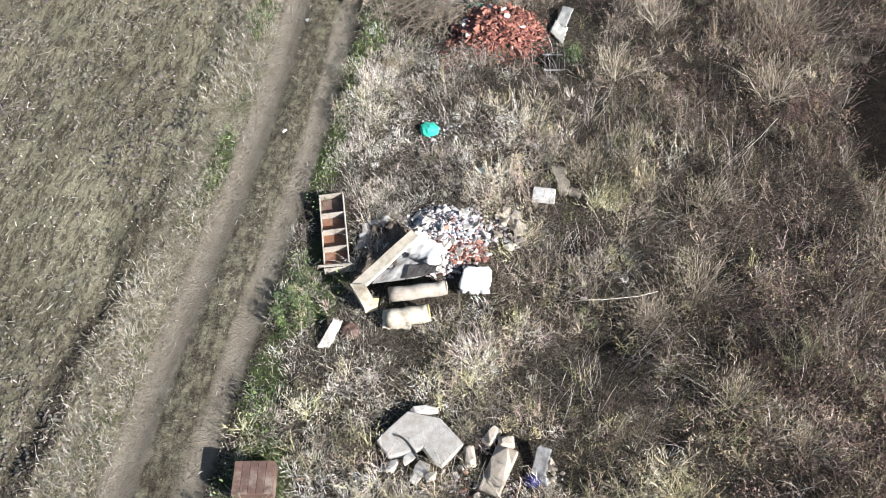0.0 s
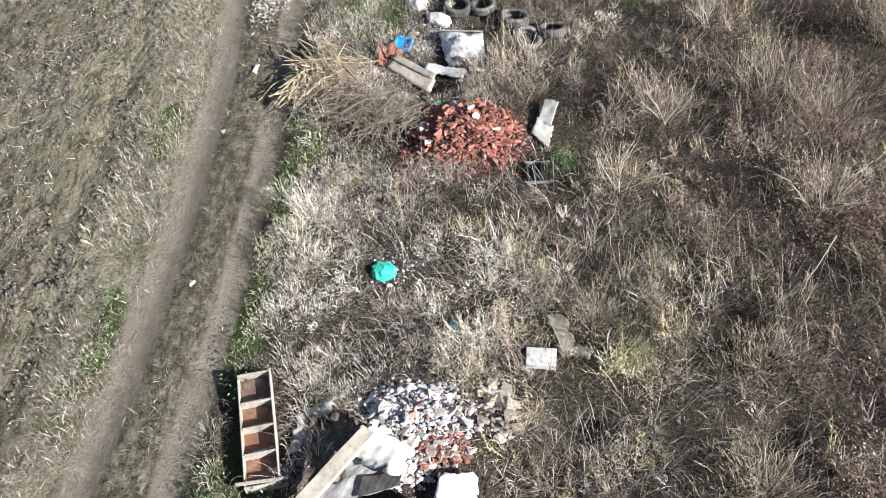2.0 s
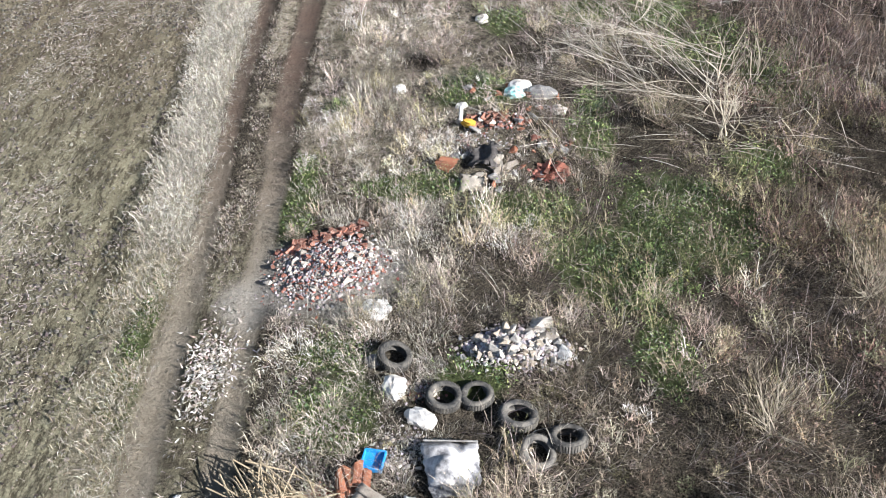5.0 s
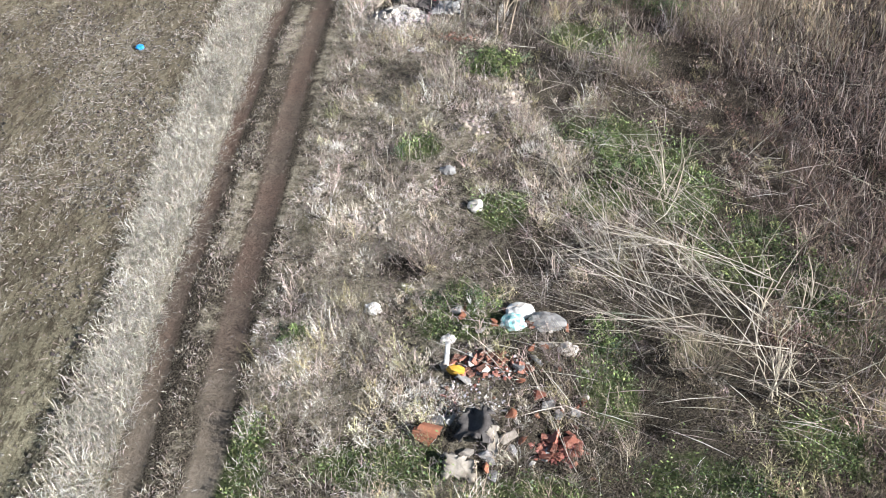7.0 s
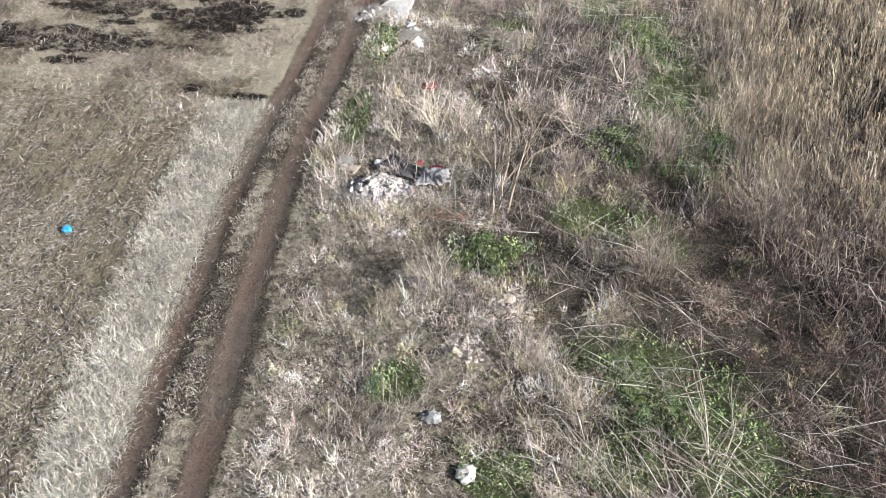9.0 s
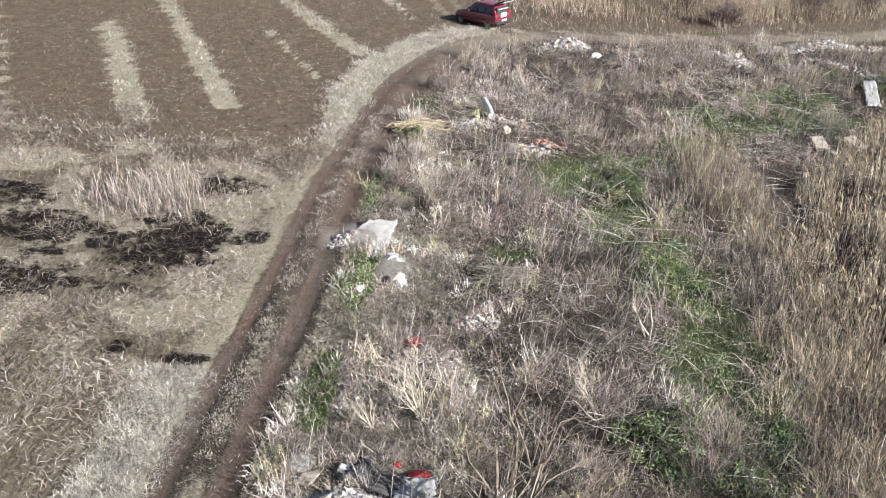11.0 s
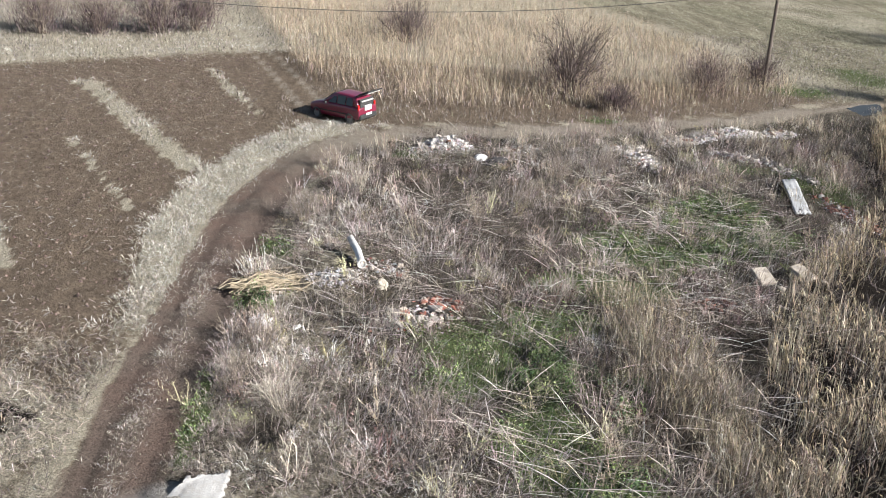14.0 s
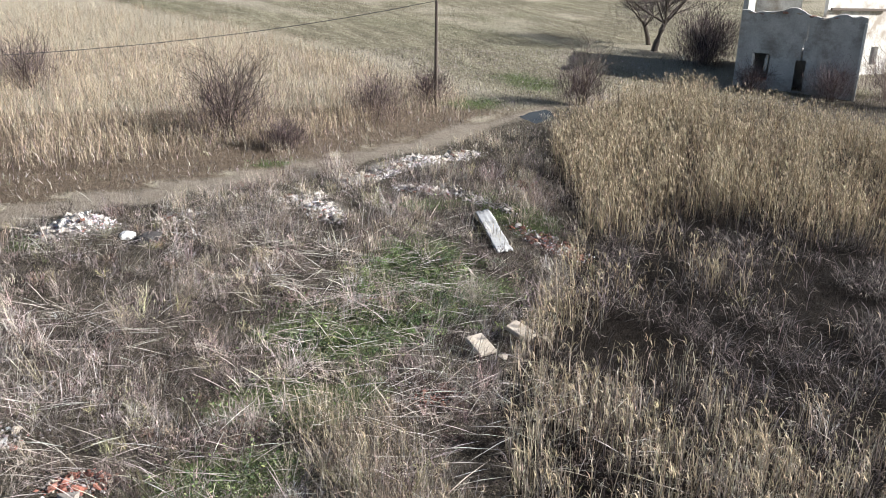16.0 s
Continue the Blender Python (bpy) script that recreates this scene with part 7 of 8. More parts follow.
x, y = choose(120000, 6, 44, 38, 80, lambda x, y: np.maximum(inside(x, y, BED) * broken(x, y) * sst(0.42, 0.58, fbm(x, y, 1.8, 150, 3)), 0.5 * patches(x, y, [(9.5, 44, 2.5, 6.0), (9.0, 36, 2.0, 4.0)], 0.5, 16)))
sets = [blades(x, y, ground_z(x, y) + 0.1, rng.uniform(0.5, 1.5, len(x)), rng.uniform(0.35, 0.97, len(x)), rng.uniform(0.012, 0.028, len(x)), pick(BROWN, len(x)) * rng.uniform(0.15, 1.5, (len(x), 1)), 0.5)]
x, y = choose(16000, 6, 40, 26, 82, lambda x, y: np.maximum(inside(x, y, BED) * broken(x, y) * sst(0.4, 0.58, fbm(x, y, 1.8, 150, 3)), 0.8 * patches(x, y, [(10.0, 42, 3.0, 7.0), (9.5, 33, 2.5, 4.0)], 0.5, 16)))
sets.append(blades(x, y, ground_z(x, y), rng.uniform(0.3, 1.1, len(x)), rng.uniform(0.2, 0.9, len(x)), rng.uniform(0.012, 0.026, len(x)), pick(BROWN, len(x)) * 0.4, 0.6))
x, y = choose(34000, 6.0, 14.5, 30, 50, lambda x, y: sst(6.2, 8.5, x + 2 * (fbm(x, y, 2, 151) - 0.5)) * (0.25 + 0.75 * sst(0.4, 0.6, fbm(x, y, 1.2, 152, 3))))
sets.append(blades(x, y, ground_z(x, y), rng.uniform(0.4, 1.2, len(x)), rng.uniform(0.1, 0.9, len(x)), rng.uniform(0.006, 0.013, len(x)), pick(BROWN + RUSSET + MAUVE, len(x), 0.15, 0.95), 0.5))
stuff("broken_reeds", sets, M_BLADE, "flattened dark brown broken reeds", "reeds")

x, y = choose(62000, -14, 36, 92, 152, lambda x, y: inside(x, y, BANK) * (0.25 + 0.75 * sst(0.32, 0.58, fbm(x, y, 2.5, 115, 3))) * (1 - 0.55 * sst(118, 140, y)))
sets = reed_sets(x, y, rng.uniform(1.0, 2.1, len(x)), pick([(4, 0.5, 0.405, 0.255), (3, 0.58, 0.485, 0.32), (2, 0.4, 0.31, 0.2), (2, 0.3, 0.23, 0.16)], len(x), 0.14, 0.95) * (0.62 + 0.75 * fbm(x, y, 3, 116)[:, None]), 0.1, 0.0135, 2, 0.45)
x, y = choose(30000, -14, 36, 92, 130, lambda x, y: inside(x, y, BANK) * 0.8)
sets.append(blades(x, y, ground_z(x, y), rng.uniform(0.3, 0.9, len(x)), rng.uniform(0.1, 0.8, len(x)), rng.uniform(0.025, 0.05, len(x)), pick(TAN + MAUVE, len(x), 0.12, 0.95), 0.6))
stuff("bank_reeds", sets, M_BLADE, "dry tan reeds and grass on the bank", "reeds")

# grass along the far road, the field's head and the hill
x, y, d = scatter(190000, -40, 86, 84, 132, lambda x, y, d: (np.abs(d) > 1.3) * (np.abs(side(x, y, TRACK_LINE)) > 1.0) * (~inside(x, y, BANK)) * (~inside(x, y, BED)) * np.where(x < -4, straw_cover(x, y, d), 0.75) * (0.3 + 0.7 * fbm(x, y, 2.0, 117)))
sets = [spikes(x, y, ground_z(x, y, d), rng.uniform(0.12, 0.45, len(x)), rng.uniform(0.1, 0.9, len(x)), rng.uniform(0.025, 0.05, len(x)), pick(TAN + OLIVE + MAUVE, len(x)) * (0.45 + 0.9 * fbm(x, y, 1.8, 119)[:, None]))]
x, y = choose(26000, 18, 95, 104, 170, lambda x, y: (x > 20 + (150 - y) * 0.33) * (~inside(x, y, BED)) * (0.25 + 0.75 * sst(0.45, 0.65, fbm(x, y, 4, 118, 3))))
sets.append(blades(x, y, ground_z(x, y), rng.uniform(0.1, 0.3, len(x)), rng.uniform(0.5, 0.95, len(x)), rng.uniform(0.05, 0.1, len(x)), pick(OLIVE + STRAW[:2], len(x)), 0.4))
stuff("far_grass", sets, M_BLADE, "thin dry grass on the far slope and road edge", "grass")

# pale stalks felled across the weeds
x, y, d = scatter(3600, -2, 20, 58, 88, lambda x, y, d: (d > 2.5) * sst(0.42, 0.6, fbm(x, y, 4, 121, 3)) * (x < 21 - 0.2 * (88 - y)) * (1 - 0.7 * patches(x, y, BARE, 0.3, 12)))
s1 = blades(x, y, ground_z(x, y, d) + rng.uniform(0.15, 0.5, len(x)), rng.uniform(0.9, 2.2, len(x)), rng.uniform(0.86, 0.97, len(x)), rng.uniform(0.018, 0.034, len(x)), pick(STRAW, len(x)) * 1.1, 0.05, -0.45 + rng.normal(0, 0.55, len(x)) + np.pi * (rng.uniform(0, 1, len(x)) < 0.5))
x, y, d = scatter(1500, 0, 10, 28, 58, lambda x, y, d: (d > 3.5) * sst(0.4, 0.6, fbm(x, y, 3, 122, 3)))
s2 = blades(x, y, ground_z(x, y, d) + rng.uniform(0.15, 0.45, len(x)), rng.uniform(0.8, 1.9, len(x)), rng.uniform(0.86, 0.97, len(x)), rng.uniform(0.01, 0.02, len(x)), pick(STRAW, len(x)), 0.05, -0.5 + rng.normal(0, 0.6, len(x)) + np.pi * (rng.uniform(0, 1, len(x)) < 0.5))
stuff("felled_stalks", [s1, s2], M_BLADE, "pale felled stalks strewn over the weeds", "stalks")


# ---- branches, shrubs and trees ----
DUSK = [(4, 0.17, 0.125, 0.115), (3, 0.23, 0.17, 0.15), (2, 0.1, 0.075, 0.07)]

def limb(bm, r, p, d, length, thick, depth, droop=0.0, kids=3, spread=0.6, sides=4, twigs=None):
    """A limb that bends and forks into thinner ones, which go into twigs where that is given."""
    pts, v = [Vector(p)], Vector(d).normalized()
    n = 4 if depth else 3
    for k in range(n):
        v = (v + Vector((r.gauss(0, 0.13), r.gauss(0, 0.13), r.gauss(0, 0.08) - droop))).normalized()
        pts.append(pts[-1] + v * length / n)
    tube(bm, pts, thick, thick * (0.5 if depth else 0.25), sides if depth else 3)
    if depth:
        for k in range(kids):
            at = pts[1 + int(r.random() * (n - 0.01))]
            w = (v + Vector((r.gauss(0, spread), r.gauss(0, spread), r.gauss(0.1, spread * 0.6)))).normalized()
            limb(bm if twigs is None else twigs, r, at, w, length * r.uniform(0.45, 0.75), thick * 0.5, depth - 1, droop, kids, spread, sides)


def shrub(name, x, y, h, stems, thick, depth, mat, label, category="shrub", seed=1, fan=0.5, kids=3, group="", tilt=(0, 0), droop=0.0, fuzz=0, thin=0.02, hue=None):
    """A leafless bush or sapling: every main stem is a part, and the fine twigs another."""
    hue = hue or MAUVE
    r = random.Random(seed)
    t = thing(name, x, y, 0, label, category, group)
    tw = bmesh.new()
    for k in range(stems):
        bm = bmesh.new()
        a = r.uniform(0, 2 * math.pi)
        d = (math.cos(a) * fan * r.random() + tilt[0], math.sin(a) * fan * r.random() + tilt[1], 1)
        limb(bm, r, (r.gauss(0, 0.06 * h), r.gauss(0, 0.06 * h), -0.05), d, h * r.uniform(0.7, 1.0), thick * r.uniform(0.7, 1.1), depth, droop, kids, 0.6, 4, tw)
        part("stem", bm, mat, t)
    part("twig_tangle", tw, mat, t)["kind"] = "stuff"
    if fuzz:
        n = fuzz
        q = rng.normal(0, 1, (n, 3)) * np.array([[h * 0.34 * (0.6 + fan * 0.5), h * 0.34 * (0.6 + fan * 0.5), h * 0.26]])
        px, py, pz = q[:, 0] + tilt[0] * h * 0.3, q[:, 1] + tilt[1] * h * 0.3, np.maximum(h * 0.42 + q[:, 2], 0.02)
        a = np.arctan2(py, px) + rng.normal(0, 0.7, n)
        v, f, c = blades(px, py, pz, rng.uniform(0.12, 0.3, n) * max(h, 0.8), rng.uniform(0.05, 0.8, n), np.full(n, thin), pick(hue, n, 0.15, 0.9) * rng.uniform(0.55, 1.2, (n, 1)), 0.3, a)
        link_part("fine_growth", raw_mesh("fine_growth", v, f, [M_BLADE], False, c), t)["kind"] = "stuff"
    return t


shrub("pale_sapling", 5.5, 29.3, 1.6, 7, 0.022, 2, M_PALE_STEM, "leafless pale shrub with bare white stems", seed=3, fan=0.9)
shrub("pale_sapling", 4.3, 35.7, 1.5, 6, 0.02, 2, M_PALE_STEM, "leafless pale shrub with bare white stems", seed=4, fan=0.3)
shrub("pale_sapling", 5.7, 31.6, 1.3, 4, 0.02, 2, M_PALE_STEM, "leafless pale shrub with bare white stems", seed=5, fan=0.7)
shrub("pale_sapling", 6.7, 31.9, 1.5, 4, 0.018, 2, M_PALE_STEM, "leafless pale shrub with bare white stems", seed=6, fan=0.6)
shrub("bare_sapling", 0.2, 44.3, 2.4, 5, 0.045, 3, M_STEM, "bare grey-brown sapling with fine twigs", "tree", seed=7, fan=0.45)
shrub("twig_bush", -1.6, 48.6, 1.3, 14, 0.018, 2, M_PALE_STEM, "fan of pale bare twigs", seed=8, fan=1.1, tilt=(-0.3, 0.1))
shrub("twig_bush", -2.8, 48.2, 0.9, 10, 0.014, 2, M_PALE_STEM, "fan of pale bare twigs", seed=9, fan=1.2, tilt=(-0.5, 0.1))
stalk_heap("reed_tuft", 0.6, 55.3, 130, 1.3, 0.35, -0.5, M_PALE_STEM, "flattened tuft of pale grass over rubbish", 0.01, 31, 0.55, 0.7)
shrub("dead_branch", 4.5, 52.6, 1.2, 3, 0.03, 2, M_PALE_STEM, "broken pale branch in green weeds", "branch", seed=10, fan=0.9, tilt=(-0.5, 0))

M_WHITE_STEM = surface("white_stalk", (0.74, 0.7, 0.63), (0.56, 0.51, 0.44), 7, vary=0.3)
BRANCHES = [(1.3, 33.9, 2.9, 32.6), (1.2, 34.6, 3.4, 33.0), (3.1, 35.7, 4.8, 34.4), (2.1, 33.4, 4.0, 31.6), (2.3, 32.5, 5.1, 30.0), (3.0, 34.9, 5.9, 32.6), (2.4, 34.3, 6.1, 32.5), (3.5, 31.0, 5.2, 29.9), (3.2, 33.9, 5.0, 31.2),
            (1.8, 32.2, 4.4, 30.6), (2.9, 32.0, 5.0, 29.6), (3.8, 34.1, 6.2, 32.2), (3.5, 33.2, 6.0, 31.6), (1.6, 35.2, 3.6, 34.0), (4.0, 33.0, 5.3, 30.4), (2.0, 31.6, 3.9, 29.6), (2.7, 35.4, 4.4, 34.7), (3.3, 32.6, 5.6, 30.9),
            (1.1, 33.2, 3.0, 31.7), (4.4, 32.2, 5.6, 29.9), (0.6, 28.6, 1.6, 27.2), (0.4, 30.4, 0.6, 29.9), (1.9, 28.9, 0.9, 29.9), (2.2, 8.2, 3.4, 9.2), (5.0, 12.9, 6.2, 14.2), (1.1, 43.2, 2.2, 42.6), (-0.6, 43.6, 1.3, 43.1)]
r = random.Random(77)
MORE = [(a + r.gauss(0, 0.5), b + r.gauss(0, 0.5), c + r.gauss(0, 0.5), d + r.gauss(0, 0.5)) for a, b, c, d in BRANCHES[:20]]
for k, (ax, ay, bx, by) in enumerate(MORE + BRANCHES):
    r = random.Random(k + 300)
    bm, tw = bmesh.new(), bmesh.new()
    ln = math.hypot(bx - ax, by - ay)
    ax, ay = ax + r.gauss(0, 0.5), ay + r.gauss(0, 0.5)
    sway = r.gauss(0, 0.45 if k < 20 else 0.25)
    d = Vector(((ax - bx) / ln, (ay - by) / ln, 0.06 + r.uniform(-0.03, 0.08)))
    d.rotate(Matrix.Rotation(sway, 3, 'Z'))
    limb(bm, r, (0, 0, r.uniform(0.25, 0.55)), d, ln, 0.0065 * r.uniform(0.7, 1.4), 2 if k >= 20 and k < 40 else 1, 0.0, 4, 0.4, 5, tw)
    t = thing("fallen_branch", bx, by, 0, "long pale fallen branch with thin twigs", "branch", "fallen branches")
    stem_mat = M_PALE_STEM if k % 3 == 0 else M_WHITE_STEM
    part("stem", bm, stem_mat, t)
    part("twig_tangle", tw, stem_mat, t)["kind"] = "stuff"

for k, (x, y, h, n) in enumerate(((4.9, 7.0, 0.8, 9), (4.6, 11.6, 0.9, 9), (4.2, 9.4, 1.0, 12), (6.2, 15.2, 1.1, 12), (3.2, 8.6, 0.7, 8), (6.0, 6.2, 0.8, 9), (3.6, 17.6, 1.0, 9), (5.6, 18.2, 1.2, 12), (6.6, 17.2, 1.2, 12), (4.8, 20.6, 1.1, 10), (4.2, 29.8, 1.0, 9), (1.9, 12.4, 0.7, 8), (2.5, 15.6, 0.8, 9), (8.2, 10.5, 1.0, 10), (8.6, 20.2, 1.2, 12), (7.4, 24.0, 1.1, 10))):
    shrub("dead_bush", x, y, h, n, 0.011, 2, M_STEM if k % 3 else M_PALE_STEM, "leafless dead bush of fine tangled stems", seed=20 + k, fan=1.1, kids=3, group="dead bushes", fuzz=1500, thin=0.006, hue=TAN + OLIVE[:1])
for k, (x, y, h, n) in enumerate(((2.6, 48.6, 1.2, 9), (5.2, 47.2, 1.3, 10), (7.2, 44.0, 1.4, 12), (-1.4, 33.0, 0.8, 9), (-1.2, 40.8, 1.0, 9), (2.2, 46.0, 1.1, 9), (4.0, 41.6, 1.2, 10), (-3.4, 63.4, 1.0, 12), (-2.2, 62.2, 1.1, 12), (-3.0, 65.4, 1.0, 10), (1.6, 61.5, 1.0, 9), (-2.0, 75.5, 1.2, 12), (0.2, 79.0, 1.3, 12), (-0.9, 82.0, 1.0, 10), (5.0, 76.0, 1.2, 10), (7.4, 78.4, 1.2, 10), (16.9, 75.0, 1.2, 10), (9.8, 82.2, 1.3, 10), (12.4, 83.8, 1.2, 10))):
    shrub("dead_bush", x, y, h, n, 0.014, 2, M_STEM if k % 4 else M_PALE_STEM, "leafless dead bush of fine tangled stems", seed=50 + k, fan=1.0, kids=3, group="dead bushes", fuzz=1300, thin=0.007)

shrub("thorn_bush", 14.6, 100.6, 3.6, 15, 0.05, 3, M_BARK, "tall dark leafless thorn bush", seed=80, fan=0.8, kids=4, fuzz=3200, hue=DUSK)
shrub("thorn_bush", 16.9, 97.4, 1.5, 13, 0.03, 3, M_BARK, "low dark leafless thorn bush", seed=81, fan=1.4, kids=4, fuzz=3200, hue=DUSK)
shrub("thorn_bush", 4.7, 114.5, 3.0, 12, 0.05, 3, M_BARK, "dark leafless thorn bush in reeds", seed=82, fan=1.0, fuzz=3200, hue=DUSK)
shrub("thorn_bush", 25.2, 103.6, 3.0, 8, 0.04, 3, M_STEM, "tall leafless bush among reeds", seed=83, fan=0.6, fuzz=3200, hue=DUSK)
shrub("thorn_bush", 31.0, 107.6, 2.4, 9, 0.04, 3, M_BARK, "dark leafless bush round the pole's foot", seed=84, fan=0.7, fuzz=3200, hue=DUSK)
shrub("willow_bush", 43.5, 106.4, 3.4, 14, 0.045, 3, M_STEM, "brown leafless willow bush at the reed edge", seed=85, fan=0.6, kids=4, fuzz=3200, hue=DUSK)
for k, (x, y) in enumerate(((-20.5, 106.5), (-17.0, 108.0), (-13.4, 109.6), (-11.0, 111.5))):
    shrub("hedge_bush", x, y, 2.6, 10, 0.05, 3, M_STEM, "brown leafless hedge bush", "hedge", seed=90 + k, fan=0.8, kids=4, group="hedge", fuzz=2600, hue=DUSK, thin=0.03)


def tree(x, y, h, lean, label, seed, mat=M_BARK, trunk_r=0.32, depth=4):
    r = random.Random(seed)
    t = thing("bare_tree", x, y, 0, label, "tree")
    bm = bmesh.new()
    top = Vector((lean, 0.1, h * 0.28))
    tube(bm, [(0, 0, -0.2), (lean * 0.2, 0, h * 0.08), (lean * 0.55, 0.05, h * 0.18), top], trunk_r * 1.25, trunk_r * 0.8, 10)
    part("trunk", bm, mat, t)
    for k in range(6):
        a = 2 * math.pi * k / 6 + r.uniform(-0.4, 0.4)
        bm = bmesh.new()
        limb(bm, r, top * r.uniform(0.75, 1.0), (math.cos(a) * 0.8, math.sin(a) * 0.8, r.uniform(0.5, 1.3)), h * 0.42, trunk_r * 0.42, depth - 1, 0.0, 5, 0.6, 4)
        part("limb", bm, mat, t)
    n = 5200
    q = rng.normal(0, 1, (n, 3)) * np.array([[h * 0.26, h * 0.26, h * 0.17]])
    v, f, c = blades(q[:, 0], q[:, 1], np.maximum(q[:, 2] + h * 0.52, h * 0.2), rng.uniform(0.4, 1.1, n), rng.uniform(0.1, 0.95, n), np.full(n, 0.022), pick(DUSK, n, 0.15, 0.6), 0.4, np.arctan2(q[:, 1], q[:, 0]) + rng.normal(0, 0.6, n))
    link_part("fine_growth", raw_mesh("fine_growth", v, f, [M_BLADE], False, c), t)["kind"] = "stuff"
    return t


tree(71.3, 131.7, 13.0, 1.6, "large bare tree with a forked dark trunk", 5)
tree(74.0, 136.0, 10.0, -1.0, "bare tree behind the ruined house", 6, trunk_r=0.25)


def evergreen(x, y, h, seed):
    """A dark bush: a short trunk with limbs and a crown of many small leaves."""
    r = random.Random(seed)
    t = thing("evergreen_bush", x, y, 0, "dark green dense bush at the field's head", "bush")
    bm = bmesh.new()
    for k in range(9):
        a = r.uniform(0, 6.28)
        limb(bm, r, (0, 0, 0), (math.cos(a) * 0.7, math.sin(a) * 0.7, 1), h * 0.6, 0.06, 2, 0, 3, 0.6)
    part("limb", bm, M_BARK, t)
    n = 5200
    q = rng.normal(0, 1, (n, 3))
    q /= np.linalg.norm(q, axis=1)[:, None]
    lobes = 0.75 + 0.4 * vn(q[:, 0] * 3 + seed, q[:, 1] * 3 + q[:, 2] * 2, 0.9, seed)
    p = q * (rng.uniform(0.45, 1.0, (n, 1)) ** 0.5) * lobes[:, None] * np.array([[h * 0.62, h * 0.55, h * 0.5]])
    v, f, c = flakes(p[:, 0], p[:, 1], np.maximum(p[:, 2] + h * 0.5, 0.05), rng.uniform(0.06, 0.14, n), pick([(3, 0.045, 0.06, 0.03), (2, 0.07, 0.085, 0.045), (1, 0.1, 0.09, 0.06)], n))
    link_part("crown", raw_mesh("crown", v, f, [M_LEAF], False, c), t)
    return t


evergreen(-30.2, 96.5, 3.4, 2)
evergreen(-27.6, 98.2, 3.0, 3)
evergreen(-33.5, 95.0, 3.4, 4)
for k, (x, y) in enumerate(((-11.6, 118.8), (-10.6, 119.4))):
    bm = bmesh.new()
    r = random.Random(k + 5)
    limb(bm, r, (0, 0, -0.1), (0.02, 0, 1), 6.5, 0.09, 2, 0, 5, 0.35, 6)
    solid("birch_sapling", bm, M_PALE_STEM, pose(x, y, gz(x, y)), "slim pale birch sapling without leaves", "tree", "birches")
shrub("thorn_bush", -11.2, 120.4, 4.5, 12, 0.06, 3, M_BARK, "grey leafless thicket beside the track", seed=99, fan=0.5, fuzz=3200, hue=DUSK)

# ---- pole and wire ----
def utility_pole(x, y, h):
    t = thing("utility_pole", x, y, 0, "weathered grey wooden utility pole", "pole")
    bm = bmesh.new()
    tube(bm, [(0, 0, -0.2), (0, 0, h * 0.5), (0, 0, h)], 0.15, 0.1, 12)
    part("shaft", bm, M_BARK, t)
    part("crossarm", box(1.4, 0.1, 0.12, (0, 0, h - 0.6), 0.01, m=pose(0, 0, 0, 0, 0, 20)), M_WOOD, t)
    for k in (-0.6, 0.6):
        part("insulator", lathe([(0.0, 0), (0.05, 0), (0.07, 0.06), (0.04, 0.12), (0.0, 0.14)], 10), M_WHITE, t, "white porcelain insulator", pose(k * 0.94, k * 0.34, h - 0.48))
    return t


POLE_H = 8.4
utility_pole(31.45, 107.4, POLE_H)
pz = gz(31.45, 107.4) + POLE_H - 0.4
bm = bmesh.new()
A, B = Vector((31.45, 107.4, pz - 0.6)), Vector((-50.0, 104.5, gz(-50.0, 104.5) + 7.2))
tube(bm, [A.lerp(B, k / 24) - Vector((0, 0, 4 * 4.2 * (k / 24) * (1 - k / 24))) for k in range(25)], 0.022, 0.022, 5)
solid("power_line", bm, M_DARKCLOTH, Matrix(), "thin black power line sagging over the bank", "cable")
utility_pole(-50.0, 104.5, POLE_H)

# ---- the puddle ----
m_water, n_, l_, b_ = material("puddle_water", 0.05, 0.5)
b_.inputs["Base Color"].default_value = (0.05, 0.05, 0.045, 1)
b_.inputs["IOR"].default_value = 1.33
bm = bmesh.new()
vs = []
for k in range(28):
    a = 2 * math.pi * k / 28
    w = 1 + 0.3 * noise.noise(Vector((math.cos(a) * 2, math.sin(a) * 2, 4)))
    vs.append((math.cos(a) * 2.3 * w, math.sin(a) * 1.0 * w))
up, dn = [bm.verts.new((p[0], p[1], 0.02)) for p in vs], [bm.verts.new((p[0], p[1], -0.3)) for p in vs]
bm.faces.new(up)
bm.faces.new(dn[::-1])
for k in range(28):
    bm.faces.new((dn[k], dn[(k + 1) % 28], up[(k + 1) % 28], up[k]))
puddle = solid("puddle", bm, m_water, pose(36.5, 102.4, gz(36.5, 102.4) + 0.05, 0, -4.5, 25), "shallow still puddle on the road", "puddle")
puddle["kind"] = "structure"

# ---- the ruined house ----
M_WALL = surface("grey_render", (0.5, 0.5, 0.49), (0.37, 0.365, 0.355), 0.8, dirt=(0.22, 0.205, 0.185), dirt_at=(0.48, 0.64), grain=7, vary=0.05)
M_LIME = surface("limewash", (0.72, 0.71, 0.68), (0.58, 0.56, 0.52), 0.9, dirt=(0.36, 0.31, 0.26), dirt_at=(0.48, 0.62), grain=6, vary=0.05)


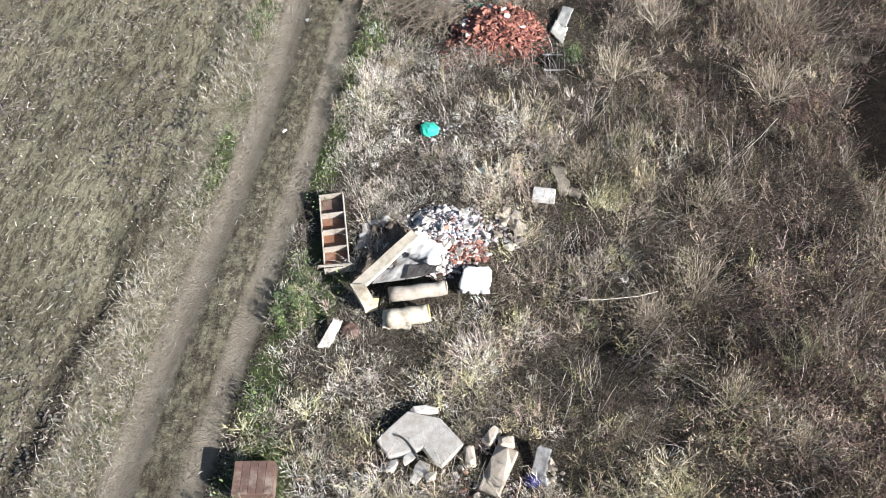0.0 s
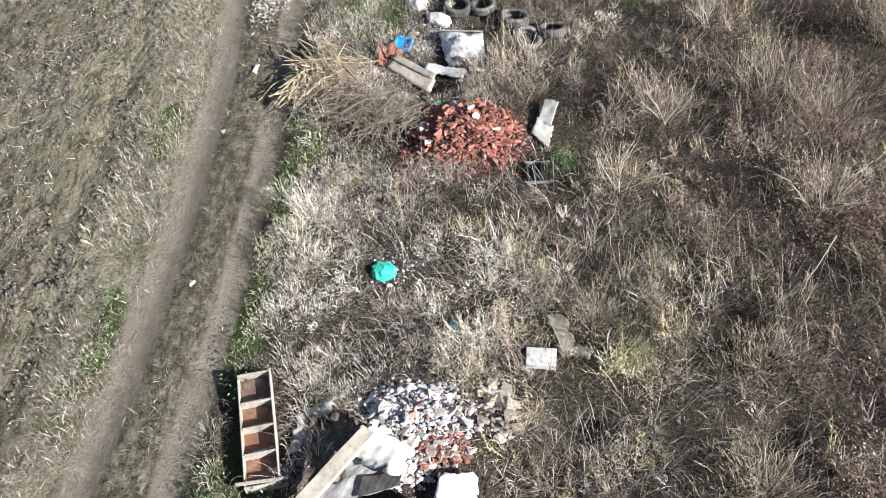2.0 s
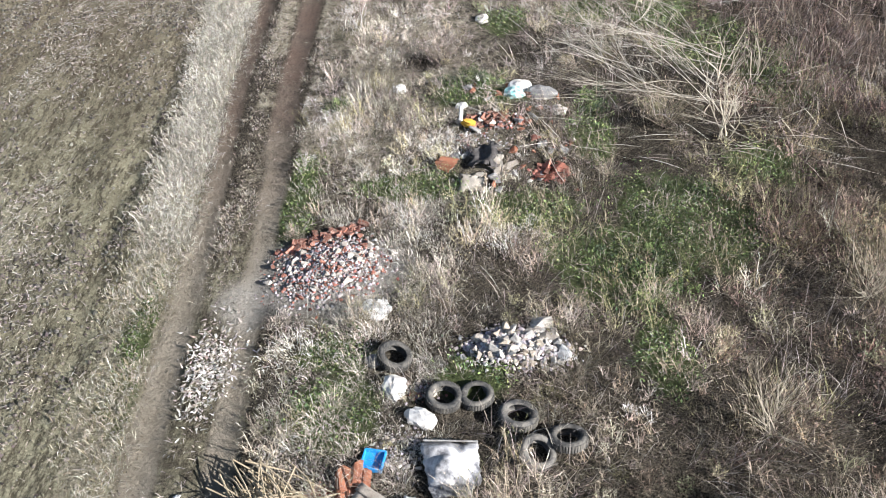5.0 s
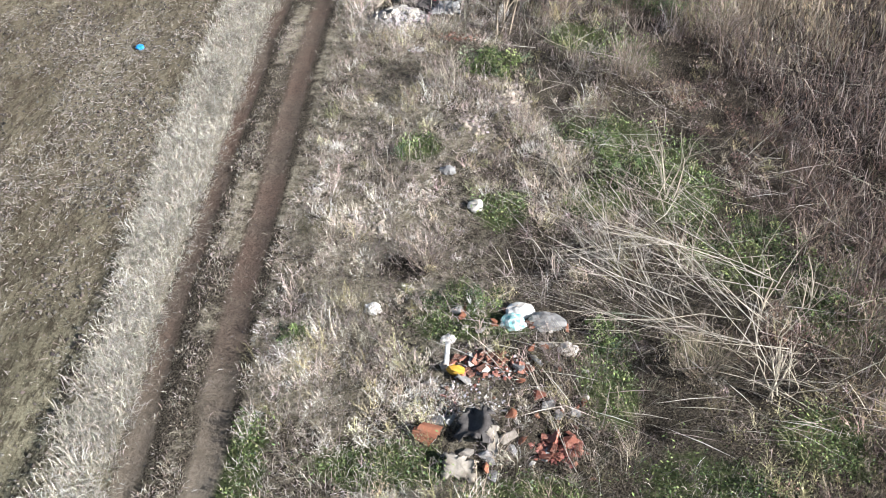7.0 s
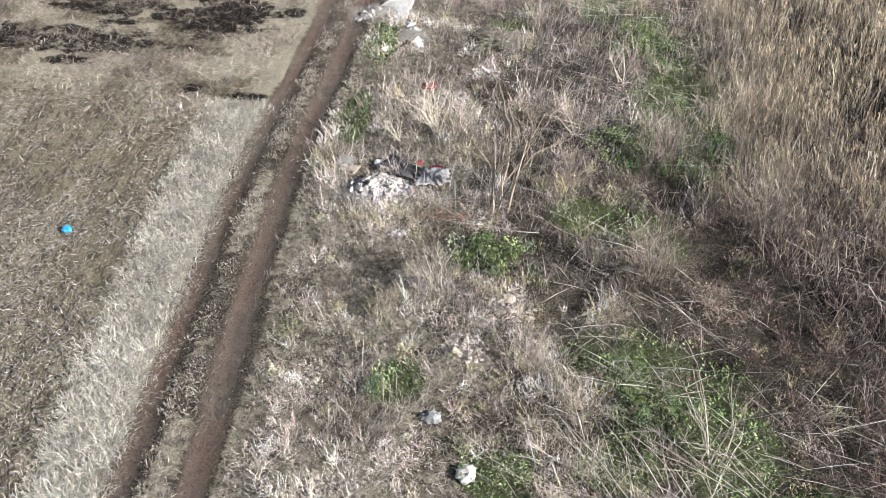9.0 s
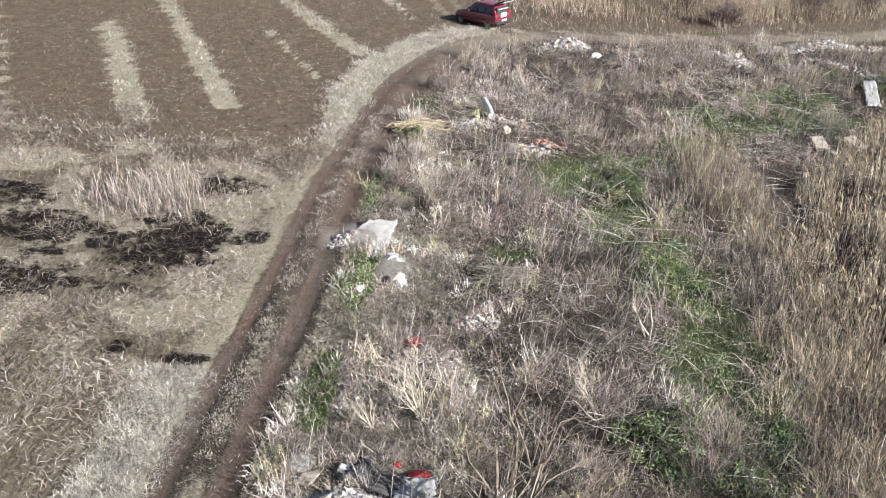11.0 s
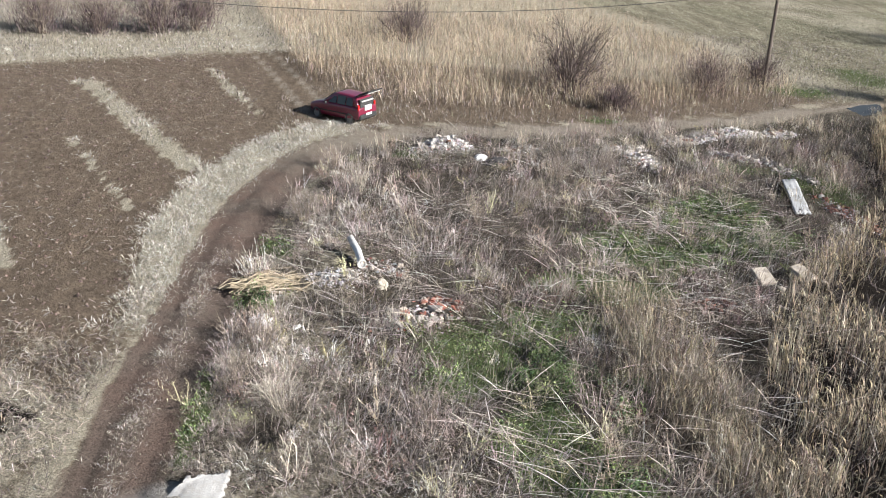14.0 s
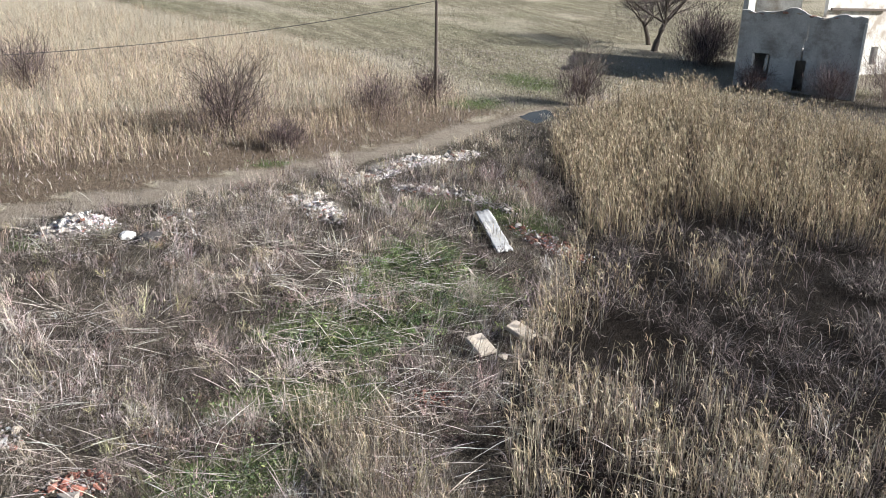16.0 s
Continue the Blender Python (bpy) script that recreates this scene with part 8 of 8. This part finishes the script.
def broken_wall(name, length, height, thick, seed, mat, parent, m, holes=(), label="", fall=0.8):
    """A wall with openings through it and a crumbled top; holes: (x0, x1, z0, z1)."""
    r = random.Random(seed)
    bm = bmesh.new()
    xs = sorted({0.0, length, *[h[0] for h in holes], *[h[1] for h in holes], *[k * 0.6 for k in range(int(length / 0.6) + 1)]})
    tops = [height + fall * (noise.noise(Vector((x * 0.35, seed, 0))) + 0.5 * noise.noise(Vector((x * 1.3, seed, 3)))) - 0.1 * r.random() for x in xs]
    for i in range(len(xs) - 1):
        mid = (xs[i] + xs[i + 1]) / 2
        gaps = sorted((h[2], h[3]) for h in holes if h[0] <= mid <= h[1])
        z, spans = -0.4, []
        for a, b in gaps:
            spans.append((z, a))
            z = b
        spans.append((z, None))
        for a, b in spans:
            z0, z1 = (b, b) if b is not None else (tops[i], tops[i + 1])
            if z0 - a < 0.01 and z1 - a < 0.01:
                continue
            v = [bm.verts.new(p) for p in ((xs[i], 0, a), (xs[i + 1], 0, a), (xs[i + 1], 0, z1), (xs[i], 0, z0), (xs[i], thick, a), (xs[i + 1], thick, a), (xs[i + 1], thick, z1), (xs[i], thick, z0))]
            for f in ((0, 1, 2, 3), (5, 4, 7, 6), (4, 0, 3, 7), (1, 5, 6, 2), (3, 2, 6, 7), (4, 5, 1, 0)):
                bm.faces.new([v[k] for k in f])
    bmesh.ops.remove_doubles(bm, verts=bm.verts[:], dist=0.001)
    bm.verts.index_update()
    dup = {}
    for f in bm.faces:
        dup.setdefault(tuple(sorted(v.index for v in f.verts)), []).append(f)
    bmesh.ops.delete(bm, geom=[f for g in dup.values() if len(g) > 1 for f in g], context="FACES")
    bmesh.ops.recalc_face_normals(bm, faces=bm.faces[:])
    return part(name, bm, mat, parent, label, m)


HOUSE_TURN = -48.0
house = thing("ruined_house", 66.0, 113.4, HOUSE_TURN, "roofless ruined house with grey rendered walls", "house")
house.location.z -= 0.4
wall = broken_wall("front_wall", 10.8, 7.5, 0.45, 2, M_WALL, house, None, ((1.4, 3.0, 1.2, 3.6), (5.3, 6.2, 0.3, 3.2), (5.7, 5.8, 3.2, 5.2), (5.9, 6.0, 5.0, 6.2)), "grey rendered wall, cracked and holed", 0.9)
part("window_post", hull(5, 0.35, 0.4, 2.5, 16, 0.85), M_LIME, wall, "white plastered jamb", pose(1.5, 0.2, 2.4))
part("window_post", hull(6, 0.4, 0.4, 1.6, 16, 0.85), M_LIME, wall, "white plastered jamb", pose(2.75, 0.2, 2.7))
part("broken_sill", hull(7, 2.1, 0.5, 0.4, 18, 0.7), M_BRICK, wall, "broken brick sill", pose(2.2, 0.2, 1.2))
for k in range(9):
    part("coping_stone", hull(k + 20, 0.9, 0.55, 0.25, 14, 0.7), M_BRICK if k % 2 else M_STONE, wall, "", pose(0.6 + k * 1.1, 0.2, 7.25 + 0.5 * noise.noise(Vector(((0.6 + k * 1.1) * 0.35, 2, 0))), 0, 0, 5 * k))
part("corner_post", box(0.25, 0.25, 7.2, (10.7, -0.15, -0.3), 0.03), M_LIME, wall, "white plaster corner strip")
broken_wall("side_wall", 14.0, 9.6, 0.45, 3, M_WALL, house, pose(0.45, 0.455, 0, 0, 0, 90), (), fall=0.6)
broken_wall("side_wall", 6.0, 5.6, 0.45, 4, M_LIME, house, pose(10.8, 0.455, 0, 0, 0, 90), ((2.6, 4.0, 1.4, 3.2),), "whitewashed inner wall", 0.8)
broken_wall("back_wall", 4.5, 9.5, 0.45, 5, M_LIME, house, pose(0.5, 14.5, 0), ((2.0, 3.4, 1.4, 3.2),), "whitewashed wall", 0.9)
# a wall and a slab added out of sight, to keep the front openings dark
broken_wall("inner_wall", 9.6, 6.6, 0.3, 9, M_WALL, house, pose(0.6, 3.2, 0), (), "grey wall added behind the openings to block light", 0.4)
part("floor_slab", box(9.6, 2.6, 0.25, (5.4, 1.8, 3.9), 0.02), M_WALL, house, "slab added above the openings to block light")
annex = thing("ruined_annex", 80.8, 116.6, 2.0, "collapsed whitewashed annex with a dark roof beam", "building")
annex.location.z -= 0.4
broken_wall("front_wall", 13.0, 9.3, 0.4, 7, M_LIME, annex, None, ((2.0, 3.2, 0.8, 2.8), (8.0, 9.2, 0.8, 2.8)), "crumbled whitewashed wall", 1.2)
broken_wall("side_wall", 6.0, 6.8, 0.4, 8, M_LIME, annex, pose(13.0, 0.41, 0, 0, 0, 90), (), "crumbled whitewashed wall", 1.2)
part("roof_beam", box(9.0, 0.25, 0.25, (4.2, -0.3, 7.2), 0.02, m=pose(0, 0, 0, 0, 4, 0)), M_BARK, annex)
shrub("thorn_bush", 78.6, 106.0, 4.2, 10, 0.05, 3, M_STEM, "leafless bush before the whitewashed ruin", seed=115, fan=0.7, fuzz=3200, hue=DUSK)
shrub("thorn_bush", 70.2, 105.5, 3.2, 9, 0.04, 3, M_BARK, "leafless bush before the ruined wall", seed=110, fan=0.6, fuzz=3200, hue=DUSK)
shrub("thorn_bush", 75.0, 101.5, 4.0, 9, 0.05, 3, M_STEM, "leafless bush before the ruined wall", seed=111, fan=0.6, fuzz=3200, hue=DUSK)
shrub("thorn_bush", 74.6, 126.5, 5.0, 16, 0.06, 3, M_BARK, "dark leafless thicket beside the ruined house", seed=113, fan=1.0, fuzz=4200, hue=DUSK, thin=0.035)
shrub("thorn_bush", 71.0, 123.0, 3.6, 14, 0.05, 3, M_BARK, "dark leafless thicket beside the ruined house", seed=114, fan=1.1, fuzz=3600, hue=DUSK, thin=0.035)
shrub("thorn_bush", 65.0, 110.0, 2.2, 9, 0.04, 3, M_BARK, "leafless bush before the ruined wall", seed=112, fan=0.8, fuzz=3200, hue=DUSK)

# ---- the parked car ----
m_paint, n_, l_, b_ = material("dark_red_paint", 0.3, 0.5)
b_.inputs["Coat Weight"].default_value = 0.6
f_ = noise_node(n_, l_, 3.0, 4, 0.6, n_.new("ShaderNodeTexCoord").outputs["Object"])
l_.new(mix(n_, l_, f_, (0.135, 0.01, 0.03), (0.17, 0.014, 0.038)), b_.inputs["Base Color"])
m_glass, n_, l_, b_ = material("car_glass", 0.06, 0.6)
b_.inputs["Base Color"].default_value = (0.02, 0.022, 0.025, 1)
m_trim = surface("black_trim", (0.03, 0.03, 0.03), (0.045, 0.045, 0.045), 8, 0.6)
m_alloy = surface("grey_wheel", (0.3, 0.3, 0.3), (0.2, 0.2, 0.2), 8, 0.4, 0.5, 0.6)
m_tail, n_, l_, b_ = material("tail_lamp", 0.15, 0.5)
b_.inputs["Base Color"].default_value = (0.5, 0.02, 0.02, 1)


def loft(sections, cap=True):
    """A skin over rings of equal count."""
    bm = bmesh.new()
    rings = [[bm.verts.new(p) for p in s] for s in sections]
    n = len(rings[0])
    for a, b in zip(rings, rings[1:]):
        for k in range(n):
            bm.faces.new((a[k], a[(k + 1) % n], b[(k + 1) % n], b[k]))
    if cap:
        bm.faces.new(rings[0][::-1])
        bm.faces.new(rings[-1])
    bmesh.ops.recalc_face_normals(bm, faces=bm.faces[:])
    return bm


def smoothed(sections, steps=4):
    """More rings along the length, and every ring's corners rounded."""
    out = []
    a = np.array(sections, float)
    for i in range(len(a) - 1):
        p0, p1, p2, p3 = a[max(i - 1, 0)], a[i], a[i + 1], a[min(i + 2, len(a) - 1)]
        for s in np.arange(steps) / steps:
            out.append(0.5 * (2 * p1 + (p2 - p0) * s + (2 * p0 - 5 * p1 + 4 * p2 - p3) * s * s + (3 * p1 - p0 - 3 * p2 + p3) * s ** 3))
    out.append(a[-1])
    rounded = []
    for ring in out:
        nxt, prv = np.roll(ring, -1, 0), np.roll(ring, 1, 0)
        rounded.append([tuple(q) for p, b, c in zip(ring, prv, nxt) for q in (p * 0.8 + b * 0.2, p * 0.8 + c * 0.2)])
    return rounded


def car(x, y, turn):
    """A small hatchback with its tailgate up; its nose points along +y."""
    t = thing("car", x, y, turn, "dark red hatchback parked with its tailgate open", "car")
    W = 0.83
    prof = [(-1.92, 0.4, 0.78, 0.93), (-1.86, 0.3, 0.92, 0.97), (-1.4, 0.24, 0.96, 1.0), (-0.6, 0.22, 0.97, 1.0), (0.5, 0.22, 0.96, 1.0), (1.0, 0.24, 0.93, 1.0), (1.45, 0.26, 0.86, 0.97), (1.8, 0.32, 0.76, 0.88), (1.95, 0.42, 0.64, 0.74)]
    secs = []
    for yy, lo, hi, s in prof:
        w = W * s
        secs.append([(-w * 0.88, yy, lo), (w * 0.88, yy, lo), (w, yy, lo + 0.12), (w * 1.01, yy, (lo + hi) / 2 + 0.04), (w * 0.96, yy, hi - 0.06), (w * 0.86, yy, hi), (-w * 0.86, yy, hi), (-w * 0.96, yy, hi - 0.06), (-w * 1.01, yy, (lo + hi) / 2 + 0.04), (-w, yy, lo + 0.12)])
    body = part("body", loft(smoothed(secs)), m_paint, t, smooth=True)
    green = [(-1.82, 0.9, 0.92), (-1.62, 1.36, 1.0), (-1.3, 1.44, 1.0), (-0.4, 1.47, 1.0), (0.1, 1.42, 1.0), (0.85, 0.93, 1.0)]
    cab = [[(-0.77, yy, 0.88), (0.77, yy, 0.88), (0.77 - 0.17 * (z - 0.88) / 0.57, yy, max(z - 0.05, 0.9)), (0.55, yy, z), (-0.55, yy, z), (-0.77 + 0.17 * (z - 0.88) / 0.57, yy, max(z - 0.05, 0.9))] for yy, z, _ in green]
    roof = part("cabin", loft(smoothed(cab, 3)), m_paint, t, smooth=True)
    for s in (-1, 1):
        for y0, y1, z0, z1 in ((-1.45, -0.95, 0.97, 1.34), (-0.88, -0.28, 0.97, 1.37), (-0.2, 0.42, 0.97, 1.3)):
            bm = bmesh.new()
            top = y1 if y1 < 0.3 else y1 - 0.42
            quad = [(s * 0.775, y0, z0), (s * 0.775, y1, z0), (s * 0.655, top, z1), (s * 0.655, y0 + (0.1 if y0 < -1 else 0), z1)]
            a = [bm.verts.new(p) for p in quad]
            b = [bm.verts.new((p[0] - s * 0.05, p[1], p[2])) for p in quad]
            bm.faces.new(a)
            bm.faces.new(b[::-1])
            for k in range(4):
                bm.faces.new((a[k], a[(k + 1) % 4], b[(k + 1) % 4], b[k]))
            bmesh.ops.recalc_face_normals(bm, faces=bm.faces[:])
            part("side_window", bm, m_glass, roof)
        part("door_mirror", hull(3 + s, 0.2, 0.1, 0.14, 16, 0.7), m_trim, t, "", pose(s * 0.93, 0.42, 0.98))
        part("tail_lamp", box(0.14, 0.1, 0.42, (s * 0.72, -1.84, 0.66), 0.03), m_tail, t, "red tail lamp")
        part("head_lamp", box(0.3, 0.16, 0.16, (s * 0.52, 1.8, 0.56), 0.04), m_glass, t)
        part("side_strip", box(0.03, 2.4, 0.06, (s * 0.845, -0.1, 0.5), 0.008), m_trim, t)
        part("rear_seat", box(0.5, 0.16, 0.5, (s * 0.3, -0.95, 0.8), 0.05), m_trim, t)
    part("windscreen", sheet([(-0.66, 0.82, 0.97), (0.66, 0.82, 0.97), (0.54, 0.2, 1.39), (-0.54, 0.2, 1.39)], 0.02, 0.0, 4, 4, 1), m_glass, t)
    # solid dark block in place of the shade inside the open boot
    part("boot_opening", box(1.2, 0.1, 0.62, (0, -1.83, 0.72), 0.03), m_trim, t, "dark block for the shade in the open boot")
    part("white_parcel", box(0.62, 0.16, 0.26, (0.02, -1.9, 0.72), 0.03), M_WHITE, t, "white sack in the boot")
    part("parcel_shelf", box(1.0, 0.1, 0.05, (0.0, -1.9, 1.2), 0.01), M_WHITE, t, "pale parcel shelf")
    part("bumper", box(1.52, 0.22, 0.26, (0, -1.9, 0.3), 0.06), m_trim, t)
    part("number_plate", box(0.5, 0.02, 0.11, (0, -2.02, 0.5), 0.004), M_WHITE, t, "plain white plate")
    gate = part("tailgate", sheet([(-0.6, -1.58, 1.44), (0.6, -1.58, 1.44), (0.64, -2.5, 1.78), (-0.64, -2.5, 1.78)], 0.07, 0.0, 6, 6, 2), m_trim, t, "raised dark tailgate")
    part("tailgate_glass", sheet([(-0.5, -1.66, 1.54), (0.5, -1.66, 1.54), (0.5, -2.1, 1.71), (-0.5, -2.1, 1.71)], 0.02, 0.0, 4, 4, 2), m_glass, gate)
    part("tailgate_lining", sheet([(-0.5, -2.0, 1.55), (0.5, -2.0, 1.55), (0.55, -2.4, 1.7), (-0.55, -2.4, 1.7)], 0.02, 0.0, 4, 4, 2), M_WHITE, gate, "pale inner lining")
    for s in (-1, 1):
        for yy in (-1.24, 1.26):
            wheel = part("wheel", lathe([(0.2, -0.1), (0.27, -0.11), (0.3, -0.08), (0.305, 0.0), (0.3, 0.08), (0.27, 0.11), (0.2, 0.1)], 24), M_RUBBER, t, "", pose(s * 0.76, yy, 0.3, 0, 90, 0), True)
            part("rim", lathe([(0.0, s * 0.05), (0.19, s * 0.06), (0.21, s * 0.09), (0.21, -s * 0.05), (0.0, -s * 0.05)], 20), m_alloy, wheel)
    return t


hatchback = car(-0.43, 90.85, 50)
hatchback.matrix_basis = hatchback.matrix_basis @ Matrix.Diagonal((0.95, 0.92, 1.05, 1))
